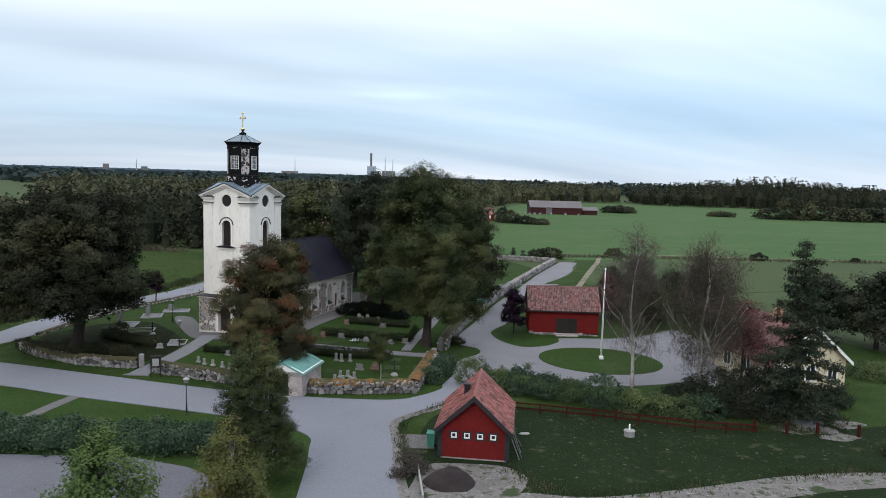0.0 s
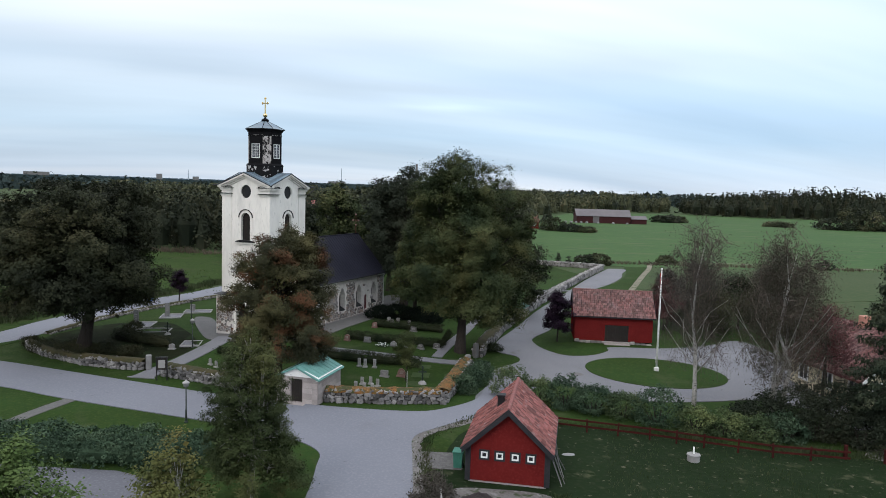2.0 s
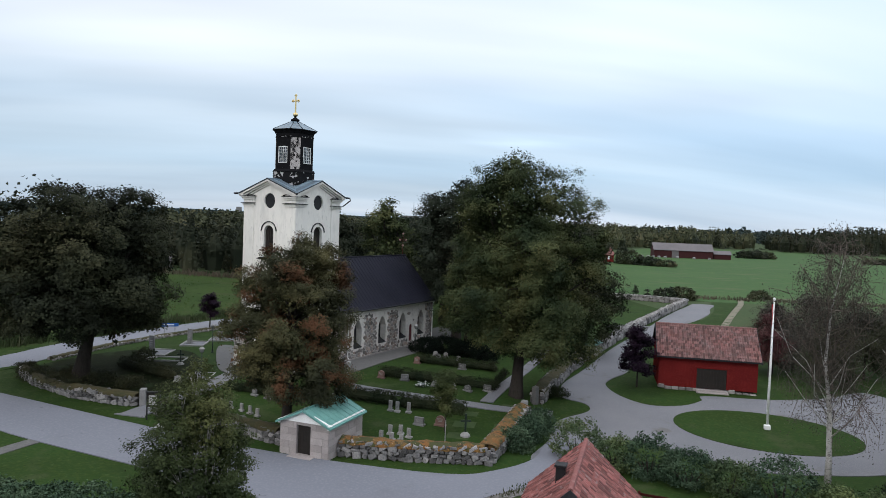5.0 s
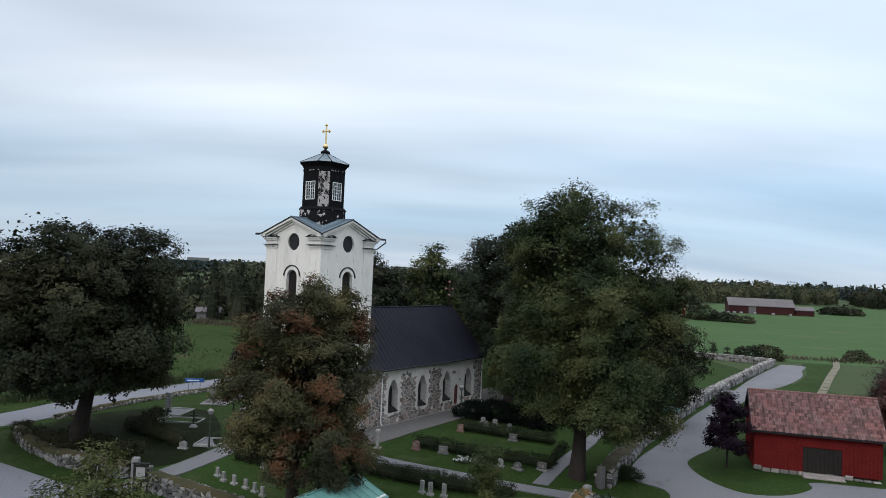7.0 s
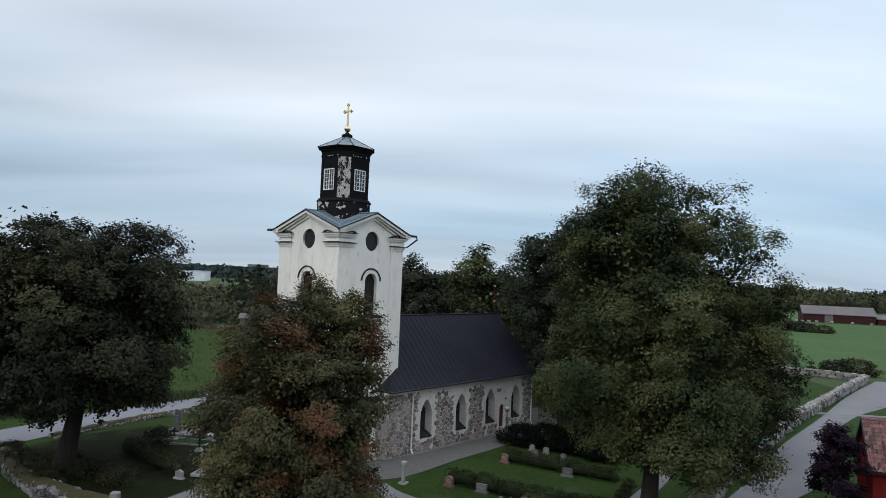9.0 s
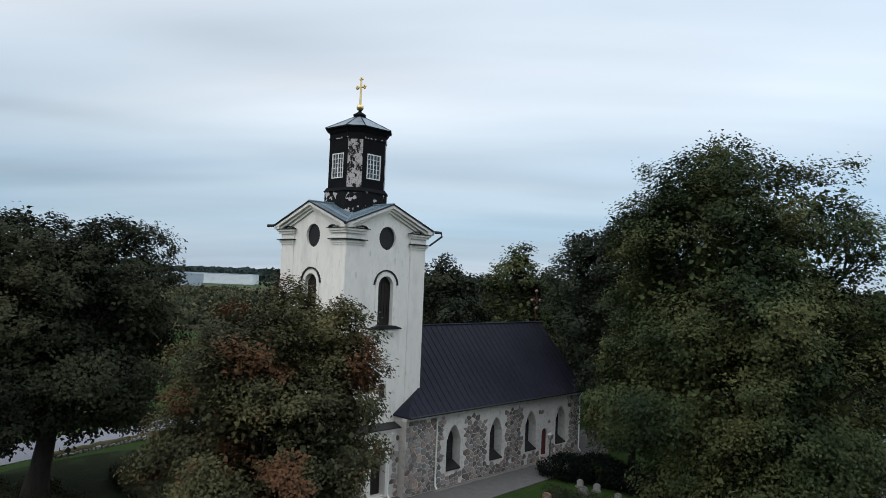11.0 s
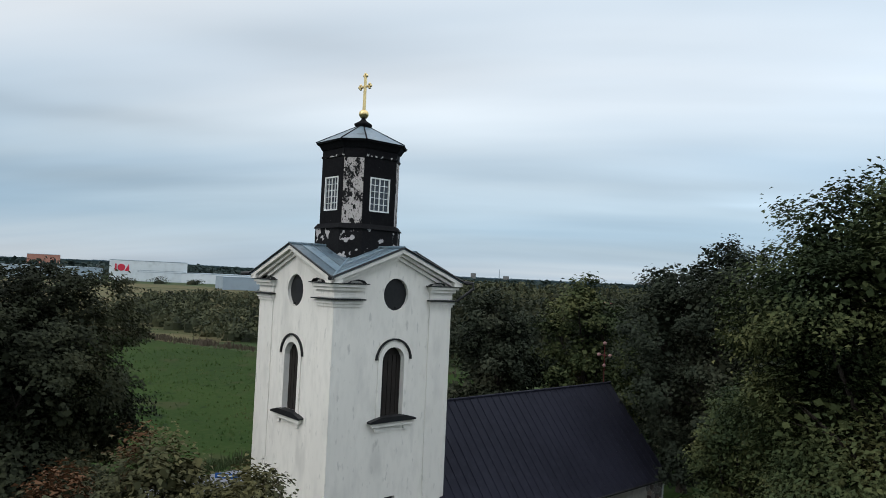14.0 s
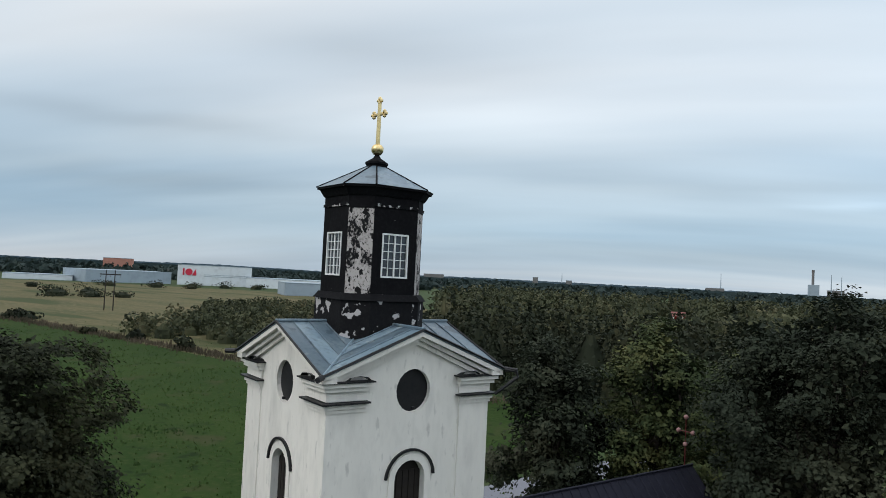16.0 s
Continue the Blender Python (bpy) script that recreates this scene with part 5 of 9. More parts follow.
def birch(name, label, x, y, z0, z1, r, leaves, seed, clumps, per, leaf, weep=0.8, trunk=0.2, stems=1, bare=0):
    """A slender tree: a white stem, rising limbs and hanging twigs."""
    rng = np.random.default_rng(seed)
    ob = thing(name, label, "tree", pose(x, y, 0))
    tips = []
    for s in range(stems):
        ang = rng.uniform(0, 6.28) if stems > 1 else 0
        sx, sy = (0.28 * s * math.cos(ang), 0.28 * s * math.sin(ang))
        out = r * 0.45 * (stems > 1)
        top = Vector((sx + out * math.cos(ang + s * 2.2), sy + out * math.sin(ang + s * 2.2), z1 * rng.uniform(0.9, 1.0)))
        base = Vector((sx, sy, -0.1))
        line = [base.lerp(top, t) + Vector((rng.normal() * 0.09 * r * (t > 0.1), rng.normal() * 0.09 * r * (t > 0.1), 0)) for t in (0, 0.15, 0.35, 0.55, 0.78, 1.0)]
        part("trunk", Shape().tube(line, [trunk * k for k in (1.2, 0.9, 0.74, 0.5, 0.26, 0.05)], 8), BIRCH_BARK, ob, smooth=True)
        nb = int(38 / stems ** 0.5)
        for i in range(nb):
            t = 0.24 + 0.72 * i / nb
            k = min(int(t * 5), 4)
            p = line[k].lerp(line[k + 1], t * 5 - k)
            if p.z < z0 * 0.8:
                continue
            a = i * 2.4 + rng.uniform(-0.5, 0.5)
            ln = r * (1.08 - 0.85 * abs((p.z - z0) / (z1 - z0) - 0.2)) * rng.uniform(0.7, 1.1)
            if p.z < 2.6:
                ln *= 0.8
            q = p + Vector((math.cos(a) * ln * 0.45, math.sin(a) * ln * 0.45, ln * 0.5)) + Vector(rng.normal(size=3) * 0.06 * ln)
            e = p + Vector((math.cos(a) * ln * 0.82, math.sin(a) * ln * 0.82, ln * 1.05))
            limb = part("branch", Shape().tube([p, q, e], [trunk * 0.25 * (1.2 - t), trunk * 0.12, 0.015], 5, False), BIRCH_BARK if bare and t < 0.5 else TWIG, ob, smooth=True)
            wood = Shape()
            for j in range(5 + bare):
                f = rng.uniform(0.25, 1.0)
                o = (p.lerp(q, f * 2) if f < 0.5 else q.lerp(e, f * 2 - 1))
                w = o + Vector(rng.normal(size=3) * r * 0.16) + Vector((0, 0, 0.1))
                tip = w + Vector((rng.normal() * 0.15, rng.normal() * 0.15, -weep * rng.uniform(0.5, 1.3)))
                wood.tube([o, w, tip], [0.022, 0.014, 0.006], 3, False)
                tips += [w, w.lerp(tip, 0.5), tip]
            part("twig_spray", wood, TWIG, limb, kind="stuff")
    tips = np.array([tuple(t) for t in tips])
    pick = tips[rng.integers(0, len(tips), clumps)]
    crown = new("crown", quads_mesh("crown", leaf_quads(rng, pick, per, 0.22 * max(r / 3, 0.7), leaf, droop=weep * 0.5), leaves))
    crown.parent = ob
    return ob


def spruce(name, label, x, y, h, r, seed, leaves=None, kind="", dens=1.0, leaf=0.34):
    rng = np.random.default_rng(seed)
    ob = thing(name, label, "tree", pose(x, y, 0), kind=kind)
    part("trunk", Shape().tube([(0, 0, -0.1), (0, 0, h * 0.5), (0, 0, h * 0.99)], [h * 0.018, h * 0.011, 0.02], 8), BARK, ob, smooth=True)
    wood, cl = Shape(), []
    z = h * 0.07
    while z < h * 0.985:
        t = z / h
        ln = r * (1 - t) ** 0.66 + 0.1
        nb = max(4, int(9 * (1 - t) + 4))
        for i in range(nb):
            a = rng.uniform(0, 6.283)
            L = ln * rng.uniform(0.65, 1.12)
            tip = Vector((math.cos(a) * L, math.sin(a) * L, z - L * rng.uniform(0.22, 0.42) + t * L * 0.5))
            wood.tube([(0, 0, z), tuple(tip)], [0.04 * (1 - t) + 0.012, 0.008], 4, False)
            for f in np.arange(0.18, 1.02, 0.34 / max(L, 0.34)):
                p = Vector((0, 0, z)).lerp(tip, f)
                wid = 0.32 * L * (1 - f) + 0.1
                cl += [(p.x + rng.normal() * wid * 0.5, p.y + rng.normal() * wid * 0.5, p.z - 0.08) for _ in range(2)]
        z += (0.42 + 0.25 * (1 - t)) * rng.uniform(0.8, 1.2) / dens
    part("bough_spray", wood, BARK, ob, kind="stuff")
    crown = new("crown", quads_mesh("crown", leaf_quads(rng, cl, 16, 0.17, leaf, droop=0.28, slim=0.3), leaves or SPRUCE_LEAF))
    crown.parent = ob
    return ob


def bush(name, label, x, y, rx, ry, h, leaves, seed, clumps=120, per=40, leaf=0.13, spread=0.2, turn=0.0, kind="", group="", n=7, z0=0.0, category="shrub"):
    """A rounded uneven shrub of several stems."""
    rng = np.random.default_rng(seed)
    ob = thing(name, label, category, pose(x, y, z0, 0, 0, turn), group=group, kind=kind)
    lobes = []
    for i in range(n):
        a = i * 2.4
        k = 0.62 * math.sqrt((i + 0.3) / n)
        s = rng.uniform(0.42, 0.62)
        hz = h * rng.uniform(0.75, 1.0) * (1 - 0.35 * k)
        lobes.append((rx * k * math.cos(a), ry * k * math.sin(a), hz * 0.5, rx * s, ry * s, hz * 0.52))
    c = clumps_on(rng, lobes, clumps)
    c = c[c[:, 2] > 0.05]
    crown = new("foliage", quads_mesh("foliage", leaf_quads(rng, c, int(per * 0.72), spread, leaf * 1.15), leaves))
    crown.parent = ob
    stems = Shape()
    for lb in lobes:
        stems.tube([(lb[0] * 0.3, lb[1] * 0.3, -0.05), (lb[0] * 0.7, lb[1] * 0.7, lb[2] * 0.6), lb[:3]], [0.04, 0.03, 0.015], 5, False)
    part("stem_cluster", stems, BARK, ob, kind="stuff")
    return ob


def hedge(name, label, line, width, h, leaves, seed, per_metre=26, per=26, leaf=0.11, bumpy=0.12):
    """A hedge along a line: leaves over a bumpy body."""
    rng = np.random.default_rng(seed)
    ob = thing(name, label, "hedge")
    c, core = [], Shape()
    for (x0, y0), (x1, y1) in zip(line, line[1:]):
        d = Vector((x1 - x0, y1 - y0, 0))
        ln = d.length
        d.normalize()
        nrm = Vector((-d.y, d.x, 0))
        m = Matrix(((d.x, nrm.x, 0, x0), (d.y, nrm.y, 0, y0), (0, 0, 1, 0), (0, 0, 0, 1)))
        core.box((0, -width * 0.36, 0), (ln, width * 0.36, h * 0.8), m, min(0.3, h * 0.3))
        k = int(ln * per_metre * (width + 2 * h) / 2)
        for _ in range(k):
            t = rng.random() * ln
            hh = h * (1 + bumpy * noise.noise(Vector((x0 + d.x * t, y0 + d.y * t, seed)) * 0.9) * 1.6)
            ww = width * (1 + bumpy * noise.noise(Vector((x0 + d.x * t, y0 + d.y * t, seed + 9.0)) * 1.1) * 1.6)
            u = rng.random() * (ww + 2 * hh)
            if u < hh:
                o, z = -ww / 2, u
            elif u < hh + ww:
                o, z = u - hh - ww / 2, hh
            else:
                o, z = ww / 2, u - hh - ww
            c.append((x0 + d.x * t + nrm.x * o * 0.93, y0 + d.y * t + nrm.y * o * 0.93, max(z * 0.97, 0.06)))
    part("hedge_body", core, leaves, ob)
    f = new("foliage", quads_mesh("foliage", leaf_quads(rng, c, int(per * 0.75), min(0.12, width * 0.13), leaf * 1.13), leaves))
    f.parent = ob
    return ob


broad_tree("tree", "huge dark broad maple with yellowing crown top beside the road", -41.9, 78.5, 3.2, 16.6, 8.9, MAPLE_DARK, 11, 4300, 36, 0.235, 0.27, 0.55, n=34, inner=1700, full=0.53, lean=(0.2, 0.4), foot=(0.3, 0.0), fork_at=(1.7, 0.3), lobes=[(1.5, 7.4, 7.0, 2.3, 2.3, 1.8), (2.8, 6.2, 9.2, 2.2, 2.2, 1.9), (-1.0, 8.0, 6.0, 2.2, 2.2, 1.7), (-6.2, -1.4, 3.7, 1.9, 1.9, 1.4), (-4.4, -3.4, 4.1, 1.9, 1.9, 1.4), (-1.8, -4.8, 4.6, 2.0, 2.0, 1.4), (1.6, -4.8, 5.2, 2.0, 2.0, 1.3), (4.6, -2.6, 5.0, 1.9, 1.9, 1.3), (3.2, 1.0, 4.2, 2.0, 2.0, 1.2), (5.4, 1.6, 4.6, 1.9, 1.9, 1.3), (-3.4, 0.2, 4.1, 2.0, 2.0, 1.2), (-5.2, 1.0, 4.6, 1.8, 1.8, 1.2), (3.4, 0.4, 11.0, 2.2, 2.2, 1.9), (1.6, 0.2, 13.4, 2.3, 2.3, 1.9)])
broad_tree("tree", "maple turning rust-red in patches near the tower", -17.6, 69.4, 0.6, 13.5, 4.6, MAPLE_TURNING, 12, 4200, 42, 0.135, 0.2, 0.34, n=34, inner=1900, cone=0.36, lean=(0.9, 0.4), lobes=[(3.0, 0.8, 10.4, 1.4, 1.4, 1.3), (2.5, 1.2, 11.7, 1.3, 1.3, 1.2), (0.9, 0.4, 12.2, 1.2, 1.2, 1.1), (3.3, 0.2, 9.0, 1.3, 1.3, 1.2), (-2.6, 0.2, 9.6, 1.6, 1.6, 1.5), (-3.4, -0.6, 6.8, 1.6, 1.6, 1.5)])
broad_tree("tree", "tall full lime tree with yellow-green crown beside the wall", -0.35, 83.0, 0.9, 21.4, 5.7, LIME_LEAF, 13, 4800, 42, 0.165, 0.27, 0.5, n=38, lean=(-1.6, 1.7), inner=1700, full=0.45, foot=(-1.2, 0.6), fork_at=(-0.9, 0.7), lobes=[(5.1, 1.2, 10.4, 1.9, 1.9, 1.8), (4.6, 0.8, 6.8, 1.7, 1.7, 1.6), (5.0, 1.2, 13.3, 1.9, 1.9, 1.8), (4.1, 1.2, 15.8, 1.7, 1.7, 1.6), (-2.1, 1.8, 19.7, 1.9, 1.9, 1.6), (-4.1, 2.0, 18.6, 1.9, 1.9, 1.7), (-5.6, 2.2, 16.2, 1.8, 1.8, 1.6), (-5.3, 1.9, 13.6, 1.9, 1.9, 1.8), (-4.6, 1.9, 17.2, 1.8, 1.8, 1.7), (-2.9, 2.0, 18.9, 1.8, 1.8, 1.7)])
broad_tree("tree", "smaller dark lime behind the tall one", 5.0, 103.2, 1.6, 14.6, 5.0, MAPLE_DARK, 14, 900, 30, 0.21, 0.26, 0.4, inner=700)
broad_tree("tree", "dark full tree behind the nave", -10.8, 108.4, 4.0, 20.6, 6.2, DARK_LEAF, 15, 1400, 28, 0.25, 0.28, 0.5, n=20, inner=900, full=0.5, lobes=[(-2.6, 0.0, 17.0, 2.0, 2.0, 1.9), (-4.0, 0.2, 15.4, 1.7, 1.7, 1.6)])
broad_tree("tree", "yellow-green tree beside the dark one behind the nave", -8.2, 98.2, 1.4, 12.5, 3.8, LIME_LEAF, 10, 800, 30, 0.2, 0.25, 0.3, inner=500)
broad_tree("tree", "tall green tree behind the church", -22.7, 118.2, 1.5, 17.8, 4.6, LIME_LEAF, 16, 600, 28, 0.32, 0.34, 0.4, inner=500)
broad_tree("tree", "green tree behind the church tower", -28.4, 112.5, 1.5, 16.4, 4.9, DARK_LEAF, 17, 600, 28, 0.32, 0.34, 0.4, inner=500)
broad_tree("tree", "rounded tree in the row behind the church", -19.5, 131.0, 1.5, 14.8, 5.0, LIME_LEAF, 18, 600, 28, 0.32, 0.34, 0.4, inner=500)
broad_tree("tree", "dark tree closing the churchyard", -4.6, 118.0, 1.5, 16.4, 5.6, DARK_LEAF, 19, 600, 28, 0.32, 0.34, 0.4, inner=500)
broad_tree("tree", "dark tree at the corner of the churchyard", -15.0, 121.5, 1.5, 15.5, 5.0, DARK_LEAF, 20, 600, 28, 0.32, 0.34, 0.4, inner=500)
broad_tree("birch", "weeping birch in full leaf at the road fork", -12.3, 46.6, -1.4, 9.0, 3.1, BIRCH_LEAF, 21, 2400, 34, 0.095, 0.14, 0.14, bark=BIRCH_BARK, n=38, inner=1200, cone=0.6, lobes=[(1.9, -0.4, 0.8, 1.1, 1.1, 1.2), (-1.9, 0.3, 1.2, 1.1, 1.1, 1.2), (1.5, 0.3, 5.4, 0.8, 0.8, 0.8), (-1.6, -0.5, 5.0, 0.8, 0.8, 0.8)])
broad_tree("birch", "young yellowing birch by the parking area", -7.9, 27.6, 0.6, 9.4, 2.5, BIRCH_YELLOW, 22, 1500, 26, 0.095, 0.15, 0.1, bark=BIRCH_BARK, n=26, inner=700, cone=0.65)
broad_tree("tree", "light green young ash by the parking area", -13.0, 27.3, 3.0, 9.1, 2.5, ASH_LEAF, 23, 620, 30, 0.12, 0.2, 0.12, n=12, inner=200)
birch("birch", "nearly bare silver birch with white stem", 17.9, 63.3, 3.6, 14.8, 3.6, BIRCH_BROWN, 24, 1500, 14, 0.085, 0.9, 0.19, bare=10)
birch("birch", "many-stemmed thin silver birch beside the fence", 23.2, 61.4, 3.0, 14.0, 4.1, BIRCH_OLIVE, 25, 3300, 15, 0.095, 0.9, 0.19, stems=3, bare=9)
spruce("spruce", "dark dense spruce by the yellow house", 29.9, 57.6, 15.4, 4.1, 26, dens=0.72, leaf=0.3)
broad_tree("tree", "small purple-leaved tree beside the red barn", 9.4, 87.4, 0.9, 5.9, 1.85, PURPLE_LEAF, 27, 300, 34, 0.16, 0.17, 0.1, n=11, inner=120)
broad_tree("tree", "slender young tree among the graves", -5.7, 68.2, 0.9, 4.7, 1.15, BIRCH_LEAF, 28, 360, 26, 0.1, 0.16, 0.05, n=9, inner=0)
broad_tree("tree", "small round dark tree by the road", -42.2, 103.5, 1.5, 4.6, 1.35, PURPLE_LEAF, 29, 200, 34, 0.15, 0.16, 0.09, n=9, inner=60)
broad_tree("tree", "dark tree beyond the yellow house", 53.0, 84.0, 1.0, 9.4, 4.4, DARK_LEAF, 301, 480, 30, 0.27, 0.34, 0.3, inner=600)
broad_tree("tree", "dark leafy tree at the garden edge", 58.0, 79.5, 1.0, 10.0, 4.8, DARK_LEAF, 302, 480, 30, 0.27, 0.34, 0.3, inner=600)
broad_tree("tree", "low dark tree at the garden edge", 50.0, 91.0, 0.8, 8.6, 3.8, DARK_LEAF, 303, 400, 30, 0.27, 0.34, 0.3, inner=500)
broad_tree("tree", "small tree with dull red autumn leaves", 28.9, 66.0, 2.6, 8.8, 2.7, RED_LEAF, 304, 520, 26, 0.12, 0.26, 0.14, inner=60)
for k, (x, y, z1, r, mat, lab) in enumerate(((24.5, 99, 8.0, 3.0, BIRCH_BROWN, "brown thinning thicket tree behind the barn"), (29, 102, 8.8, 3.2, BIRCH_BROWN, "brown thinning thicket tree behind the barn"),
                                             (33.5, 99, 7.6, 3.2, MAPLE_DARK, "dull green thicket tree behind the court"), (38, 103, 8.4, 3.4, BIRCH_BROWN, "brown thinning thicket tree behind the court"),
                                             (28.5, 93.5, 6.2, 2.6, MAPLE_DARK, "dull green thicket tree behind the court"), (36, 92, 6.6, 3.0, BIRCH_BROWN, "brown thinning thicket tree behind the court"))):
    broad_tree("tree", lab, x, y, 0.4, z1, r, mat, 310 + k, 520, 24, 0.15, 0.3, 0.14, inner=420)
for k, (x, y, r, h) in enumerate(((32.5, 60.5, 1.6, 2.6), (35.0, 61.5, 1.5, 2.0), (31.0, 62.5, 1.4, 3.0), (24.4, 59.6, 2.0, 4.2), (26.6, 58.4, 2.2, 4.6), (22.4, 60.4, 1.7, 2.9), (20.6, 59.6, 1.5, 2.4), (22.8, 58.9, 1.7, 3.0))):
    bush("shrub", "dark shaded shrub before the cream house", x, y, r, r, h, DARK_LEAF, 325 + k, 130, 36, 0.14, 0.2)
broad_tree("tree", "small rust-orange turning tree behind the barn", 23.6, 97.0, 0.8, 6.6, 2.3, RED_LEAF, 320, 420, 30, 0.13, 0.22, 0.1, n=10, inner=160)

hedge("hedge", "high dark leafy hedge along the parking area", [(-62, 48.0), (-40, 48.0), (-28, 48.2), (-15.6, 48.4)], 3.7, 1.3, HEDGE_LEAF, 31, 38, 12, 0.15, 0.3)
# shrubs between the court and the fence
for k, (x, y, r, h, mat) in enumerate(((3.6, 65.0, 1.7, 2.3, SHRUB_LEAF), (5.7, 63.8, 1.7, 2.2, SHRUB_LEAF), (7.8, 62.8, 1.6, 2.3, HEDGE_LEAF), (9.9, 61.9, 1.7, 2.2, HEDGE_LEAF), (12.0, 61.0, 1.6, 2.1, SHRUB_LEAF),
                                       (14.3, 59.8, 2.0, 2.9, HEDGE_LEAF), (16.6, 58.6, 1.5, 1.9, SHRUB_LEAF), (18.6, 58.0, 1.5, 1.8, SHRUB_LEAF), (20.6, 57.4, 1.5, 1.8, SHRUB_LEAF), (22.6, 57.6, 1.5, 1.9, HEDGE_LEAF),
                                       (25.0, 58.2, 1.9, 3.4, DARK_LEAF), (27.0, 60.0, 2.0, 3.8, DARK_LEAF), (27.6, 57.0, 1.7, 2.6, DARK_LEAF))):
    bush("shrub", ("dense dark green shrub behind the red fence", "light green leafy shrub behind the red fence")[mat is SHRUB_LEAF], x, y, r, r * 0.9, h * random.Random(k).uniform(1.0, 1.32), mat, 330 + k, 190, 34, 0.12, 0.15, group="shrubs behind the fence", n=11)
for k, (x, y, r, h) in enumerate(((-0.3, 65.6, 1.1, 1.7), (0.3, 68.0, 1.2, 1.9), (1.0, 70.6, 1.1, 1.7))):
    bush("shrub", "dark green shrub against the churchyard wall", x, y, r, r, h, HEDGE_LEAF, 350 + k, 130, 40, 0.12, 0.18)
bush("shrub", "clipped round shrub on the verge", 2.0, 81.2, 1.2, 1.0, 1.0, CLIPPED_LEAF, 355, 110, 40, 0.09, 0.14)
bush("shrub", "pale leafy shrub in the garden", 44.5, 71.0, 2.4, 2.0, 2.0, SHRUB_LEAF, 356, 150, 36, 0.14, 0.25)
bush("shrub", "grey-leaved shrub in the grass", 33.6, 50.0, 1.0, 0.9, 1.2, BIRCH_LEAF, 357, 60, 36, 0.12, 0.2)
for k, (x, y, r, h) in enumerate(((-0.9, 45.2, 0.8, 0.8), (-1.6, 46.6, 0.9, 0.9), (-1.9, 44.2, 0.8, 0.7))):
    bush("shrub", "low brown-green weeds beside the entrance road", x, y, r, r, h, BIRCH_BROWN, 360 + k, 50, 36, 0.1, 0.16)
for k, (x, y, r, h) in enumerate(((-41.6, 72.6, 1.5, 1.1), (-38.4, 70.9, 1.6, 1.1), (-36.2, 70.2, 1.0, 0.9), (-44.4, 74.6, 0.9, 0.9))):
    bush("shrub", "brownish overgrown shrub along the churchyard wall", x, y, r * 1.25, r * 0.8, h * 1.3, MAPLE_DARK, 370 + k, 90, 36, 0.1, 0.16)
for k, (x, y, r, h) in enumerate(((-37.6, 82.0, 1.3, 1.6), (-39.6, 74.8, 1.3, 1.0), (-36.4, 73.4, 1.4, 1.1), (-33.2, 73.0, 1.2, 0.9))):
    bush("shrub", "dark undergrowth shrub below the maple", x, y, r, r * 0.9, h, MAPLE_DARK, 376 + k * 13, 90, 36, 0.12, 0.2)
# clipped hedges between the grave rows
for k, (line, w, h, mat, lab) in enumerate((([(-14.5, 84.7), (-9.0, 83.0), (-3.4, 81.9)], 1.0, 0.85, CLIPPED_LEAF, "low clipped hedge behind a row of graves"),
                                           ([(-12.5, 91.9), (-8.0, 90.8), (-3.8, 89.8)], 1.0, 0.85, CLIPPED_LEAF, "low clipped hedge behind a row of graves"),
                                           ([(-15.5, 75.6), (-10.3, 74.0), (-4.8, 73.4)], 1.1, 0.95, CLIPPED_LEAF, "low clipped hedge along the gravel path"),
                                           ([(-25.4, 75.0), (-20.5, 74.0)], 0.8, 0.7, CLIPPED_LEAF, "low clipped hedge among the graves"),
                                           ([(-38.5, 80.0), (-35.0, 78.0), (-31.2, 76.7)], 1.1, 0.95, MAPLE_DARK, "low clipped hedge among the graves"))):
    hedge("hedge", lab, line, w, h, mat, 380 + k, 30, 26, 0.08, 0.1)
for k, (x, y, r, h) in enumerate(((-12.4, 97.6, 1.9, 1.8), (-10.2, 97.6, 2.0, 2.1), (-8.0, 97.0, 2.0, 2.0), (-6.0, 96.0, 1.8, 1.7))):
    bush("yew", "spreading near-black yew in the churchyard", x, y, r, r, h, YEW_LEAF, 390 + k, 300, 40, 0.12, 0.15)
for k, y in enumerate((81.6, 83.0, 84.4, 85.8, 87.2, 88.6)):
    bush("shrub", "small clipped shrub in a row between graves", -3.55 + 0.12 * k, y, 0.4, 0.4, 0.8, CLIPPED_LEAF, 395 + k, 30, 30, 0.08, 0.08, group="row of small clipped shrubs")
# bushes out in the fields
for k, (x, y, r, h) in enumerate(((24.6, 175.6, 2.6, 2.7), (27.6, 176.4, 2.8, 2.9), (83, 183.5, 2.0, 2.2), (46, 187, 2.5, 2.0), (110, 186, 1.2, 1.3), (172, 437, 8, 3.0), (110, 452, 8, 5.0), (117, 455, 7, 4.5),
                                 (196, 420, 9, 8), (209, 418, 10, 16), (222, 424, 11, 12), (238, 416, 12, 8), (252, 420, 14, 9), (268, 425, 14, 8), (284, 428, 13, 8), (30, 318, 5, 6.5), (36, 314, 5, 4), (43, 311, 4, 3), (27, 322, 4, 8))):
    bush("shrub", "dark rounded bush out in the field", x, y, r, r, h, (DARK_LEAF, WOODS)[k % 2], 400 + k, 110, 24, 0.1 * r + 0.08, 0.09 * r, n=6)
for k, (x, y, h) in enumerate(((17.9, 174.6, 2.9), (20.4, 175.0, 2.5), (22.2, 175.6, 2.2))):
    spruce("spruce", "small young spruce at the field edge", x, y, h, 0.9, 430 + k, dens=0.8, leaf=0.25)


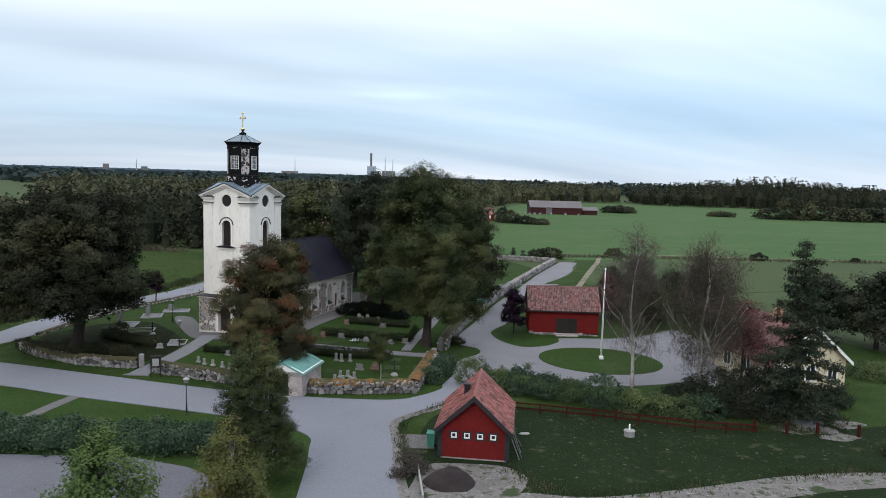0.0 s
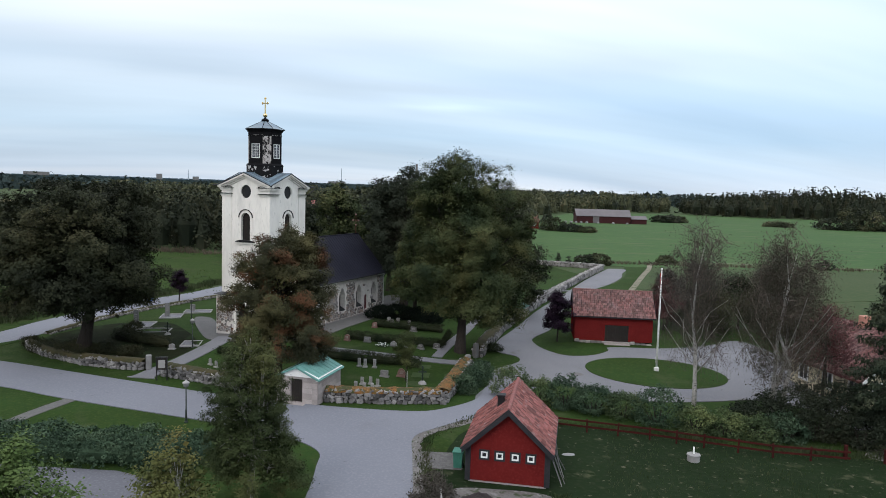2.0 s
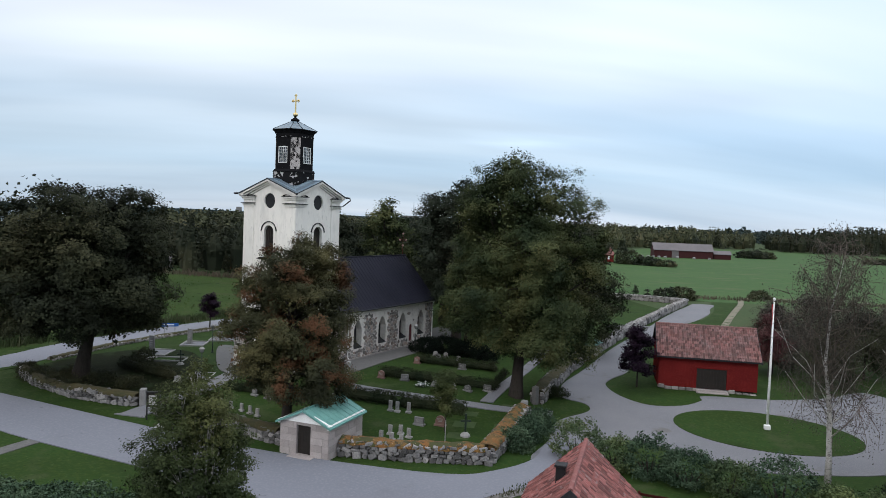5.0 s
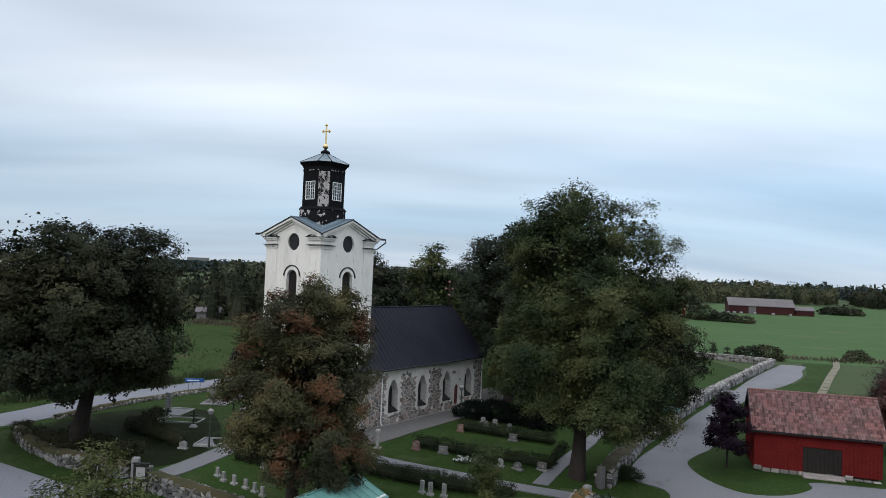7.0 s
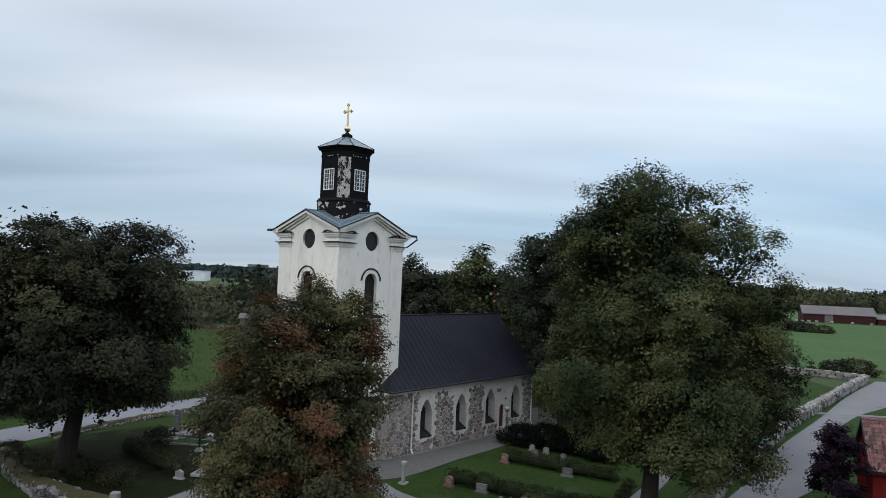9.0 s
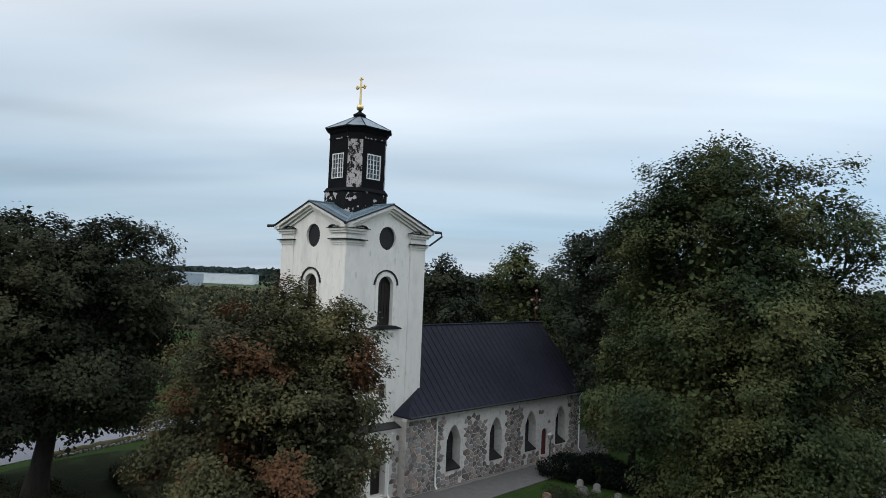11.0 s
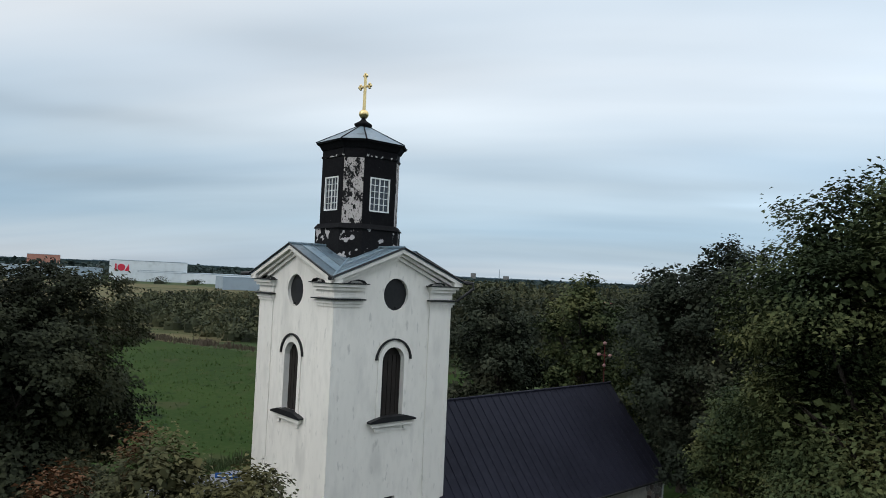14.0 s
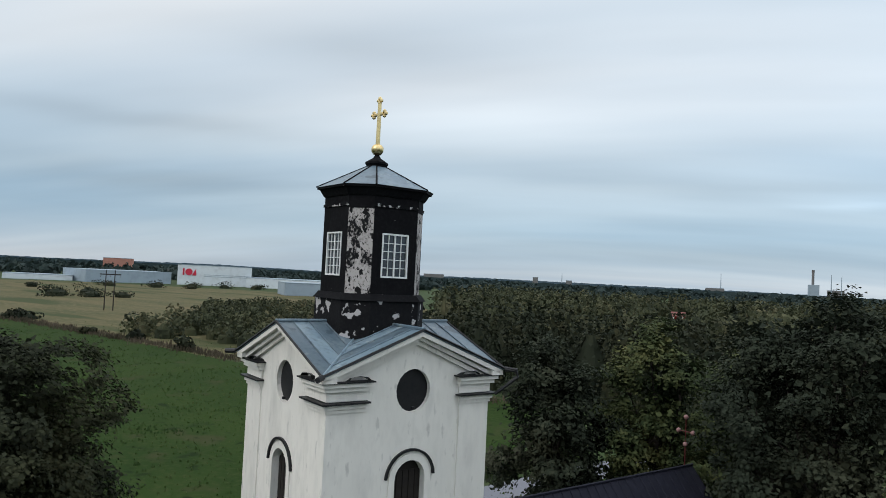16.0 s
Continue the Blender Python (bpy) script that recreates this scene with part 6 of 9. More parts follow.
# ---------------------------------------------------------------- woods and distance
def wood(name, label, spots, leaves, seed, quads, size, conifer=0.3, kind="stuff"):
    """Far trees, too many to count: a leafy shell over a dark core each. spots: (x, y, base z, height, radius)."""
    rng = np.random.default_rng(seed)
    allq = []
    for x, y, zb, h, r in spots:
        con = rng.random() < conifer
        n = int(quads * 0.72)
        d = rng.normal(size=(n, 3))
        d /= np.linalg.norm(d, axis=1)[:, None]
        if con:
            t = rng.random(n) ** 0.8
            rad = r * 0.62 * (1 - t) + 0.1
            a = rng.random(n) * 6.283
            p = np.stack([rad * np.cos(a), rad * np.sin(a), 0.06 * h + 0.94 * h * t], 1)
            d = np.stack([np.cos(a), np.sin(a), 0.5 + 0 * a], 1) * 0.85
        else:
            lob = rng.normal(size=(6, 3)) * np.array([0.42 * r, 0.42 * r, 0.2 * h])
            k = rng.integers(0, 6, n)
            p = lob[k] + d * np.array([r * 0.55, r * 0.55, h * 0.27])
            p[:, 2] += h * (0.56 if h > 9 else 0.42)
            p[:, 2] = np.clip(p[:, 2], 0.02 * h, h * 1.02) if h > 9 else np.abs(p[:, 2])
        p += np.array([x, y, zb])
        allq.append(leaf_quads(rng, p, 1, 0.0, size * 1.15 * (0.8 if con else 1.0), slim=0.85, out=d))
        core = []
        m = 7
        zz, rr = ((0.03, 0.25, 0.9), (0.36, 0.32, 0.02)) if con else (((0.05, 0.45, 0.8), (0.4, 0.55, 0.12)) if h > 9 else ((0.0, 0.35, 0.6), (0.55, 0.5, 0.1)))
        for i in range(m):
            a0, a1 = math.tau * i / m, math.tau * (i + 1) / m
            for j in range(2):
                core.append([(x + r * rr[j] * math.cos(a0), y + r * rr[j] * math.sin(a0), zb + h * zz[j]), (x + r * rr[j] * math.cos(a1), y + r * rr[j] * math.sin(a1), zb + h * zz[j]),
                             (x + r * rr[j + 1] * math.cos(a1), y + r * rr[j + 1] * math.sin(a1), zb + h * zz[j + 1]), (x + r * rr[j + 1] * math.cos(a0), y + r * rr[j + 1] * math.sin(a0), zb + h * zz[j + 1])])
        allq.append(np.array(core))
    ob = new(name, quads_mesh(name, np.concatenate(allq), leaves))
    return tagged(ob, label, "woodland", kind=kind)


def inside(x, y, poly):
    hit = False
    for (x0, y0), (x1, y1) in zip(poly, poly[1:] + poly[:1]):
        if (y0 > y) != (y1 > y) and x < (x1 - x0) * (y - y0) / (y1 - y0) + x0:
            hit = not hit
    return hit


def scatter(poly, gap, h, seed, zb=0.0):
    rng = np.random.default_rng(seed)
    xs, ys = [p[0] for p in poly], [p[1] for p in poly]
    out = []
    for gx in np.arange(min(xs), max(xs), gap):
        for gy in np.arange(min(ys), max(ys), gap):
            x, y = gx + rng.uniform(-0.45, 0.45) * gap, gy + rng.uniform(-0.45, 0.45) * gap
            if inside(x, y, poly):
                hh = h * rng.uniform(0.72, 1.12)
                out.append((x, y, zb, hh, gap * rng.uniform(0.5, 0.72)))
    return out


near_wood = [(-62, 172), (-40, 172), (-28, 150), (-6, 146), (8, 160), (10, 210), (-6, 240), (-60, 240), (-110, 236), (-118, 196), (-92, 178)]
wood("woodland", "mixed dark wood beyond the road", scatter(near_wood, 7.5, 13.5, 41), WOODS_DARK, 42, 380, 0.75, 0.35)
back_wood = [(-112, 238), (-60, 242), (-4, 242), (14, 262), (22, 420), (60, 600), (-160, 640), (-300, 560), (-240, 420), (-165, 300)]
# a long clearing with a red cottage at its far end, young trees before it
clearing = [(-74, 345), (-100, 338), (-146, 530), (-150, 552), (-122, 556), (-118, 530)]
young = [(-38, 236), (-66, 236), (-100, 338), (-74, 345)]
back_spots = [(x, y, z, h * (0.62 if inside(x, y, young) else 1.0), r * (0.7 if inside(x, y, young) else 1.0)) for x, y, z, h, r in scatter(back_wood, 12, 14.5, 43)
              if not inside(x, y, clearing)]
wood("woodland", "wide mixed wood behind", back_spots, WOODS, 44, 150, 1.35, 0.35)
# tall old trees towards the middle of the wood make its rounded outline
edge_spots = []
for x, y, z, h, r in scatter([(178, 622), (265, 600), (330, 585), (420, 590), (560, 560), (640, 470), (760, 520), (720, 700), (500, 760), (300, 760), (190, 720)], 11, 17.0, 45):
    a = math.degrees(math.atan2(x, y))
    deep = min(max((math.hypot(x, y) - 640) / 50, 0.0), 1.0)
    edge_spots.append((x, y, z, h + deep * (9.5 * math.exp(-((a - 24.6) / 5.5) ** 2) + 3.0 * noise.noise(Vector((a * 0.5, 4.0, 0)))), r))
wood("woodland", "dark wood edging the green field", edge_spots, WOODS_DARK, 46, 120, 1.5, 0.3)
wood("woodland", "wood behind the far barn", scatter([(0, 520), (40, 560), (120, 640), (180, 700), (160, 780), (0, 760), (-80, 680)], 12, 17, 47), WOODS, 48, 110, 1.6, 0.25)
thicket = [(-183, 180), (-160, 190), (-118, 176), (-96, 190), (-130, 250), (-200, 330), (-262, 330), (-285, 290), (-225, 232), (-205, 200)]
wood("thicket", "dark scrub of bushes and small trees in the field", scatter(thicket, 9, 6.5, 51), WOODS, 52, 320, 0.85, 0.1)
wood("thicket", "dark bushes out in the stubble field", [(-392, 268, 0, 7, 9), (-405, 276, 0, 6, 10), (-398, 290, 0, 8, 9), (-384, 284, 0, 6, 8), (-380, 300, 0, 5, 8), (-252, 181, 0, 3.4, 4.5), (-246, 184, 0, 3, 4),
     (-176, 177, 0, 3.0, 2), (-152, 174, 0, 3.8, 2.4), (-196, 174, 0, 1.8, 2), (-515, 316, 0, 5, 6), (-560, 400, 0, 6, 9), (-540, 430, 0, 6, 9), (-520, 450, 0, 5, 8), (-575, 455, 0, 6, 9), (-560, 480, 0, 6, 9), (-545, 505, 0, 6, 9), (-530, 530, 0, 7, 10)],
     WOODS_DARK, 53, 300, 0.9, 0.0)
far = []
rng_far = np.random.default_rng(49)
for i in range(1900):
    a = radians(rng_far.uniform(-66, 78))
    d = rng_far.uniform(850, 2400)
    x, y = -d * math.sin(a) - 10, d * math.cos(a)
    if -720 < x < -420 and 330 < y < 760:
        continue
    far.append((x, y, 0, rng_far.uniform(12, 19), rng_far.uniform(9, 22)))
wood("woodland", "distant woods below the horizon, tinted with painted haze", far, WOODS_HAZED, 50, 36, 6.0, 0.3)


def ridge(name, label, d, a0, a1, base, swing, seed, mat, dip=0.0):
    """A low wooded rise on the horizon with a ragged top."""
    sh, n = Shape(), 900
    for i in range(n):
        qs = []
        for k in (i, i + 1):
            a = radians(a0 + (a1 - a0) * k / n)
            z = base - dip / (1 + math.exp((math.degrees(a) + 2) / 3.0)) + swing * noise.noise(Vector((a * 5, seed, 0))) + 3.0 * noise.noise(Vector((a * 140, seed, 1))) + 2.0 * noise.noise(Vector((a * 420, seed, 2)))
            qs.append((-d * math.sin(a), d * math.cos(a), z, -(d + 260) * math.sin(a), (d + 260) * math.cos(a)))
        p, q = qs
        sh.add([(p[0], p[1], -1), (q[0], q[1], -1), (q[0], q[1], q[2]), (p[0], p[1], p[2]), (q[3], q[4], q[2] * 0.6), (p[3], p[4], p[2] * 0.6)], [(0, 1, 2, 3), (3, 2, 4, 5)])
    return solid(name, sh, mat, label, "hill", "structure")


# aerial haze is mixed into both ridge colours, more into the farther one
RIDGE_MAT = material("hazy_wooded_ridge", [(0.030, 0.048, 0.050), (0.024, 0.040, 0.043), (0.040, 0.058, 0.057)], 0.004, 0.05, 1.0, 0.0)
RIDGE_HAZE = material("far_ridge_haze_blue", [(0.075, 0.11, 0.14), (0.06, 0.095, 0.125)], 0.003, 0.03, 1.0, 0.0)
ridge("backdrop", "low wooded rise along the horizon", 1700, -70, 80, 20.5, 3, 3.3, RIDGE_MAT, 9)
ridge("backdrop", "distant wooded hills in painted blue haze", 3600, -70, 82, 27, 8, 8.1, RIDGE_HAZE, 20)


def tall_grass(label, line, width, h, n, mat, seed, wide=0.05):
    """Uncut blades in tufts along a line."""
    rng = np.random.default_rng(seed)
    pts = [Vector((x, y, 0)) for x, y in line]
    ln = [(b - a).length for a, b in zip(pts, pts[1:])]
    quads = []
    for _ in range(n):
        u = rng.random() * sum(ln)
        k = 0
        while u > ln[k] and k < len(ln) - 1:
            u -= ln[k]
            k += 1
        d = (pts[k + 1] - pts[k]).normalized()
        c = pts[k] + d * u + Vector((-d.y, d.x, 0)) * rng.normal() * width * 0.35
        hh = h * rng.uniform(0.4, 1.15) * (0.65 + 0.7 * noise.noise(Vector((c.x * 0.23, c.y * 0.23, seed))) + 0.2)
        a = rng.random() * 6.283
        s, tip = Vector((math.cos(a), math.sin(a), 0)) * wide * hh, Vector((rng.normal() * 0.22 * hh, rng.normal() * 0.22 * hh, hh))
        quads.append([tuple(c - s), tuple(c + s), tuple(c + tip + s * 0.3), tuple(c + tip - s * 0.3)])
    ob = new("tall_grass", quads_mesh("tall_grass", np.array(quads), mat))
    return tagged(ob, label, "grass", kind="stuff")


tall_grass("dry tan reeds and weeds along the field edge", [(-420, 154), (-250, 180), (-125, 171), (-90, 174), (-62, 170)], 4.5, 1.1, 9000, DRY_GRASS, 61, 0.16)
tall_grass("uncut grass and weeds along the road ditch", [(-58, 79), (-51.9, 93), (-47.2, 108), (-43.6, 127), (-38, 145)], 2.4, 0.9, 7000, TALL_GRASS, 62, 0.08)
tall_grass("uncut tufts along the red fence", [(0.8, 58.6), (10, 58.4), (20, 55.6), (31, 54.4)], 1.0, 0.4, 3500, TALL_GRASS, 63, 0.09)
tall_grass("scattered rough tufts in the grass", [(9, 50), (20, 48.5), (32, 50.5), (46, 51)], 11.0, 0.2, 6000, TALL_GRASS, 64, 0.14)
tall_grass("dry grass bordering the green crop", [(28, 181), (60, 182.5), (120, 185), (250, 194)], 4.0, 0.8, 6000, DRY_GRASS, 65, 0.14)
tall_grass("tussocky uncut growth of the grass field", [(-58, 100), (-75, 125), (-130, 140), (-230, 130)], 75.0, 0.32, 16000, TUSSOCK, 66, 0.55)

tall_grass("short tufts along the worn gravel edge", [(4.0, 65.2), (1.6, 60.4), (-0.9, 57.0), (-2.5, 54.4), (-2.3, 50.7), (-1.5, 44.5)], 0.7, 0.2, 2200, TALL_GRASS, 67, 0.2)
tall_grass("short tufts breaking the edge of the worn track", [(5.5, 46.4), (6.4, 43.4), (10, 42.3), (17, 44.1), (24, 46.3), (31, 47.2), (44, 46.9)], 1.3, 0.2, 3600, TALL_GRASS, 68, 0.25)

# ---------------------------------------------------------------- red buildings and the small stone house
def pantiles(slope_frame, width, length, seed, mat, parent, name="roof_tiles"):
    """Overlapping S-shaped tiles on a slope. slope_frame: origin at the lower left, x along the eave, y up the slope, z out."""
    rng = random.Random(seed)
    tw, tl = 0.21, 0.33
    nx, ny = int(width / tw), int(length / tl)
    tw, tl = width / nx, length / ny
    sh = Shape()
    prof = [(0.0, 0.02), (0.22, 0.0), (0.45, 0.02), (0.68, 0.07), (0.88, 0.078), (1.04, 0.025)]
    for j in range(ny):
        for i in range(nx):
            dz, dx, dy = rng.uniform(0, 0.012), rng.uniform(-0.006, 0.006), rng.uniform(-0.012, 0.012)
            pts = []
            for v, lift in ((0, 0.05), (1.12, 0.012)):
                pts += [((i + u) * tw + dx, (j + v) * tl + dy, h + lift + dz) for u, h in prof]
            k = len(prof)
            lip = [(x, y, z - 0.03) for x, y, z in pts[:k]]
            sh.add(pts + lip, [(a, a + 1, k + a + 1, k + a) for a in range(k - 1)] + [(2 * k + a, 2 * k + a + 1, a + 1, a) for a in range(k - 1)], slope_frame)
    return part(name, sh, mat, parent, kind="stuff")


def slope_matrix(p, along, up):
    x, y = Vector(along).normalized(), Vector(up).normalized()
    z = x.cross(y)
    return Matrix(((x.x, y.x, z.x, p[0]), (x.y, y.y, z.y, p[1]), (x.z, y.z, z.z, p[2]), (0, 0, 0, 1)))


def boards(parent, place, u0, u1, top, seed, z0=0.25, pitch=0.24, mat=None, skip=()):
    """Upright cover battens over a boarded wall; top(u) gives the height."""
    n = int((u1 - u0) / pitch)
    for i in range(n + 1):
        u = u0 + (u1 - u0) * i / n
        if any(a - 0.06 < u < b + 0.06 for a, b in skip):
            continue
        t = top(u)
        part("batten", Shape().sheet([(u - 0.022, z0), (u + 0.022, z0), (u + 0.022, t), (u - 0.022, t)], [], 0.025, lambda a, b, d: place(a, b, d - 0.024)), mat or RED_PAINT, parent)


def red_shed():
    """Small gabled shed with four little windows."""
    W, L, e, r = 4.6, 6.15, 2.42, 4.56
    ob = thing("shed", "small falu-red wooden shed with black trim and clay-tile roof", "shed", pose(2.75, 47.3, 0, 0, 0, -7.0))
    h = W / 2
    front = lambda a, b, d: (a, d, b)
    back = lambda a, b, d: (-a, L - d, b)
    left = lambda a, b, d: (-h + d, L - a, b)
    right = lambda a, b, d: (h - d, a, b)
    wins = [(-1.35 + 0.9 * i - 0.2, 1.52) for i in range(4)]
    gable = [(-h, 0.15), (h, 0.15), (h, e), (0, r - 0.1), (-h, e)]
    holes = [[(x, z), (x + 0.4, z), (x + 0.4, z + 0.4), (x, z + 0.4)] for x, z in wins]
    wall = part("front_wall", Shape().sheet(gable, holes, 0.12, front), RED_PAINT, ob, "falu-red boarded gable")
    part("back_wall", Shape().sheet(gable, [], 0.12, back), RED_PAINT, ob)
    lw = part("side_wall", Shape().sheet([(0.12, 0.15), (L - 0.12, 0.15), (L - 0.12, e), (0.12, e)], [], 0.12, left), BLACK_TRIM, ob)
    part("side_wall", Shape().sheet([(0.12, 0.15), (L - 0.12, 0.15), (L - 0.12, e), (0.12, e)], [], 0.12, right), BLACK_TRIM, ob)
    part("plinth", Shape().box((-h + 0.04, 0.04, -0.1), (h - 0.04, L - 0.04, 0.15)), GRANITE, ob)
    for x, z in wins:
        w = part("window", Shape().sheet([(x - 0.11, z - 0.11), (x + 0.51, z - 0.11), (x + 0.51, z + 0.51), (x - 0.11, z + 0.51)], [[(x, z), (x + 0.4, z), (x + 0.4, z + 0.4), (x, z + 0.4)]], 0.06,
                                         lambda a, b, d: front(a, b, d - 0.035)), BLACK_TRIM, ob, "little square window, white sash in a black casing")
        part("sash", Shape().sheet([(x, z), (x + 0.4, z), (x + 0.4, z + 0.4), (x, z + 0.4)], [[(x + 0.09, z + 0.09), (x + 0.31, z + 0.09), (x + 0.31, z + 0.31), (x + 0.09, z + 0.31)]], 0.05,
                                   lambda a, b, d: front(a, b, d - 0.02)), WHITE_PAINT, w)
        part("pane", Shape().sheet([(x + 0.09, z + 0.09), (x + 0.31, z + 0.09), (x + 0.31, z + 0.31), (x + 0.09, z + 0.31)], [], 0.01, lambda a, b, d: front(a, b, d + 0.01)), DARK_GLASS, w)
    boards(wall, front, -h + 0.3, h - 0.3, lambda u: e + (r - 0.25 - e) * (1 - abs(u) / h), 1, 0.16, 0.2, skip=[(x - 0.1, x + 0.5) for x, z in wins])
    for s in (-1, 1):
        part("corner_board", Shape().box((s * h - 0.16, -0.04, 0.12), (s * h + 0.16, 0.1, e + 0.05), None, 0.01), BLACK_TRIM, ob)
    # roof
    ov, fo = 0.32, 0.35
    k = (r - e) / h
    for s in (-1, 1):
        lo_z = e - k * ov
        base = Shape()
        q = [(s * (h + ov), -fo, lo_z), (s * (h + ov), L + fo, lo_z), (0, L + fo, r), (0, -fo, r)]
        base.add(q + [(x, y, z - 0.1) for x, y, z in q], [(0, 1, 2, 3), (7, 6, 5, 4), (0, 4, 5, 1), (1, 5, 6, 2), (3, 7, 4, 0)])
        roof = part("roof", base, BLACK_TRIM, ob)
        ln = math.hypot(h + ov, r - lo_z)
        fr = slope_matrix((s * (h + ov), -fo if s > 0 else L + fo, lo_z + 0.01), (0, s, 0), (-s, 0, (r - lo_z) / (h + ov)))
        pantiles(fr, L + 2 * fo, ln, 5 + s, PANTILE, roof)
        for y in (-fo - 0.03, L + fo + 0.03):
            barge = Shape().add([(s * (h + ov + 0.02), y - 0.03, lo_z - 0.28), (s * (h + ov + 0.02), y - 0.03, lo_z + 0.06), (0, y - 0.03, r + 0.08), (0, y - 0.03, r - 0.3),
                                 (s * (h + ov + 0.02), y + 0.03, lo_z - 0.28), (s * (h + ov + 0.02), y + 0.03, lo_z + 0.06), (0, y + 0.03, r + 0.08), (0, y + 0.03, r - 0.3)],
                                [(0, 1, 2, 3), (7, 6, 5, 4), (0, 4, 5, 1), (1, 5, 6, 2), (2, 6, 7, 3), (3, 7, 4, 0)])
            part("bargeboard", barge, BLACK_TRIM, roof)
        part("gutter", Shape().tube([(s * (h + ov + 0.06), -fo, lo_z - 0.04), (s * (h + ov + 0.06), L + fo, lo_z - 0.04)], [0.06, 0.06], 6), BLACK_TRIM, roof)
    for i in range(14):
        y = -fo + (L + 2 * fo) * i / 14
        part("ridge_tile", Shape().tube([(0, y, r + 0.03), (0, y + 0.44, r + 0.06)], [0.11, 0.125], 8), PANTILE, ob)
    ch = part("chimney", Shape().box((-0.92, 2.3, 3.2), (-0.52, 2.7, 4.55), None, 0.015), BLACK_METAL, ob, "black sheet-clad chimney")
    part("chimney_cap", Shape().box((-0.98, 2.24, 4.55), (-0.46, 2.76, 4.66), None, 0.02), BLACK_METAL, ch)
    return ob


def red_barn():
    """Barn with a wide dark door, its ridge along the court."""
    W, D, e, r = 8.7, 5.2, 3.45, 5.75
    ob = thing("barn", "falu-red wooden barn with dark double door and pantiled roof", "barn", pose(15.75, 87.6, 0, 0, 0, -2.0))
    h = W / 2
    front = lambda a, b, d: (a, d, b)
    back = lambda a, b, d: (-a, D - d, b)
    left = lambda a, b, d: (-h + d, D - a, b)
    right = lambda a, b, d: (h - d, a, b)
    hole = [(-0.95, 0.3), (1.7, 0.3), (1.7, 2.15), (-0.95, 2.15)]
    wall = part("front_wall", Shape().sheet([(-h, 0.3), (h, 0.3), (h, e), (-h, e)], [hole], 0.15, front), RED_PAINT, ob, "falu-red boarded front wall")
    part("back_wall", Shape().sheet([(-h, 0.3), (h, 0.3), (h, e), (-h, e)], [], 0.15, back), RED_PAINT, ob)
    for pl in (left, right):
        w = part("gable_wall", Shape().sheet([(0.15, 0.3), (D - 0.15, 0.3), (D - 0.15, e), (D / 2, r - 0.1), (0.15, e)], [], 0.15, pl), RED_PAINT, ob)
        boards(w, pl, 0.2, D - 0.2, lambda u: e + (r - 0.15 - e) * (1 - abs(u - D / 2) / (D / 2)), 2, 0.3, 0.26)
    boards(wall, front, -h + 0.05, h - 0.05, lambda u: e, 2, 0.3, 0.26, skip=[(-1.0, 1.75)])
    door = part("barn_door", Shape().sheet([(-0.94, 0.31), (1.69, 0.31), (1.69, 2.14), (-0.94, 2.14)], [], 0.06, lambda a, b, d: front(a, b, d + 0.06)), OAK_DARK, ob, "dark double plank door")
    for i in range(9):
        u = -0.9 + 0.29 * i
        part("plank", Shape().sheet([(u, 0.33), (u + 0.26, 0.33), (u + 0.26, 2.12), (u, 2.12)], [], 0.03, lambda a, b, d: front(a, b, d + 0.03)), OAK_DARK, door)
    part("door_lintel", Shape().box((-1.1, -0.05, 2.15), (1.85, 0.1, 2.3), None, 0.01), RED_PAINT, door)
    for i in range(14):
        x = -h + 0.3 + (W - 0.6) * i / 13
        part("foundation_stone", Shape().box((x - 0.3, -0.06, -0.1), (x + 0.28, 0.4, 0.28), pose(0, 0, 0, random.uniform(-3, 3), random.uniform(-3, 3), 0), 0.06), FIELDSTONE, ob)
    for y0, z in ((-0.85, 0.13), (-0.45, 0.27)):
        part("step", Shape().box((-1.0, y0, 0), (1.8, y0 + 0.42, z), None, 0.03), GRANITE, ob)
    part("floor", Shape().box((-h + 0.2, 0.42, -0.1), (h - 0.2, D - 0.1, 0.28)), DARK_INSIDE, ob)
    ov, fo = 0.4, 0.22
    k = (r - e) / (D / 2)
    for s in (-1, 1):
        y_e = -ov if s < 0 else D + ov
        lo_z = e - k * ov
        q = [(-h - fo, y_e, lo_z), (h + fo, y_e, lo_z), (h + fo, D / 2, r), (-h - fo, D / 2, r)]
        roof = part("roof", Shape().add(q + [(x, y, z - 0.1) for x, y, z in q], [(0, 1, 2, 3), (7, 6, 5, 4), (0, 4, 5, 1), (1, 5, 6, 2), (3, 7, 4, 0)]), BLACK_TRIM, ob)
        ln = math.hypot(D / 2 + ov, r - lo_z)
        fr = slope_matrix((-h - fo if s < 0 else h + fo, y_e, lo_z + 0.01), (-s, 0, 0), (0, -s, (r - lo_z) / (D / 2 + ov)))
        pantiles(fr, W + 2 * fo, ln, 9 + s, PANTILE_WORN, roof)
        for x in (-h - fo - 0.02, h + fo + 0.02):
            part("bargeboard", Shape().add([(x - 0.025, y_e, lo_z - 0.18), (x - 0.025, y_e, lo_z + 0.1), (x - 0.025, D / 2, r + 0.1), (x - 0.025, D / 2, r - 0.18),
                                            (x + 0.025, y_e, lo_z - 0.18), (x + 0.025, y_e, lo_z + 0.1), (x + 0.025, D / 2, r + 0.1), (x + 0.025, D / 2, r - 0.18)],
                                           [(0, 1, 2, 3), (7, 6, 5, 4), (0, 4, 5, 1), (1, 5, 6, 2), (2, 6, 7, 3), (3, 7, 4, 0)]), BLACK_TRIM, roof)
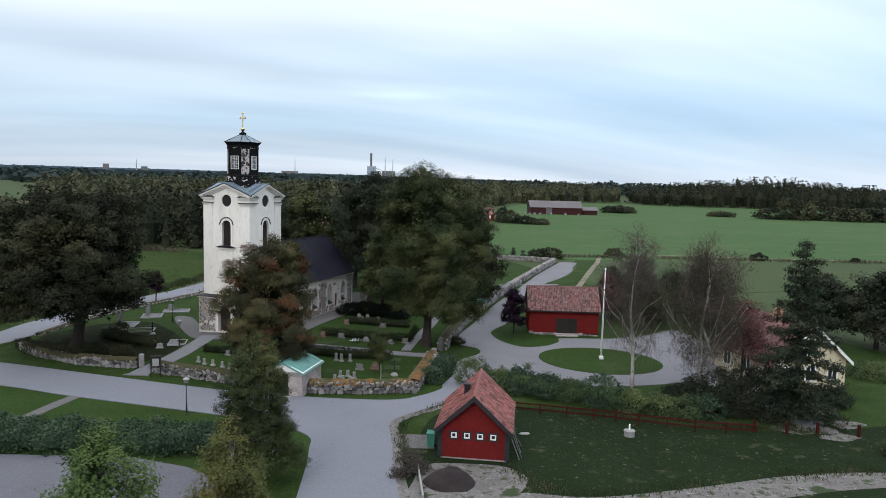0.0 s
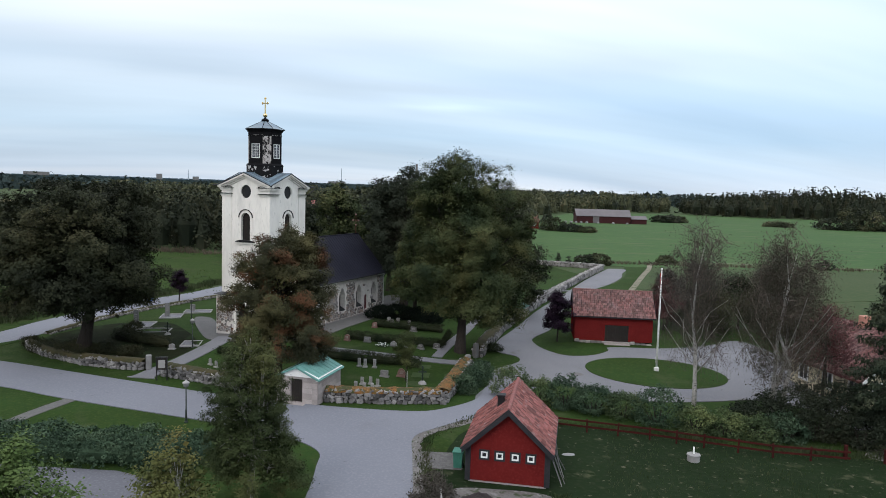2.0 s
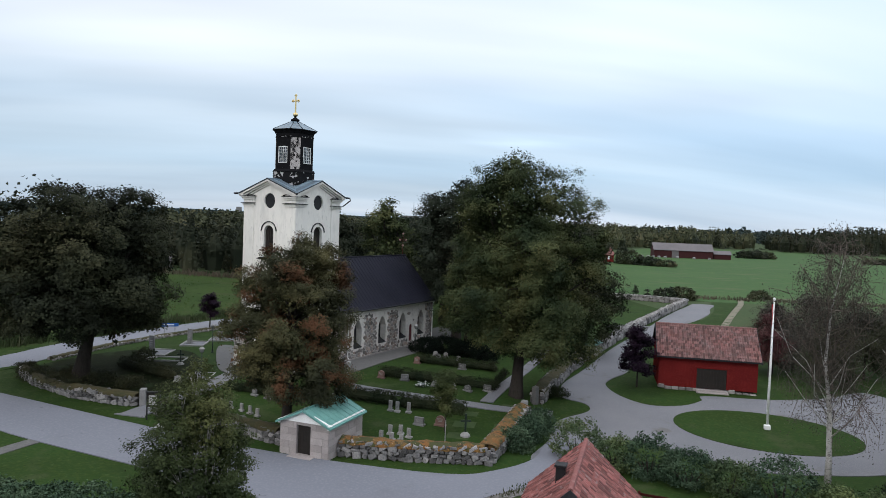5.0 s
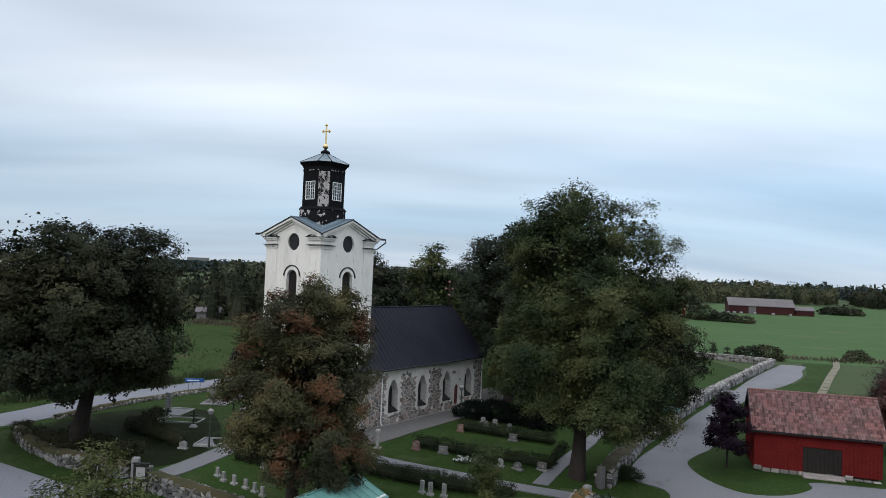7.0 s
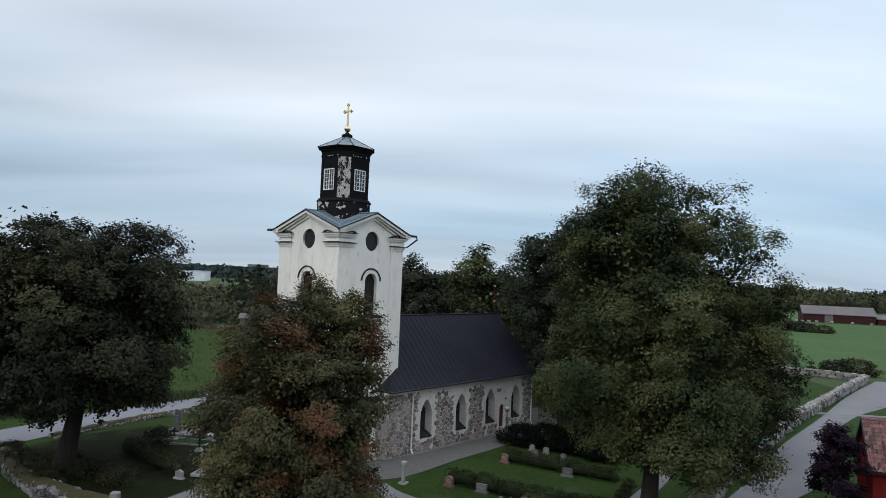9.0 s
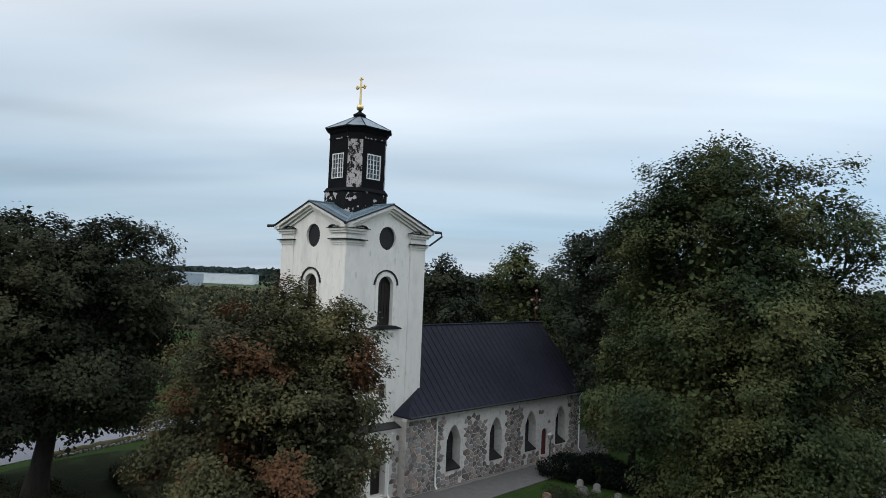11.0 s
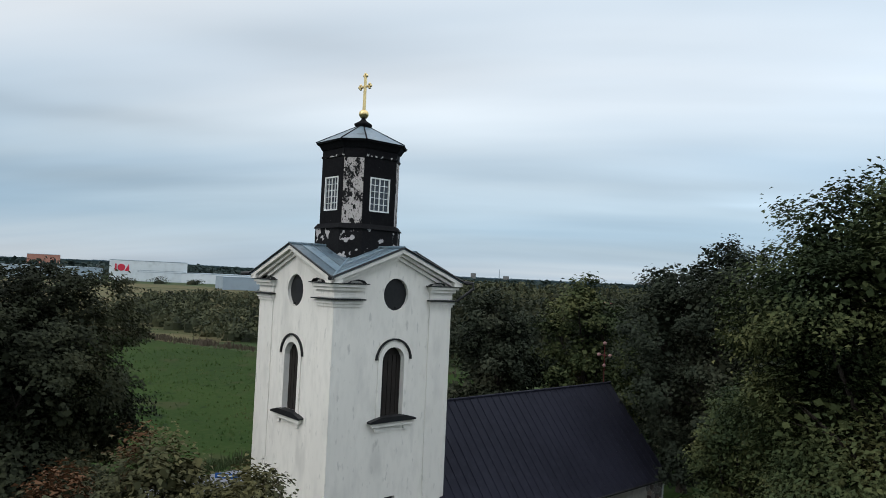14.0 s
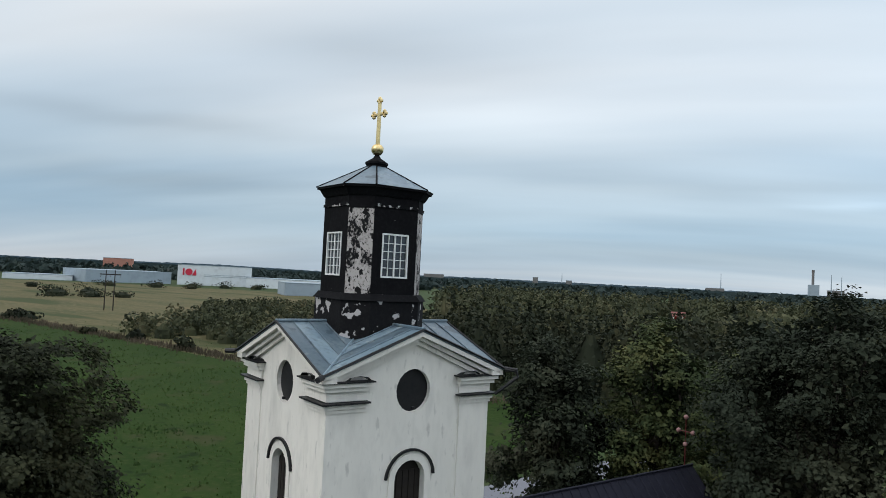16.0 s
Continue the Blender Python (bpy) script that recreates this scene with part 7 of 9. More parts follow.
    for i in range(22):
        x = -h - fo + (W + 2 * fo) * i / 22
        part("ridge_tile", Shape().tube([(x, D / 2, r + 0.03), (x + 0.46, D / 2, r + 0.055)], [0.10, 0.115], 8), PANTILE_WORN, ob)
    return ob


def stone_house():
    """Little dressed-granite building with a copper roof in the churchyard wall."""
    W, D, e, r = 3.5, 4.3, 2.15, 2.95
    ob = thing("mortuary", "small dressed-granite building with verdigris copper roof in the wall", "building", pose(-13.25, 60.5, 0, 0, 0, -12.0))
    h = W / 2
    front = lambda a, b, d: (a, d, b)
    left = lambda a, b, d: (-h + d, D - a, b)
    right = lambda a, b, d: (h - d, a, b)
    back = lambda a, b, d: (-a, D - d, b)
    hole = [(-0.55, 0.12), (0.45, 0.12), (0.45, 1.95), (-0.55, 1.95)]
    part("front_wall", Shape().sheet([(-h, -0.1), (h, -0.1), (h, e), (-h, e)], [hole], 0.3, front), GRANITE, ob, "wall of dressed granite blocks")
    part("pediment", Shape().sheet([(-h - 0.2, e), (h + 0.2, e), (0, r - 0.05)], [], 0.1, lambda a, b, d: front(a, b, d - 0.06)), WHITE_PAINT, ob, "pale boarded gable")
    for pl, w in ((left, D), (right, D), (back, W)):
        u0 = 0.02 if pl is not back else -h + 0.02
        part("wall", Shape().sheet([(u0, -0.1), (u0 + w - 0.04, -0.1), (u0 + w - 0.04, e), (u0, e)], [], 0.3, pl), GRANITE, ob)
    # dressed blocks, proud of the wall
    rng = random.Random(61)
    for pl, a0, a1, holes in ((front, -h, h, True), (right, 0.02, D, False), (left, 0.02, D, False)):
        z, row = 0.0, 0
        while z < e - 0.1:
            hh = min(0.43, e - z)
            u = a0
            while u < a1 - 0.02:
                w = rng.uniform(0.5, 0.95)
                if a1 - (u + w) < 0.3:
                    w = a1 - u
                b0, b1 = u, min(u + w, a1)
                u = b1
                segs = [(b0, b1)]
                if holes and z < 1.94:
                    segs = [(max(b0, c0), min(b1, c1)) for c0, c1 in ((a0, -0.56), (0.46, a1))]
                for c0, c1 in segs:
                    if c1 - c0 < 0.1:
                        continue
                    part("granite_block", Shape().sheet([(c0 + 0.012, z + 0.012), (c1 - 0.012, z + 0.012), (c1 - 0.012, z + hh - 0.012), (c0 + 0.012, z + hh - 0.012)], [], 0.05,
                                                        lambda a, b, d, p=pl, o=rng.uniform(0.012, 0.03): p(a, b, d - o)), GRANITE, ob)
            z += hh
            row += 1
    door = part("door", Shape().sheet([(-0.55, 0.12), (0.45, 0.12), (0.45, 1.95), (-0.55, 1.95)], [], 0.06, lambda a, b, d: front(a, b, d + 0.18)), OAK_DARK, ob, "dark brown plank door")
    for i in range(5):
        part("plank", Shape().sheet([(-0.54 + 0.2 * i, 0.14), (-0.36 + 0.2 * i, 0.14), (-0.36 + 0.2 * i, 1.94), (-0.54 + 0.2 * i, 1.94)], [], 0.02, lambda a, b, d: front(a, b, d + 0.165)), OAK_DARK, door)
    part("door_step", Shape().box((-0.9, -0.6, 0), (0.8, 0.1, 0.1), None, 0.02), GRANITE, door)
    part("floor", Shape().box((-h + 0.1, 0.1, -0.1), (h - 0.1, D - 0.1, 0.1)), DARK_INSIDE, ob)
    ov, fo = 0.22, 0.22
    k = (r - e) / h
    for s in (-1, 1):
        lo_z = e - k * ov
        q = [(s * (h + ov), -fo, lo_z), (s * (h + ov), D + fo, lo_z), (0, D + fo, r), (0, -fo, r)]
        roof = part("roof", Shape().add(q + [(x, y, z - 0.08) for x, y, z in q], [(0, 1, 2, 3), (7, 6, 5, 4), (0, 4, 5, 1), (1, 5, 6, 2), (3, 7, 4, 0)]), COPPER, ob, "green verdigris copper roof")
        for i in range(9):
            y = -fo + 0.03 + (D + 2 * fo - 0.06) * i / 8
            part("seam", Shape().tube([(s * (h + ov), y, lo_z + 0.02), (0, y, r + 0.02)], [0.022, 0.022], 4), COPPER, roof)
        part("eave_board", Shape().box((s * (h + 0.03) - 0.06, -0.15, e - 0.2), (s * (h + 0.03) + 0.06, D + 0.15, e + 0.02)), WHITE_PAINT, roof)
        b = Shape().add([(s * (h + ov), -fo - 0.02, lo_z - 0.12), (s * (h + ov), -fo - 0.02, lo_z + 0.02), (0, -fo - 0.02, r + 0.02), (0, -fo - 0.02, r - 0.12)], [(0, 1, 2, 3), (3, 2, 1, 0)])
        part("verge_board", Shape().add([(s * (h + ov), -fo - 0.04, lo_z - 0.1), (s * (h + ov), -fo - 0.04, lo_z + 0.03), (0, -fo - 0.04, r + 0.03), (0, -fo - 0.04, r - 0.1),
                                         (s * (h + ov), -fo, lo_z - 0.1), (s * (h + ov), -fo, lo_z + 0.03), (0, -fo, r + 0.03), (0, -fo, r - 0.1)],
                                        [(0, 1, 2, 3), (7, 6, 5, 4), (0, 4, 5, 1), (1, 5, 6, 2), (3, 7, 4, 0)]), COPPER, roof)
    part("ridge_roll", Shape().tube([(0, -fo, r + 0.04), (0, D + fo, r + 0.04)], [0.05, 0.05], 6), COPPER, ob)
    v = part("ventilator", Shape().lathe([(0.16, r - 0.05), (0.16, r + 0.22), (0.24, r + 0.26), (0.17, r + 0.38), (0.04, r + 0.46)], 10, pose(0, D - 0.2, 0)), BLACK_METAL, ob, "dark metal ventilator cowl")
    return ob


red_shed()
red_barn()
stone_house()
flagpole = thing("flagpole", "tall white-painted flagpole with red pennant", "flagpole", pose(17.85, 75.6, 0.1))
part("pole", Shape().tube([(0, 0, 0), (0, 0, 5), (0, 0, 9.8)], [0.09, 0.075, 0.04], 10), WHITE_PAINT, flagpole, smooth=True)
part("finial", Shape().lathe([(0.02, 9.78), (0.09, 9.83), (0.11, 9.9), (0.07, 9.98), (0.01, 10.02)], 10), WHITE_PAINT, flagpole, smooth=True)
part("foot", Shape().box((-0.22, -0.16, 0), (0.22, 0.16, 0.35), None, 0.03), WHITE_PAINT, flagpole)
part("halyard", Shape().tube([(-0.12, 0, 0.8), (-0.06, 0, 9.7)], [0.008, 0.008], 4), WHITE_PAINT, flagpole)
pn = Shape()
for i in range(8):
    z0, z1 = 9.5 - 0.2 * i, 9.3 - 0.2 * i
    w0, w1 = 0.10 - 0.008 * i, 0.10 - 0.008 * (i + 1)
    s0, s1 = 0.05 * math.sin(i), 0.05 * math.sin(i + 1)
    pn.add([(-0.05, 0.0, z0), (-0.05 - w0, s0, z0), (-0.05 - w1, s1, z1), (-0.05, 0.0, z1), (-0.05, 0.012, z0), (-0.05 - w0, s0 + 0.012, z0), (-0.05 - w1, s1 + 0.012, z1), (-0.05, 0.012, z1)],
           [(0, 1, 2, 3), (7, 6, 5, 4)])
part("pennant", pn, FLAG_RED, flagpole)

# ---------------------------------------------------------------- churchyard walls
def boulder(seed, mat):
    """A rough unit stone: a chamfered block with knocked corners."""
    rng = random.Random(seed)
    sh = Shape().box((-0.5, -0.5, -0.5), (0.5, 0.5, 0.5), None, 0.13)
    sk = [rng.uniform(-0.22, 0.22) for _ in range(3)]
    sh.v = [(x * (1 + sk[0] * z) + rng.uniform(-0.09, 0.09), y + rng.uniform(-0.09, 0.09), z * (1 + sk[1] * x) + sk[2] * 0.5 * x + rng.uniform(-0.09, 0.09)) for x, y, z in sh.v]
    return sh.mesh("stone", mat)


WALL_STONE = material("wall_boulder", [(0.125, 0.122, 0.122), (0.20, 0.19, 0.183), (0.065, 0.065, 0.068)], 1.2, 10.0, 0.9, 0.6, per_object=0.65)
WALL_STONES = [boulder(720 + i, WALL_STONE) for i in range(12)]


def turf_top(parent, line, width, z, mat, seed):
    sh = Shape()
    pts = []
    for (x0, y0), (x1, y1) in zip(line, line[1:]):
        n = max(2, int(math.hypot(x1 - x0, y1 - y0) / 0.3))
        pts += [(x0 + (x1 - x0) * i / n, y0 + (y1 - y0) * i / n) for i in range(n)]
    pts.append(line[-1])
    rows = []
    for i, p in enumerate(pts):
        a, b = pts[max(i - 1, 0)], pts[min(i + 1, len(pts) - 1)]
        d = Vector((b[0] - a[0], b[1] - a[1], 0)).normalized()
        nr = Vector((-d.y, d.x, 0))
        row = []
        for k, (o, h) in enumerate(((-0.56, -0.16), (-0.53, 0.0), (-0.36, 0.10), (-0.1, 0.17), (0.15, 0.17), (0.38, 0.10), (0.53, 0.0), (0.56, -0.16))):
            q = Vector((p[0], p[1], 0)) + nr * o * width * (1 + 0.12 * noise.noise(Vector((p[0] * 1.3, p[1] * 1.3, k + seed))))
            row.append((q.x, q.y, z + h + 0.10 * noise.noise(Vector((p[0] * 1.7, p[1] * 1.7, k * 0.9 + seed)))))
        rows.append(row)
    m = len(rows[0])
    sh.add([p for r in rows for p in r], [(i * m + k, (i + 1) * m + k, (i + 1) * m + k + 1, i * m + k + 1) for i in range(len(rows) - 1) for k in range(m - 1)]
           + [list(range(m))[::-1], [(len(rows) - 1) * m + k for k in range(m)]])
    return part("turf_top", sh, mat, parent, smooth=True)


def dry_wall(label, line, h, width, seed, turf=None, size=0.55, single=True, sides=(-1, 1), tops=False):
    """A wall of fieldstones laid dry; each stone by itself where it can be told apart."""
    rng = random.Random(seed)
    ob = thing("churchyard_wall", label, "stone wall", kind="structure")
    core, rest = Shape(), []
    for (x0, y0), (x1, y1) in zip(line, line[1:]):
        d = Vector((x1 - x0, y1 - y0, 0))
        ln = d.length
        d.normalize()
        nr = Vector((-d.y, d.x, 0))
        m = Matrix(((d.x, nr.x, 0, x0), (d.y, nr.y, 0, y0), (0, 0, 1, 0), (0, 0, 0, 1)))
        core.box((0, -width * 0.36, -0.1), (ln, width * 0.36, h - 0.08), m)
        for s in sides:
            z = 0.0
            while z < h - 0.12:
                hh = min(rng.uniform(0.55, 0.95) * size * (1.25 if z == 0 else 0.85), h - z + 0.05)
                u = rng.uniform(-0.2, 0.0)
                while u < ln:
                    w = rng.uniform(0.7, 1.7) * size
                    hz = hh * rng.uniform(0.7, 1.45)
                    o = s * (width * 0.36 + rng.uniform(0.0, 0.05))
                    rest.append(m @ pose(u + w / 2, o, z + hh / 2, rng.uniform(-12, 12), rng.uniform(-32, 32), rng.uniform(-12, 12)) @ Matrix.Diagonal((w * rng.uniform(0.8, 1.02), rng.uniform(0.25, 0.42), hz * 0.9, 1)))
                    u += w
                z += hh * 0.94
        if tops:
            u = 0.0
            while u < ln:
                w = rng.uniform(0.8, 1.6) * size
                for o in (-0.22, 0.2):
                    rest.append(m @ pose(u + w / 2, o * width, h - 0.05, rng.uniform(-9, 9), rng.uniform(-9, 9), rng.uniform(-20, 20)) @ Matrix.Diagonal((w, width * 0.5, 0.3, 1)))
                u += w * 0.95
    part("wall_core", core, WALL_CORE, ob)
    if single:
        for m in rest[:300]:
            st = new("stone", rng.choice(WALL_STONES))
            st.parent = ob
            st.matrix_basis = m
        rest = rest[300:]
    if rest:
        v, f = [], []
        for m in rest:
            me = rng.choice(WALL_STONES)
            k = len(v)
            v += [tuple(m @ p.co) for p in me.vertices]
            f += [[k + i for i in p.vertices] for p in me.polygons]
        sh = Shape()
        sh.v, sh.f = v, f
        part("stones", sh, FIELDSTONE_JOINED, ob, kind="stuff")
    if turf:
        turf_top(ob, line, width, h, turf, seed)
    return ob


dry_wall("dry-laid boulder wall topped with rust-orange turf before the graves", [(-11.2, 61.6), (-7.0, 61.8), (-2.2, 62.5)], 1.02, 1.1, 81, TURF, 0.4)
dry_wall("dry-laid boulder wall topped with rust-orange turf beside the drive", [(-2.1, 62.6), (-1.2, 68.0), (-0.5, 73.2)], 1.02, 1.1, 82, TURF, 0.4)
dry_wall("dry-laid boulder wall with mossy turf along the drive", [(0.5, 78.2), (1.2, 83.0), (3.0, 92.0), (5.4, 101.2)], 1.05, 1.1, 83, TURF_DULL, 0.42)
dry_wall("pale boulder wall along the avenue", [(6.4, 104.2), (12.2, 124.0), (20.0, 147.0), (26.8, 166.6)], 1.05, 0.9, 84, None, 0.7, True, tops=True)
dry_wall("pale boulder wall closing the far burial ground", [(26.8, 166.8), (20, 169.4), (8, 172.4), (-4, 174.0)], 1.05, 0.9, 85, None, 0.75, False, tops=True)
dry_wall("boulder wall with mossy turf beside the gate", [(-29.3, 68.1), (-32.0, 68.2), (-35.5, 69.0)], 0.85, 1.0, 86, TURF_DULL, 0.36)
dry_wall("boulder wall below the great maple", [(-35.5, 69.0), (-40.0, 71.0), (-43.6, 73.6), (-45.2, 75.6)], 0.65, 0.9, 87, TURF_DULL, 0.36)
dry_wall("boulder wall with mossy turf between the gate and the stone house", [(-26.6, 66.6), (-21.0, 64.6), (-15.6, 62.6)], 0.95, 1.0, 88, TURF_DULL, 0.36)
dry_wall("low boulder wall along the road behind the graves", [(-46.2, 80.0), (-45.6, 88), (-43.4, 96.5), (-40.9, 103), (-38.4, 109.5), (-35.4, 122)], 0.24, 0.7, 89, TURF_DULL, 0.32, False)
for k, (x, y, h) in enumerate(((-28.95, 68.1, 1.35), (-26.95, 66.75, 1.35), (0.35, 78.0, 1.5), (-0.35, 73.6, 1.35))):
    solid("gate_post", Shape().box((-0.24, -0.22, 0), (0.24, 0.22, h), None, 0.06), GRAVE, "rough grey granite gate post in the churchyard wall", "gate post", m=pose(x, y, 0, 0, 0, 20 + 15 * k), group="granite gate posts")
gate = thing("gate", "low black iron gate between granite posts", "gate", pose(-26.95, 66.75, 0, 0, 0, 150))
for i in range(8):
    part("gate_bar", Shape().tube([(0.3 + 0.11 * i, 0, 0.15), (0.3 + 0.11 * i, 0, 1.0)], [0.012, 0.012], 5), BLACK_METAL, gate)
for z in (0.2, 0.95):
    part("gate_rail", Shape().box((0.22, -0.015, z), (1.12, 0.015, z + 0.03)), BLACK_METAL, gate)

# copper-roofed cupboard built into the wall by the drive
cup = thing("wall_cupboard", "small granite cupboard with verdigris copper roof in the wall", "cupboard", pose(6.0, 102.7, 0, 0, 0, 72))
part("body", Shape().box((-1.3, -0.6, 0), (1.3, 0.6, 1.35), None, 0.04), GRANITE, cup)
part("roof", Shape().prism([(-0.8, 1.35), (0.8, 1.35), (0.8, 1.42), (0, 1.75), (-0.8, 1.42)], -1.55, 1.55, Matrix(((0, 0, 1, 0), (1, 0, 0, 0), (0, 1, 0, 0), (0, 0, 0, 1)))), COPPER, cup, "green copper roof")
part("door", Shape().box((-1.36, -0.4, 0.1), (-1.3, 0.4, 1.2), None, 0.01), OAK_DARK, cup)

# fieldstones showing through the church plaster: uneven rubble, each stone cut to its neighbours
def cell(sites, k, box, reach=1.6):
    """The polygon of points nearer to site k than to the others, within a box."""
    x0, x1, y0, y1 = box
    poly = [(x0, y0), (x1, y0), (x1, y1), (x0, y1)]
    ax, ay = sites[k]
    for j, (bx, by) in enumerate(sites):
        if j == k or abs(bx - ax) > reach or abs(by - ay) > reach:
            continue
        mx, my, dx, dy = (ax + bx) / 2, (ay + by) / 2, bx - ax, by - ay
        out = []
        for (px, py), (qx, qy) in zip(poly, poly[1:] + poly[:1]):
            a, b = (px - mx) * dx + (py - my) * dy, (qx - mx) * dx + (qy - my) * dy
            if a <= 0:
                out.append((px, py))
            if a * b < 0:
                t = a / (a - b)
                out.append((px + (qx - px) * t, py + (qy - py) * t))
        poly = out
        if len(poly) < 3:
            return []
    return poly


def wall_stones(parent, place, zones, seed, box, keep_out=()):
    rng = random.Random(seed)
    sites = []
    for _ in range(9000):
        p = (rng.uniform(box[0], box[1]), rng.uniform(box[2], box[3]))
        near = 0.20 + 0.15 * max(0.0, noise.noise(Vector((p[0] * 0.9, p[1] * 0.9, seed))) + 0.35)
        if all(((p[0] - q[0]) * 0.82) ** 2 + ((p[1] - q[1]) * 1.1) ** 2 > near * near for q in sites):
            sites.append(p)
    for k, (x, y) in enumerate(sites):
        fill = max([f for a, b, c, d, f in zones if a < x < b and c < y < d], default=0.0)
        if rng.random() > fill:
            continue
        poly = cell(sites, k, box)
        if len(poly) < 3:
            continue
        cx, cy = sum(p[0] for p in poly) / len(poly), sum(p[1] for p in poly) / len(poly)
        if any(abs(px - wx) < hw and z0 < py < z1 for wx, hw, z0, z1 in keep_out for px, py in poly + [(cx, cy)]):
            continue
        joint = rng.uniform(0.86, 0.93)
        ring = []
        for (px, py), (qx, qy) in zip(poly, poly[1:] + poly[:1]):
            for t in (0.1, 0.9):
                ring.append((cx + (px + (qx - px) * t - cx) * joint * rng.uniform(0.96, 1.02), cy + (py + (qy - py) * t - cy) * joint * rng.uniform(0.95, 1.02)))
        n = len(ring)
        proud = rng.uniform(0.025, 0.055)
        pts = [place(u, v, 0.06) for u, v in ring] + [place(u, v, -proud * 0.55) for u, v in ring]
        pts += [place(cx + (u - cx) * 0.84, cy + (v - cy) * 0.84, -proud + rng.uniform(-0.008, 0.008)) for u, v in ring]
        st = Shape().add(pts, [(i, (i + 1) % n, n + (i + 1) % n, n + i) for i in range(n)] + [(n + i, n + (i + 1) % n, 2 * n + (i + 1) % n, 2 * n + i) for i in range(n)] + [list(range(2 * n, 3 * n))])
        part("stone", st, (FIELDSTONE, FIELDSTONE, FIELDSTONE_ROSE)[rng.randrange(3)], parent)


south = nave_side(-1)
wall_stones(church, south, [(1.3, 4.8, 0.0, 4.6, 1.0), (6.7, 9.4, 0.0, 4.0, 1.0), (6.9, 8.3, 3.9, 4.6, 0.7), (11.2, 13.55, 0.0, 4.4, 0.97), (15.35, 15.8, 0.0, 2.2, 0.8), (16.7, 17.6, 0.0, 1.5, 0.85), (19.3, 21.2, 0.0, 4.6, 1.0),
                            (4.7, 6.8, 0.0, 1.1, 0.95), (9.3, 11.3, 0.0, 1.1, 0.95), (13.5, 15.4, 0.0, 1.1, 0.9), (17.4, 19.4, 0.0, 1.1, 0.9), (13.5, 19.3, 1.0, 4.2, 0.12)], 91, (1.26, 21.16, 0.02, 4.68),
            [(w, 0.92, 0.98, 4.3) for w in WINDOWS] + [(16.25, 0.5, 0.0, 2.7)])
for k, zones, out in ((0, [(-3.7, -1.35, 0.0, 4.0, 0.95), (0.6, 1.2, 0.0, 3.8, 0.8)], [(-0.4, 0.9, 0.0, 3.6)]), (1, [(-3.7, -1.25, 0.0, 4.1, 0.95), (1.25, 3.7, 0.0, 4.1, 0.95), (-1.3, 1.3, 3.5, 4.1, 0.6)], [(0.0, 1.2, 0.0, 3.7)]),
                      (2, [(0.5, 3.7, 0.0, 4.1, 0.9)], [])):
    wall_stones(church, face(k, B), zones, 92 + k, (-3.74, 3.74, 0.02, 4.12), out)

# ---------------------------------------------------------------- graves, lamps, fences and small things
def gravestone(kind, w, h, t, mat, seed):
    rng = random.Random(seed)
    ob = new("gravestone")
    if kind == "arched":
        out = [(-w / 2, 0.1), (w / 2, 0.1), (w / 2, h * 0.78)] + [(w / 2 * math.cos(a), h * 0.78 + h * 0.22 * math.sin(a)) for a in [math.pi * i / 8 for i in range(1, 8)]] + [(-w / 2, h * 0.78)]
    elif kind == "rough":
        out = [(-w / 2, 0.1), (w / 2, 0.1), (w * 0.52, h * 0.5), (w * 0.36, h * 0.86), (w * 0.05, h), (-w * 0.3, h * 0.9), (-w * 0.5, h * 0.55)]
    elif kind == "peaked":
        out = [(-w / 2, 0.1), (w / 2, 0.1), (w / 2, h * 0.8), (0, h), (-w / 2, h * 0.8)]
    else:
        out = [(-w / 2, 0.1), (w / 2, 0.1), (w / 2, h), (-w / 2, h)]
    slab = part("headstone", Shape().sheet(out, [], t, lambda a, b, d: (a, d - t / 2, b)), mat, ob)
    part("base_stone", Shape().box((-w / 2 - 0.1, -t / 2 - 0.08, -0.05), (w / 2 + 0.1, t / 2 + 0.08, 0.12), None, 0.02), mat, ob)
    for i in range(3):
        z = h * (0.68 - 0.13 * i)
        part("inscription", Shape().box((-w * (0.32 - 0.05 * i), -t / 2 - 0.006, z), (w * (0.32 - 0.05 * i), -t / 2 + 0.002, z + h * 0.045)), GRAVE_PALE if mat is not GRAVE_PALE else GRAVE, slab)
    return tagged(ob, category="gravestone", group="graves in the churchyard")


STYLES = {}


def grave(kind, w, h, t, mat, label, x, y, turn):
    key = (kind, w, h, mat.name)
    m = pose(x, y, 0.02, 0, 0, turn)
    if key not in STYLES:
        ob = gravestone(kind, w, h, t, mat, len(STYLES))
        ob.matrix_world = m
        tagged(ob, label)
        STYLES[key] = ob
        return ob
    return tagged(copy_thing(STYLES[key], m), label)


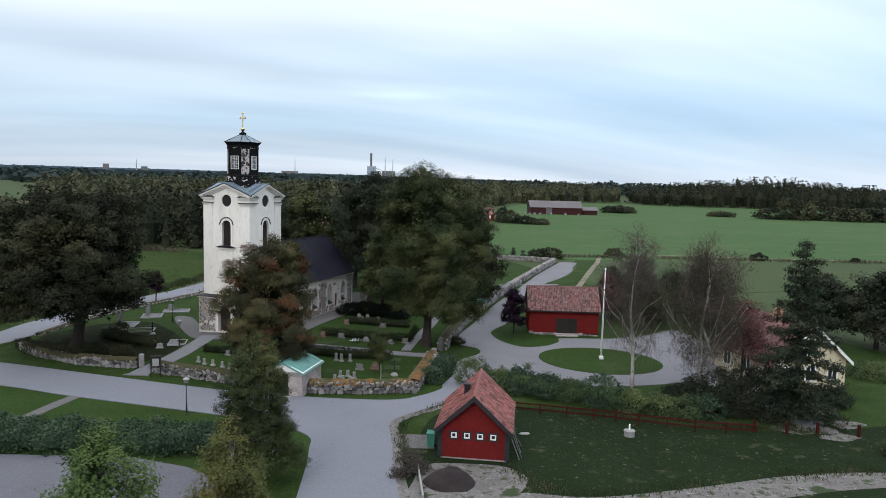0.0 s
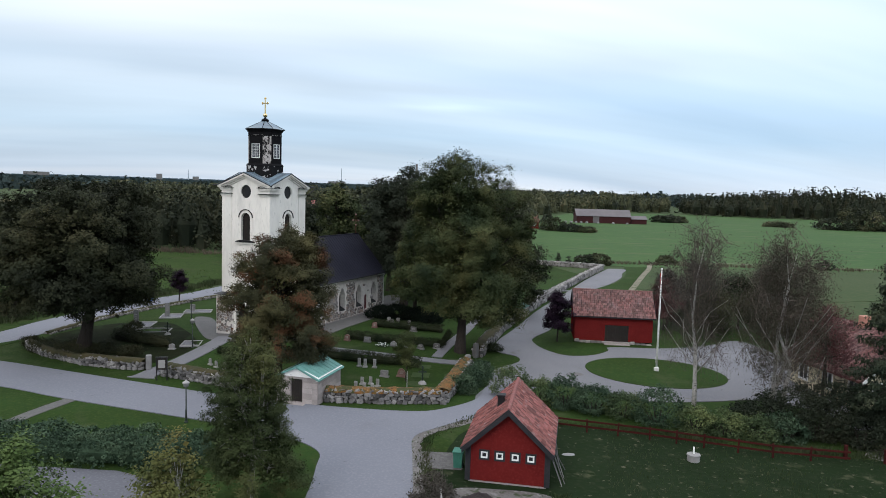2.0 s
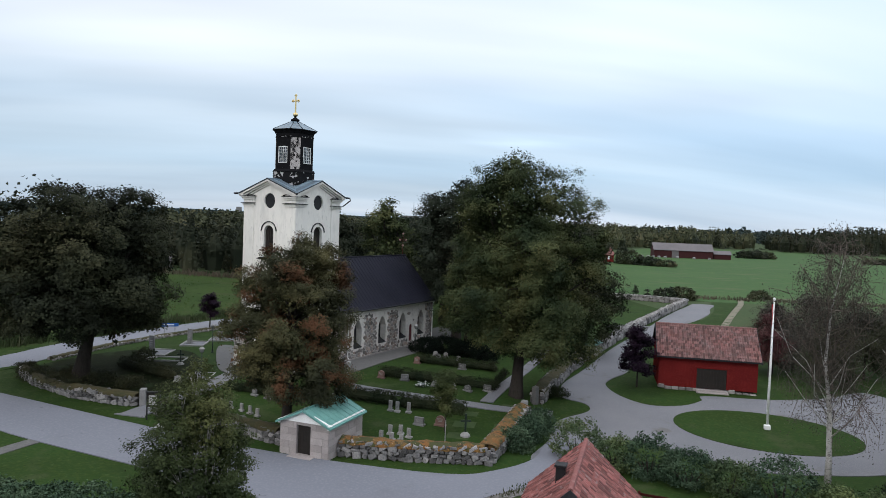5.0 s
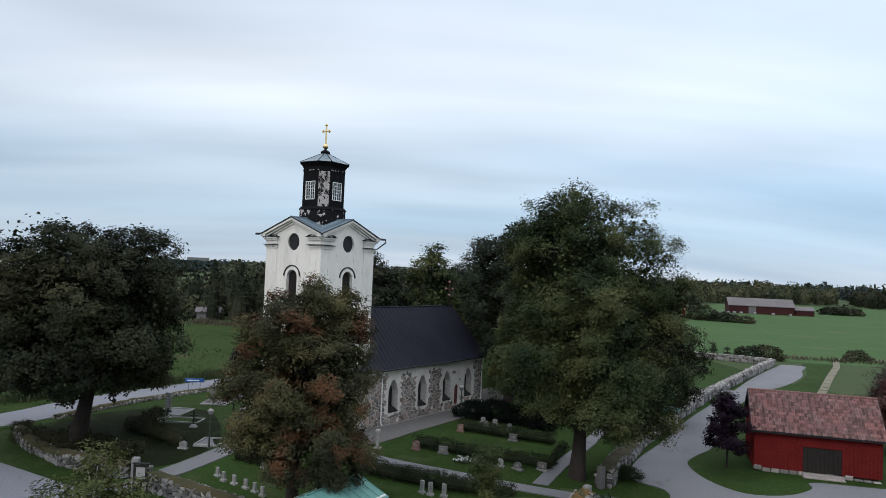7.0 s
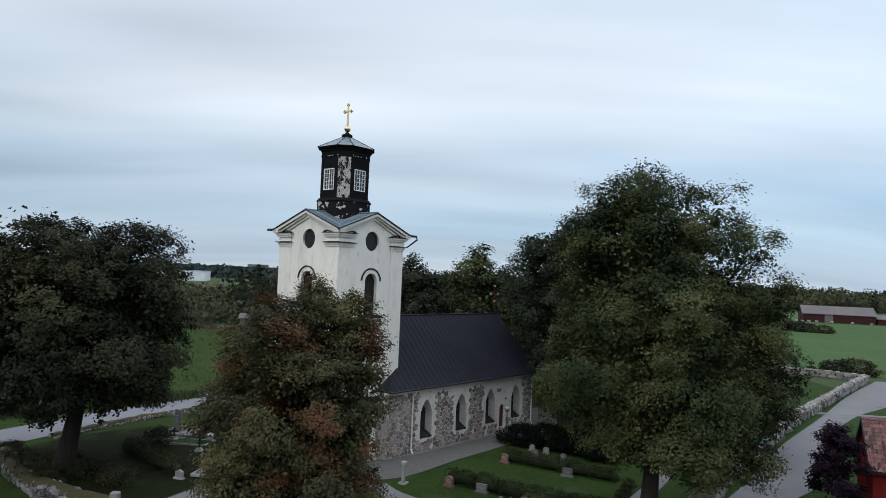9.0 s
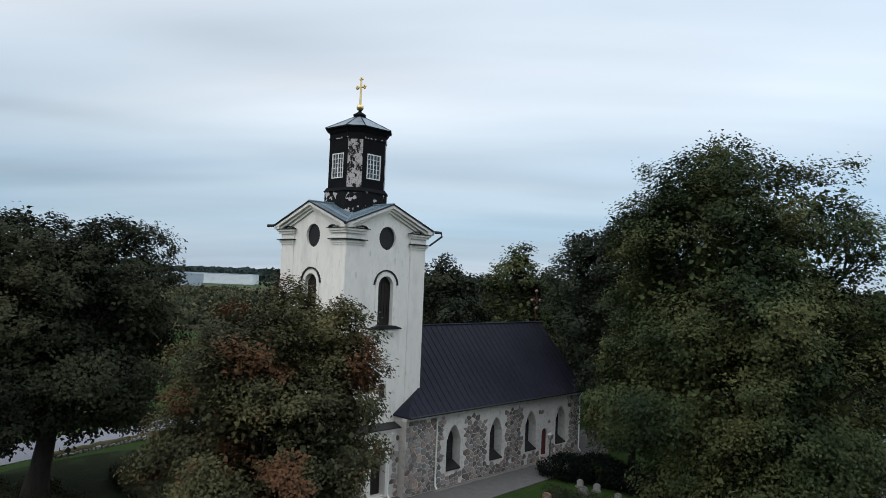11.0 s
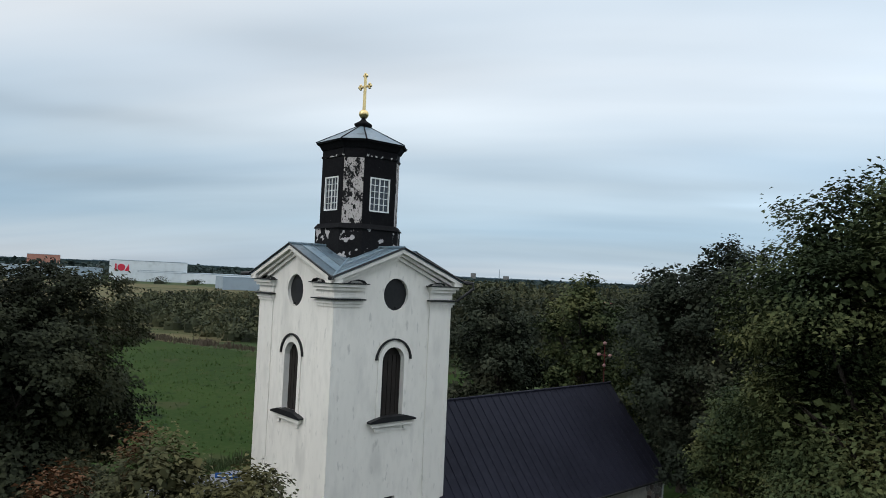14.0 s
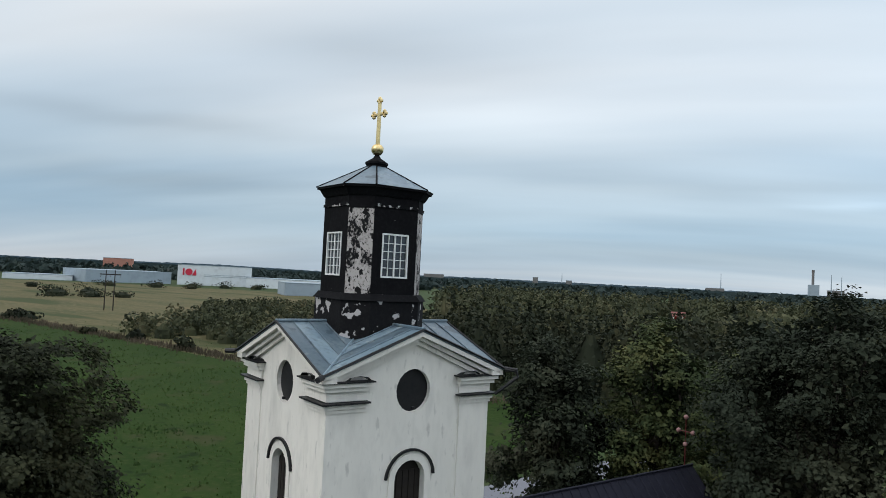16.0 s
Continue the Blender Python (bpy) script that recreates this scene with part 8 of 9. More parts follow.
for kind, w, h, mat, label, spots in (
        ("arched", 0.6, 0.7, GRAVE_RED, "reddish granite headstone with rounded top", [(-14.0, 83.3), (-12.2, 91.0)]),
        ("plain", 0.7, 0.58, GRAVE, "low grey granite headstone before the hedge", [(-11.7, 83.0), (-7.3, 89.6), (-3.9, 81.2), (-7.7, 69.3)]),
        ("rough", 0.65, 0.55, GRAVE, "rough-hewn grey headstone before the hedge", [(-8.6, 81.6), (-5.6, 80.8), (-10.6, 94.2)]),
        ("peaked", 0.6, 0.62, GRAVE_PALE, "pale stone headstone with peaked top", [(-7.0, 81.1), (-30.4, 75.8)]),
        ("arched", 0.45, 0.55, GRAVE, "narrow grey headstone with rounded top", [(-11.1, 95.6), (-9.9, 95.2), (-8.3, 93.8), (-16.0, 75.9), (-18.0, 75.2), (-20.9, 73.0), (-22.3, 73.6)]),
        ("plain", 0.27, 0.8, GRAVE_PALE, "slim pale stone post with a dark urn niche", [(-10.6, 72.5), (-10.0, 72.3), (-9.1, 72.3)]),
        ("plain", 0.27, 0.66, GRAVE_PALE, "slim white memorial stone in a close group", [(-9.5, 65.1), (-9.2, 66.5), (-8.7, 64.8), (-8.5, 66.7), (-8.0, 64.6), (-7.8, 66.1)]),
        ("plain", 0.6, 1.75, GRAVE, "tall dark granite monument on a framed plot", [(-39.9, 87.0), (-38.7, 92.5)]),
        ("plain", 0.8, 0.9, GRAVE, "grey granite family headstone", [(-37.3, 96.8)]),
        ("rough", 0.7, 0.75, GRAVE_RED, "upright red-brown grave boulder by the young tree", [(-6.2, 69.6)])):
    for k, (x, y) in enumerate(spots):
        grave(kind, w, h, 0.18 if w > 0.5 else 0.14, mat, label, x, y, -14 + 9 * math.sin(7 * x + y))

# stone posts along the gate path
for k, (x, y) in enumerate(((-24.3, 70.6), (-23.4, 69.8), (-22.4, 69.4), (-21.3, 68.9), (-20.4, 68.4), (-19.6, 67.9))):
    grave("plain", 0.27, 0.6, 0.12, GRAVE_PALE, "slim white memorial stone by the wall", x, y, -20)

# framed grave plots
for k, (x, y, w, d, turn, mat) in enumerate(((-39.1, 86.8, 2.4, 2.9, 10, GRAVEL), (-38.2, 92.6, 2.3, 2.6, 15, GRAVEL), (-36.4, 96.4, 3.2, 2.0, 15, GRAVEL), (-36.4, 84.0, 3.6, 1.7, 12, GRASS), (-29.5, 78.4, 1.7, 2.2, 12, GRAVEL))):
    plot = thing("grave_plot", "framed family grave plot with granite kerb", "grave plot", pose(x, y, 0.02, 0, 0, turn), group="framed grave plots")
    part("infill", Shape().box((-w / 2, -d / 2, -0.05), (w / 2, d / 2, 0.05)), mat, plot)
    for a, b in (((-w / 2 - 0.12, -d / 2 - 0.12, -0.05), (w / 2 + 0.12, -d / 2, 0.16)), ((-w / 2 - 0.12, d / 2, -0.05), (w / 2 + 0.12, d / 2 + 0.12, 0.16)),
                 ((-w / 2 - 0.12, -d / 2, -0.05), (-w / 2, d / 2, 0.16)), ((w / 2, -d / 2, -0.05), (w / 2 + 0.12, d / 2, 0.16))):
        part("kerb", Shape().box(a, b, None, 0.02), GRAVE_PALE, plot)


def iron_cross(x, y, h, turn, label, base=True):
    ob = thing("grave_cross", label, "grave cross", pose(x, y, 0, 0, 0, turn))
    part("upright", Shape().box((-0.07, -0.04, 0.1), (0.07, 0.04, h), None, 0.015), LAMP_POST, ob)
    part("arm", Shape().box((-0.36, -0.045, h * 0.64), (0.36, 0.045, h * 0.64 + 0.13), None, 0.015), LAMP_POST, ob)
    part("base_stone", Shape().lathe([(0.38, -0.05), (0.36, 0.1), (0.2, 0.26), (0.08, 0.3)], 8), GRAVE_PALE, ob)
    return ob


iron_cross(-33.9, 82.3, 1.5, 15, "dark green iron grave cross with a pale foot")
iron_cross(-4.1, 67.6, 1.6, 15, "slim dark iron grave cross with a white boulder foot")
iron_cross(-37.9, 84.2, 1.0, 15, "short dark iron grave cross")

# white flowers laid on one grave
fl = thing("flowers", "heap of white flowers on a grave", "flowers", pose(-9.7, 81.2, 0.02))
rngf = np.random.default_rng(5)
fo = new("blossom", quads_mesh("blossom", leaf_quads(rngf, rngf.normal(size=(60, 3)) * np.array([0.3, 0.25, 0.1]) + np.array([0, 0, 0.25]), 4, 0.04, 0.09), WHITE_PAINT))
fo.parent = fl
fg = new("greenery", quads_mesh("greenery", leaf_quads(rngf, rngf.normal(size=(60, 3)) * np.array([0.32, 0.28, 0.08]) + np.array([0, 0, 0.12]), 6, 0.06, 0.12), HEDGE_LEAF))
fg.parent = fl


def lamp(x, y, first=[]):
    m = pose(x, y, 0)
    if first:
        return copy_thing(first[0], m)
    ob = thing("lamp_post", "dark green park lamp with an opal glass lantern", "lamp post", m, group="lamp posts in the churchyard")
    part("post", Shape().tube([(0, 0, 0), (0, 0, 0.9), (0, 0, 0.95), (0, 0, 2.55)], [0.07, 0.065, 0.045, 0.04], 10), LAMP_POST, ob, smooth=True)
    part("foot", Shape().lathe([(0.15, 0), (0.15, 0.06), (0.09, 0.14), (0.08, 0.3)], 10), LAMP_POST, ob)
    head = part("lantern", Shape().lathe([(0.09, 2.55), (0.17, 2.62), (0.21, 2.8), (0.2, 2.86)], 12), LAMP_GLASS, ob, "opal glass lantern", smooth=True)
    part("hood", Shape().lathe([(0.27, 2.86), (0.24, 2.92), (0.12, 3.0), (0.05, 3.04), (0.02, 3.1)], 12), GRAVE_PALE, head, smooth=True)
    first.append(ob)
    return ob


for x, y in ((-19.7, 55.0), (-28.7, 76.8), (-34.1, 89.0), (-13.75, 97.5), (-41.0, 61.9)):
    lamp(x, y)

notice = thing("notice_board", "dark notice board on two posts beside the gate", "notice board", pose(-26.2, 64.9, 0, 0, 0, 12))
for u in (-0.42, 0.42):
    part("post", Shape().box((u - 0.045, -0.045, -0.1), (u + 0.045, 0.045, 2.0), None, 0.01), BLACK_METAL, notice)
board_ = part("panel", Shape().box((-0.38, -0.05, 0.95), (0.38, 0.03, 1.95), None, 0.01), OAK_DARK, notice)
part("sheet", Shape().box((-0.28, -0.056, 1.1), (0.28, -0.052, 1.8)), GRAVE_PALE, board_, "pale weathered notice sheet")
part("cap", Shape().box((-0.5, -0.12, 2.0), (0.5, 0.1, 2.06), None, 0.01), BLACK_METAL, notice)

pedestal = thing("pedestal", "white stone sundial pedestal at the path corner", "pedestal", pose(-16.9, 82.4, 0.02))
part("base", Shape().box((-0.28, -0.28, 0), (0.28, 0.28, 0.14), None, 0.02), GRAVE_PALE, pedestal)
part("shaft", Shape().lathe([(0.16, 0.14), (0.12, 0.3), (0.11, 1.15), (0.14, 1.25)], 10), GRAVE_PALE, pedestal, smooth=True)
part("head", Shape().box((-0.17, -0.17, 1.25), (0.17, 0.17, 1.5), None, 0.04), GRAVE_PALE, pedestal)
stake = solid("stake", Shape().tube([(0, 0, 0), (0, 0, 1.5)], [0.035, 0.03], 8), GRAVE_PALE, "pale wooden stake beside the young tree", "stake", m=pose(-5.25, 65.9, 0))

# red rail fence
def rail_fence(line, label):
    ob = thing("fence", label, "fence")
    for (x0, y0), (x1, y1) in zip(line, line[1:]):
        d = Vector((x1 - x0, y1 - y0, 0))
        n = max(1, round(d.length / 2.1))
        ang = math.degrees(math.atan2(d.y, d.x))
        for i in range(n):
            p = Vector((x0, y0, 0)) + d * i / n
            part("post", Shape().box((-0.06, -0.06, -0.1), (0.06, 0.06, 0.98), pose(p.x, p.y, 0, random.uniform(-2, 2), random.uniform(-2, 2), ang), 0.012), FENCE_RED, ob)
            for z in (0.38, 0.78):
                part("rail", Shape().box((0, -0.085, z), (d.length / n + 0.04, -0.062, z + 0.14), pose(p.x, p.y, 0, 0, 0, ang), 0.006), FENCE_RED, ob)
    return ob


rail_fence([(6.6, 57.6), (12.9, 56.2), (16.3, 55.2), (20.4, 54.0), (25.0, 53.5)], "falu-red wooden rail fence along the grass")
for x, y in ((25.2, 54.4), (27.5, 53.9), (30.0, 54.1), (33.0, 53.7)):
    solid("post", Shape().box((-0.1, -0.1, -0.1), (0.1, 0.1, 1.0), None, 0.02), FENCE_RED, "stout falu-red wooden gate post", "post", m=pose(x, y, 0), group="red gate posts")
well = thing("well_cover", "low round concrete well cover with a white pump pipe", "well", pose(14.9, 52.7, 0))
part("ring", Shape().lathe([(0.4, 0), (0.4, 0.35), (0.37, 0.4)], 16), GRAVE_PALE, well)
part("lid", Shape().lathe([(0.43, 0.4), (0.43, 0.47), (0.2, 0.5)], 16), GRAVE_PALE, well)
part("pipe", Shape().tube([(0, 0, 0.49), (0, 0, 0.95)], [0.06, 0.06], 8), WHITE_PAINT, well)
heap = Shape()
nu, nv = 20, 8
for j in range(nv + 1):
    for i in range(nu):
        a, r = math.tau * i / nu, 1 - j / nv
        wob = 1 + 0.14 * noise.noise(Vector((math.cos(a) * 1.5, math.sin(a) * 1.5, j * 0.3)))
        heap.v.append((1.75 * r * math.cos(a) * wob, 1.5 * r * math.sin(a) * wob, 1.0 * (1 - r ** 1.7) * wob + 0.12 * noise.noise(Vector((3 * r * math.cos(a), 3 * r * math.sin(a), 4.0))) * (r < 0.95) - 0.02))
heap.f = [(j * nu + i, j * nu + (i + 1) % nu, (j + 1) * nu + (i + 1) % nu, (j + 1) * nu + i) for j in range(nv) for i in range(nu)]
solid("soil_mound", heap, SOIL, "heap of dark reddish soil before the shed", "soil heap", m=pose(1.2, 43.6, 0.04), smooth=True)
solid("board", Shape().box((-0.05, -2.6, 0), (0.05, 2.6, 0.35), None, 0.01), GRAVE_PALE, "weathered grey board edging the soil bay", "board", m=pose(-0.75, 43.6, 0.04, 0, 0, 6))
bin_ = thing("wheelie_bin", "green plastic wheeled bin beside the shed", "bin", pose(-0.15, 49.6, 0.02, 0, 0, -7))
part("body", Shape().add([(-0.24, -0.3, 0.05), (0.24, -0.3, 0.05), (0.24, 0.3, 0.05), (-0.24, 0.3, 0.05), (-0.3, -0.36, 1.0), (0.3, -0.36, 1.0), (0.3, 0.36, 1.0), (-0.3, 0.36, 1.0)],
                         [(3, 2, 1, 0), (4, 5, 6, 7), (0, 1, 5, 4), (1, 2, 6, 5), (2, 3, 7, 6), (3, 0, 4, 7)]), BIN_GREEN, bin_)
part("lid", Shape().box((-0.33, -0.4, 1.0), (0.33, 0.4, 1.1), None, 0.03), BIN_GREEN, bin_)
for s in (-1, 1):
    part("wheel", Shape().tube([(s * 0.26, 0.3, 0.1), (s * 0.32, 0.3, 0.1)], [0.1, 0.1], 10), BLACK_METAL, bin_)
sett = thing("paved_strip", "strip of grey stone setts leading to the shed", "paving", kind="structure")
sm = Shape().box((-0.12, -0.07, -0.05), (0.12, 0.07, 0.06), None, 0.015).mesh("sett", COBBLE)
part("bedding", Shape().box((-2.95, 49.1, -0.1), (0.1, 51.8, 0.05), None), WALL_CORE, sett)
for i in range(12):
    for j in range(18):
        st = new("sett", sm)
        st.parent = sett
        st.matrix_basis = pose(-2.8 + 0.25 * i + 0.06 * (j % 2), 49.2 + 0.148 * j, random.uniform(0.0, 0.012))
# stacked firewood and tools on the shed's long side
rack = thing("timber_stack", "grey weathered poles leaning on the shed wall", "timber", pose(5.35, 47.3, 0, 0, 0, -7))
for i in range(9):
    part("pole", Shape().tube([(0.25 + random.uniform(0, 0.5), 0.3 + 0.42 * i, 0.02), (0.0, 0.4 + 0.42 * i + random.uniform(-0.2, 0.2), random.uniform(1.2, 1.9))], [0.03, 0.025], 6), GRAVE, rack)
solid("tarpaulin", Shape().lathe([(0.5, 0), (0.42, 0.09), (0.3, 0.12), (0.05, 0.16)], 7), GRAVE_PALE, "crumpled white tarpaulin on the grass", "tarpaulin", m=pose(6.9, 52.6, 0.0, 0, 0, 10) @ Matrix.Diagonal((1, 0.5, 0.8, 1)))
sign = thing("road_sign", "blue direction sign on two posts by the road", "sign", pose(-43.7, 96.7, 0, 0, 0, 24))
part("board", Shape().box((-1.0, -0.03, 1.1), (1.0, 0.03, 1.5), None, 0.02), SIGN_BLUE, sign)
part("lettering", Shape().box((-0.8, -0.036, 1.25), (0.5, -0.031, 1.36)), WHITE_PAINT, sign)
for s in (-0.6, 0.6):
    part("post", Shape().tube([(s, 0.05, 0), (s, 0.05, 1.45)], [0.03, 0.03], 6), GRAVE, sign)


def cottage():
    """Cream house behind the spruce."""
    W, D, e, r = 8.0, 9.0, 2.9, 6.2
    ob = thing("house", "cream-rendered house with red tiled roof and white verges", "house", pose(35.6, 66.2, 0, 0, 0, 14))
    h = W / 2
    front = lambda a, b, d: (a, d, b)
    left = lambda a, b, d: (-h + d, D - a, b)
    right = lambda a, b, d: (h - d, a, b)
    back = lambda a, b, d: (-a, D - d, b)
    gable = [(-h, 0), (h, 0), (h, e), (0, r - 0.1), (-h, e)]
    holes = [[(x - 0.55, 0.9), (x + 0.55, 0.9), (x + 0.55, 2.3), (x - 0.55, 2.3)] for x in (-2.5, 0, 2.5)] + [[(-0.5, 3.5), (0.5, 3.5), (0.5, 4.6), (-0.5, 4.6)]]
    part("front_wall", Shape().sheet(gable, holes, 0.25, front), CREAM, ob, "cream-rendered gable wall")
    part("back_wall", Shape().sheet(gable, [], 0.25, back), CREAM, ob)
    lh = [[(y - 0.55, 0.9), (y + 0.55, 0.9), (y + 0.55, 2.3), (y - 0.55, 2.3)] for y in (2.0, 5.0, 8.0)]
    for pl in (left, right):
        part("side_wall", Shape().sheet([(0.25, 0), (D - 0.25, 0), (D - 0.25, e), (0.25, e)], lh, 0.25, pl), CREAM, ob)
    for pl, hs in ((front, holes), (left, lh), (right, lh)):
        for q in hs:
            (x0, z0), (x1, z1) = q[0], q[2]
            w = part("window", Shape().sheet([(x0 - 0.1, z0 - 0.1), (x1 + 0.1, z0 - 0.1), (x1 + 0.1, z1 + 0.1), (x0 - 0.1, z1 + 0.1)], [[(x0 + 0.06, z0 + 0.06), (x1 - 0.06, z0 + 0.06), (x1 - 0.06, z1 - 0.06), (x0 + 0.06, z1 - 0.06)]],
                                             0.1, lambda a, b, d: pl(a, b, d - 0.03)), WHITE_PAINT, ob, "white-framed window")
            part("pane", Shape().sheet([(x0 + 0.06, z0 + 0.06), (x1 - 0.06, z0 + 0.06), (x1 - 0.06, z1 - 0.06), (x0 + 0.06, z1 - 0.06)], [], 0.01, lambda a, b, d: pl(a, b, d + 0.03)), DARK_GLASS, w)
            part("mullion", Shape().sheet([((x0 + x1) / 2 - 0.03, z0), ((x0 + x1) / 2 + 0.03, z0), ((x0 + x1) / 2 + 0.03, z1), ((x0 + x1) / 2 - 0.03, z1)], [], 0.04, lambda a, b, d: pl(a, b, d - 0.01)), WHITE_PAINT, w)
    ov, fo, k = 0.45, 0.4, (r - e) / h
    for s in (-1, 1):
        lo_z = e - k * ov
        q = [(s * (h + ov), -fo, lo_z), (s * (h + ov), D + fo, lo_z), (0, D + fo, r), (0, -fo, r)]
        roof = part("roof", Shape().add(q + [(x, y, z - 0.12) for x, y, z in q], [(0, 1, 2, 3), (7, 6, 5, 4), (0, 4, 5, 1), (1, 5, 6, 2), (3, 7, 4, 0)]), PANTILE, ob, "red clay tile roof")
        fr = slope_matrix((s * (h + ov), -fo if s > 0 else D + fo, lo_z + 0.01), (0, s, 0), (-s, 0, (r - lo_z) / (h + ov)))
        pantiles(fr, D + 2 * fo, math.hypot(h + ov, r - lo_z), 40 + s, PANTILE_WORN, roof)
        for y in (-fo - 0.03, D + fo + 0.03):
            part("bargeboard", Shape().add([(s * (h + ov), y - 0.03, lo_z - 0.25), (s * (h + ov), y - 0.03, lo_z + 0.1), (0, y - 0.03, r + 0.1), (0, y - 0.03, r - 0.25),
                                            (s * (h + ov), y + 0.03, lo_z - 0.25), (s * (h + ov), y + 0.03, lo_z + 0.1), (0, y + 0.03, r + 0.1), (0, y + 0.03, r - 0.25)],
                                           [(0, 1, 2, 3), (7, 6, 5, 4), (0, 4, 5, 1), (1, 5, 6, 2), (2, 6, 7, 3), (3, 7, 4, 0)]), WHITE_PAINT, roof)
    part("chimney", Shape().box((-0.4, 4.6, 5.4), (0.4, 5.2, 7.0), None, 0.03), BRICK_BLOCK, ob, "brick chimney")
    return ob


cottage()


# ---------------------------------------------------------------- distant buildings
def far_house(name, label, x, y, turn, w, d, e, r, wall, roof, windows=0):
    ob = thing(name, label, "building", pose(x, y, 0, 0, 0, turn))
    part("wall", Shape().prism([(0, 0), (d, 0), (d, e), (d / 2, r - 0.2), (0, e)], -w / 2, w / 2, Matrix(((0, 0, 1, 0), (1, 0, 0, 0), (0, 1, 0, 0), (0, 0, 0, 1)))), wall, ob)
    for s in (0, 1):
        y0 = -0.4 if s == 0 else d + 0.4
        z0 = e - (r - e) / (d / 2) * 0.4
        q = [(-w / 2 - 0.4, y0, z0), (w / 2 + 0.4, y0, z0), (w / 2 + 0.4, d / 2, r), (-w / 2 - 0.4, d / 2, r)]
        part("roof", Shape().add(q + [(a, b, c - 0.2) for a, b, c in q], [(0, 1, 2, 3), (7, 6, 5, 4), (0, 4, 5, 1), (1, 5, 6, 2), (3, 7, 4, 0)]), roof, ob)
    for i in range(windows):
        u = -w / 2 + w * (i + 0.5) / windows
        part("window", Shape().box((u - 0.5, -0.06, e * 0.35), (u + 0.5, 0.02, e * 0.75)), WHITE_PAINT, ob)
    return ob


far_house("cottage", "small red cottage with a red tile roof in a wood clearing", -134, 536, 12, 8.5, 6.5, 2.9, 5.3, RED_PAINT, PANTILE, 3)


BARN_DULL = material("dull_barn_red", [(0.045, 0.012, 0.012), (0.034, 0.010, 0.010)], 0.1, 0.8, 0.95, 0.0)
ROOF_GREY = material("weathered_grey_roof", [(0.13, 0.118, 0.12), (0.10, 0.092, 0.095)], 0.1, 0.6, 0.8, 0.0)
fb = far_house("far_barn", "long dark-red field barn with grey roof across the crop", 66, 411, 3, 30.5, 11, 4.3, 7.8, BARN_DULL, ROOF_GREY)
part("barn_door", Shape().box((-6, -0.1, 0), (-2.5, 0.02, 4.2)), ROOF_GREY, fb)
far_house("far_barn", "low dark-red barn wing with grey roof", 86.3, 413, 3, 8.5, 7, 3.0, 4.6, BARN_DULL, ROOF_GREY)
for i in range(9):
    solid("bale", Shape().tube([(-0.6, 0, 0.55), (0.6, 0, 0.55)], [0.55, 0.55], 10), LAMP_GLASS, "white wrapped silage bale near the far barn", "bale", m=pose((44 + 1.9 * i + (i % 3)) if i < 6 else (62 + 8 * (i - 6)), 404.5 - (i % 2) * 1.5, 0, 0, 0, 30 * i), group="silage bales")
far_house("far_house", "small red cottage with white gable at the field edge", 20, 330, 20, 9, 7, 3.4, 6.2, RED_PAINT, PANTILE, 2)
far_house("far_house", "pale cottage at the field edge", 12, 345, -15, 8, 7, 3.2, 5.6, PALE_BLOCK, PANTILE, 2)
far_house("far_hut", "grey hut beside the field", -100, 186, 25, 5.5, 3.5, 2.1, 3.0, PALE_BLOCK, ROOF_GREY)


def block(name, label, pts, z, mat, extra=None):
    (x0, y0), (x1, y1), deep = pts
    d = Vector((x1 - x0, y1 - y0, 0))
    turn = math.degrees(math.atan2(d.y, d.x))
    ob = thing(name, label, "building", pose(x0, y0, 0, 0, 0, turn))
    part("hall", Shape().box((0, 0, 0), (d.length, deep, z), None, 0.2), mat, ob)
    part("roof_edge", Shape().box((-0.2, -0.2, z), (d.length + 0.2, deep + 0.2, z + 0.5)), WAREHOUSE_GREY, ob)
    return ob


wh = block("warehouse", "huge white windowless warehouse with a red sign", ((-632, 516), (-585, 572), 60), 20.5, WAREHOUSE_WHITE)
for x0, x1, z0, z1 in ((5, 6.7, 10, 17),):
    part("sign_mark", Shape().box((x0, -0.5, z0), (x1, 0.05, z1)), LOGO_RED, wh, "plain red sign shape")
part("sign_mark", Shape().tube([(11, 0.05, 13.5), (11, -0.5, 13.5)], [3.5, 3.5], 24), LOGO_RED, wh, "plain red sign shape")
part("sign_mark", Shape().prism([(14, 10), (18.4, 10), (17.6, 17)], -0.05, 0.5, Matrix(((1, 0, 0, 0), (0, 0, -1, 0), (0, 1, 0, 0), (0, 0, 0, 1)))), LOGO_RED, wh, "plain red sign shape")
for k in range(2):
    part("facade_band", Shape().box((26, -0.15, 11 - 1.6 * k), (72, 0.02, 11.4 - 1.6 * k)), WAREHOUSE_GREY, wh)
block("warehouse", "long low white warehouse wing", ((-586, 566), (-470, 640), 60), 10.0, WAREHOUSE_WHITE)
block("warehouse", "grey-blue industrial hall beyond the stubble field", ((-650, 430), (-636, 512), 60), 11.5, WAREHOUSE_GREY)
block("warehouse", "dark grey industrial box", ((-420, 462), (-400, 490), 40), 10.0, WAREHOUSE_GREY)
block("warehouse", "long pale shed beyond the field", ((-700, 380), (-672, 430), 30), 5.0, WAREHOUSE_WHITE)
block("tower_block", "orange brick housing block on the rise", ((-1080, 700), (-1052, 732), 20), 26, BRICK_BLOCK)
for x, y, w, z in ((-1040, 790, 50, 13), (-1120, 660, 40, 11), (-960, 860, 60, 9)):
    block("far_block", "pale distant housing block among trees", ((x, y), (x + w * 0.5, y + w * 0.8), 15), z, PALE_BLOCK)
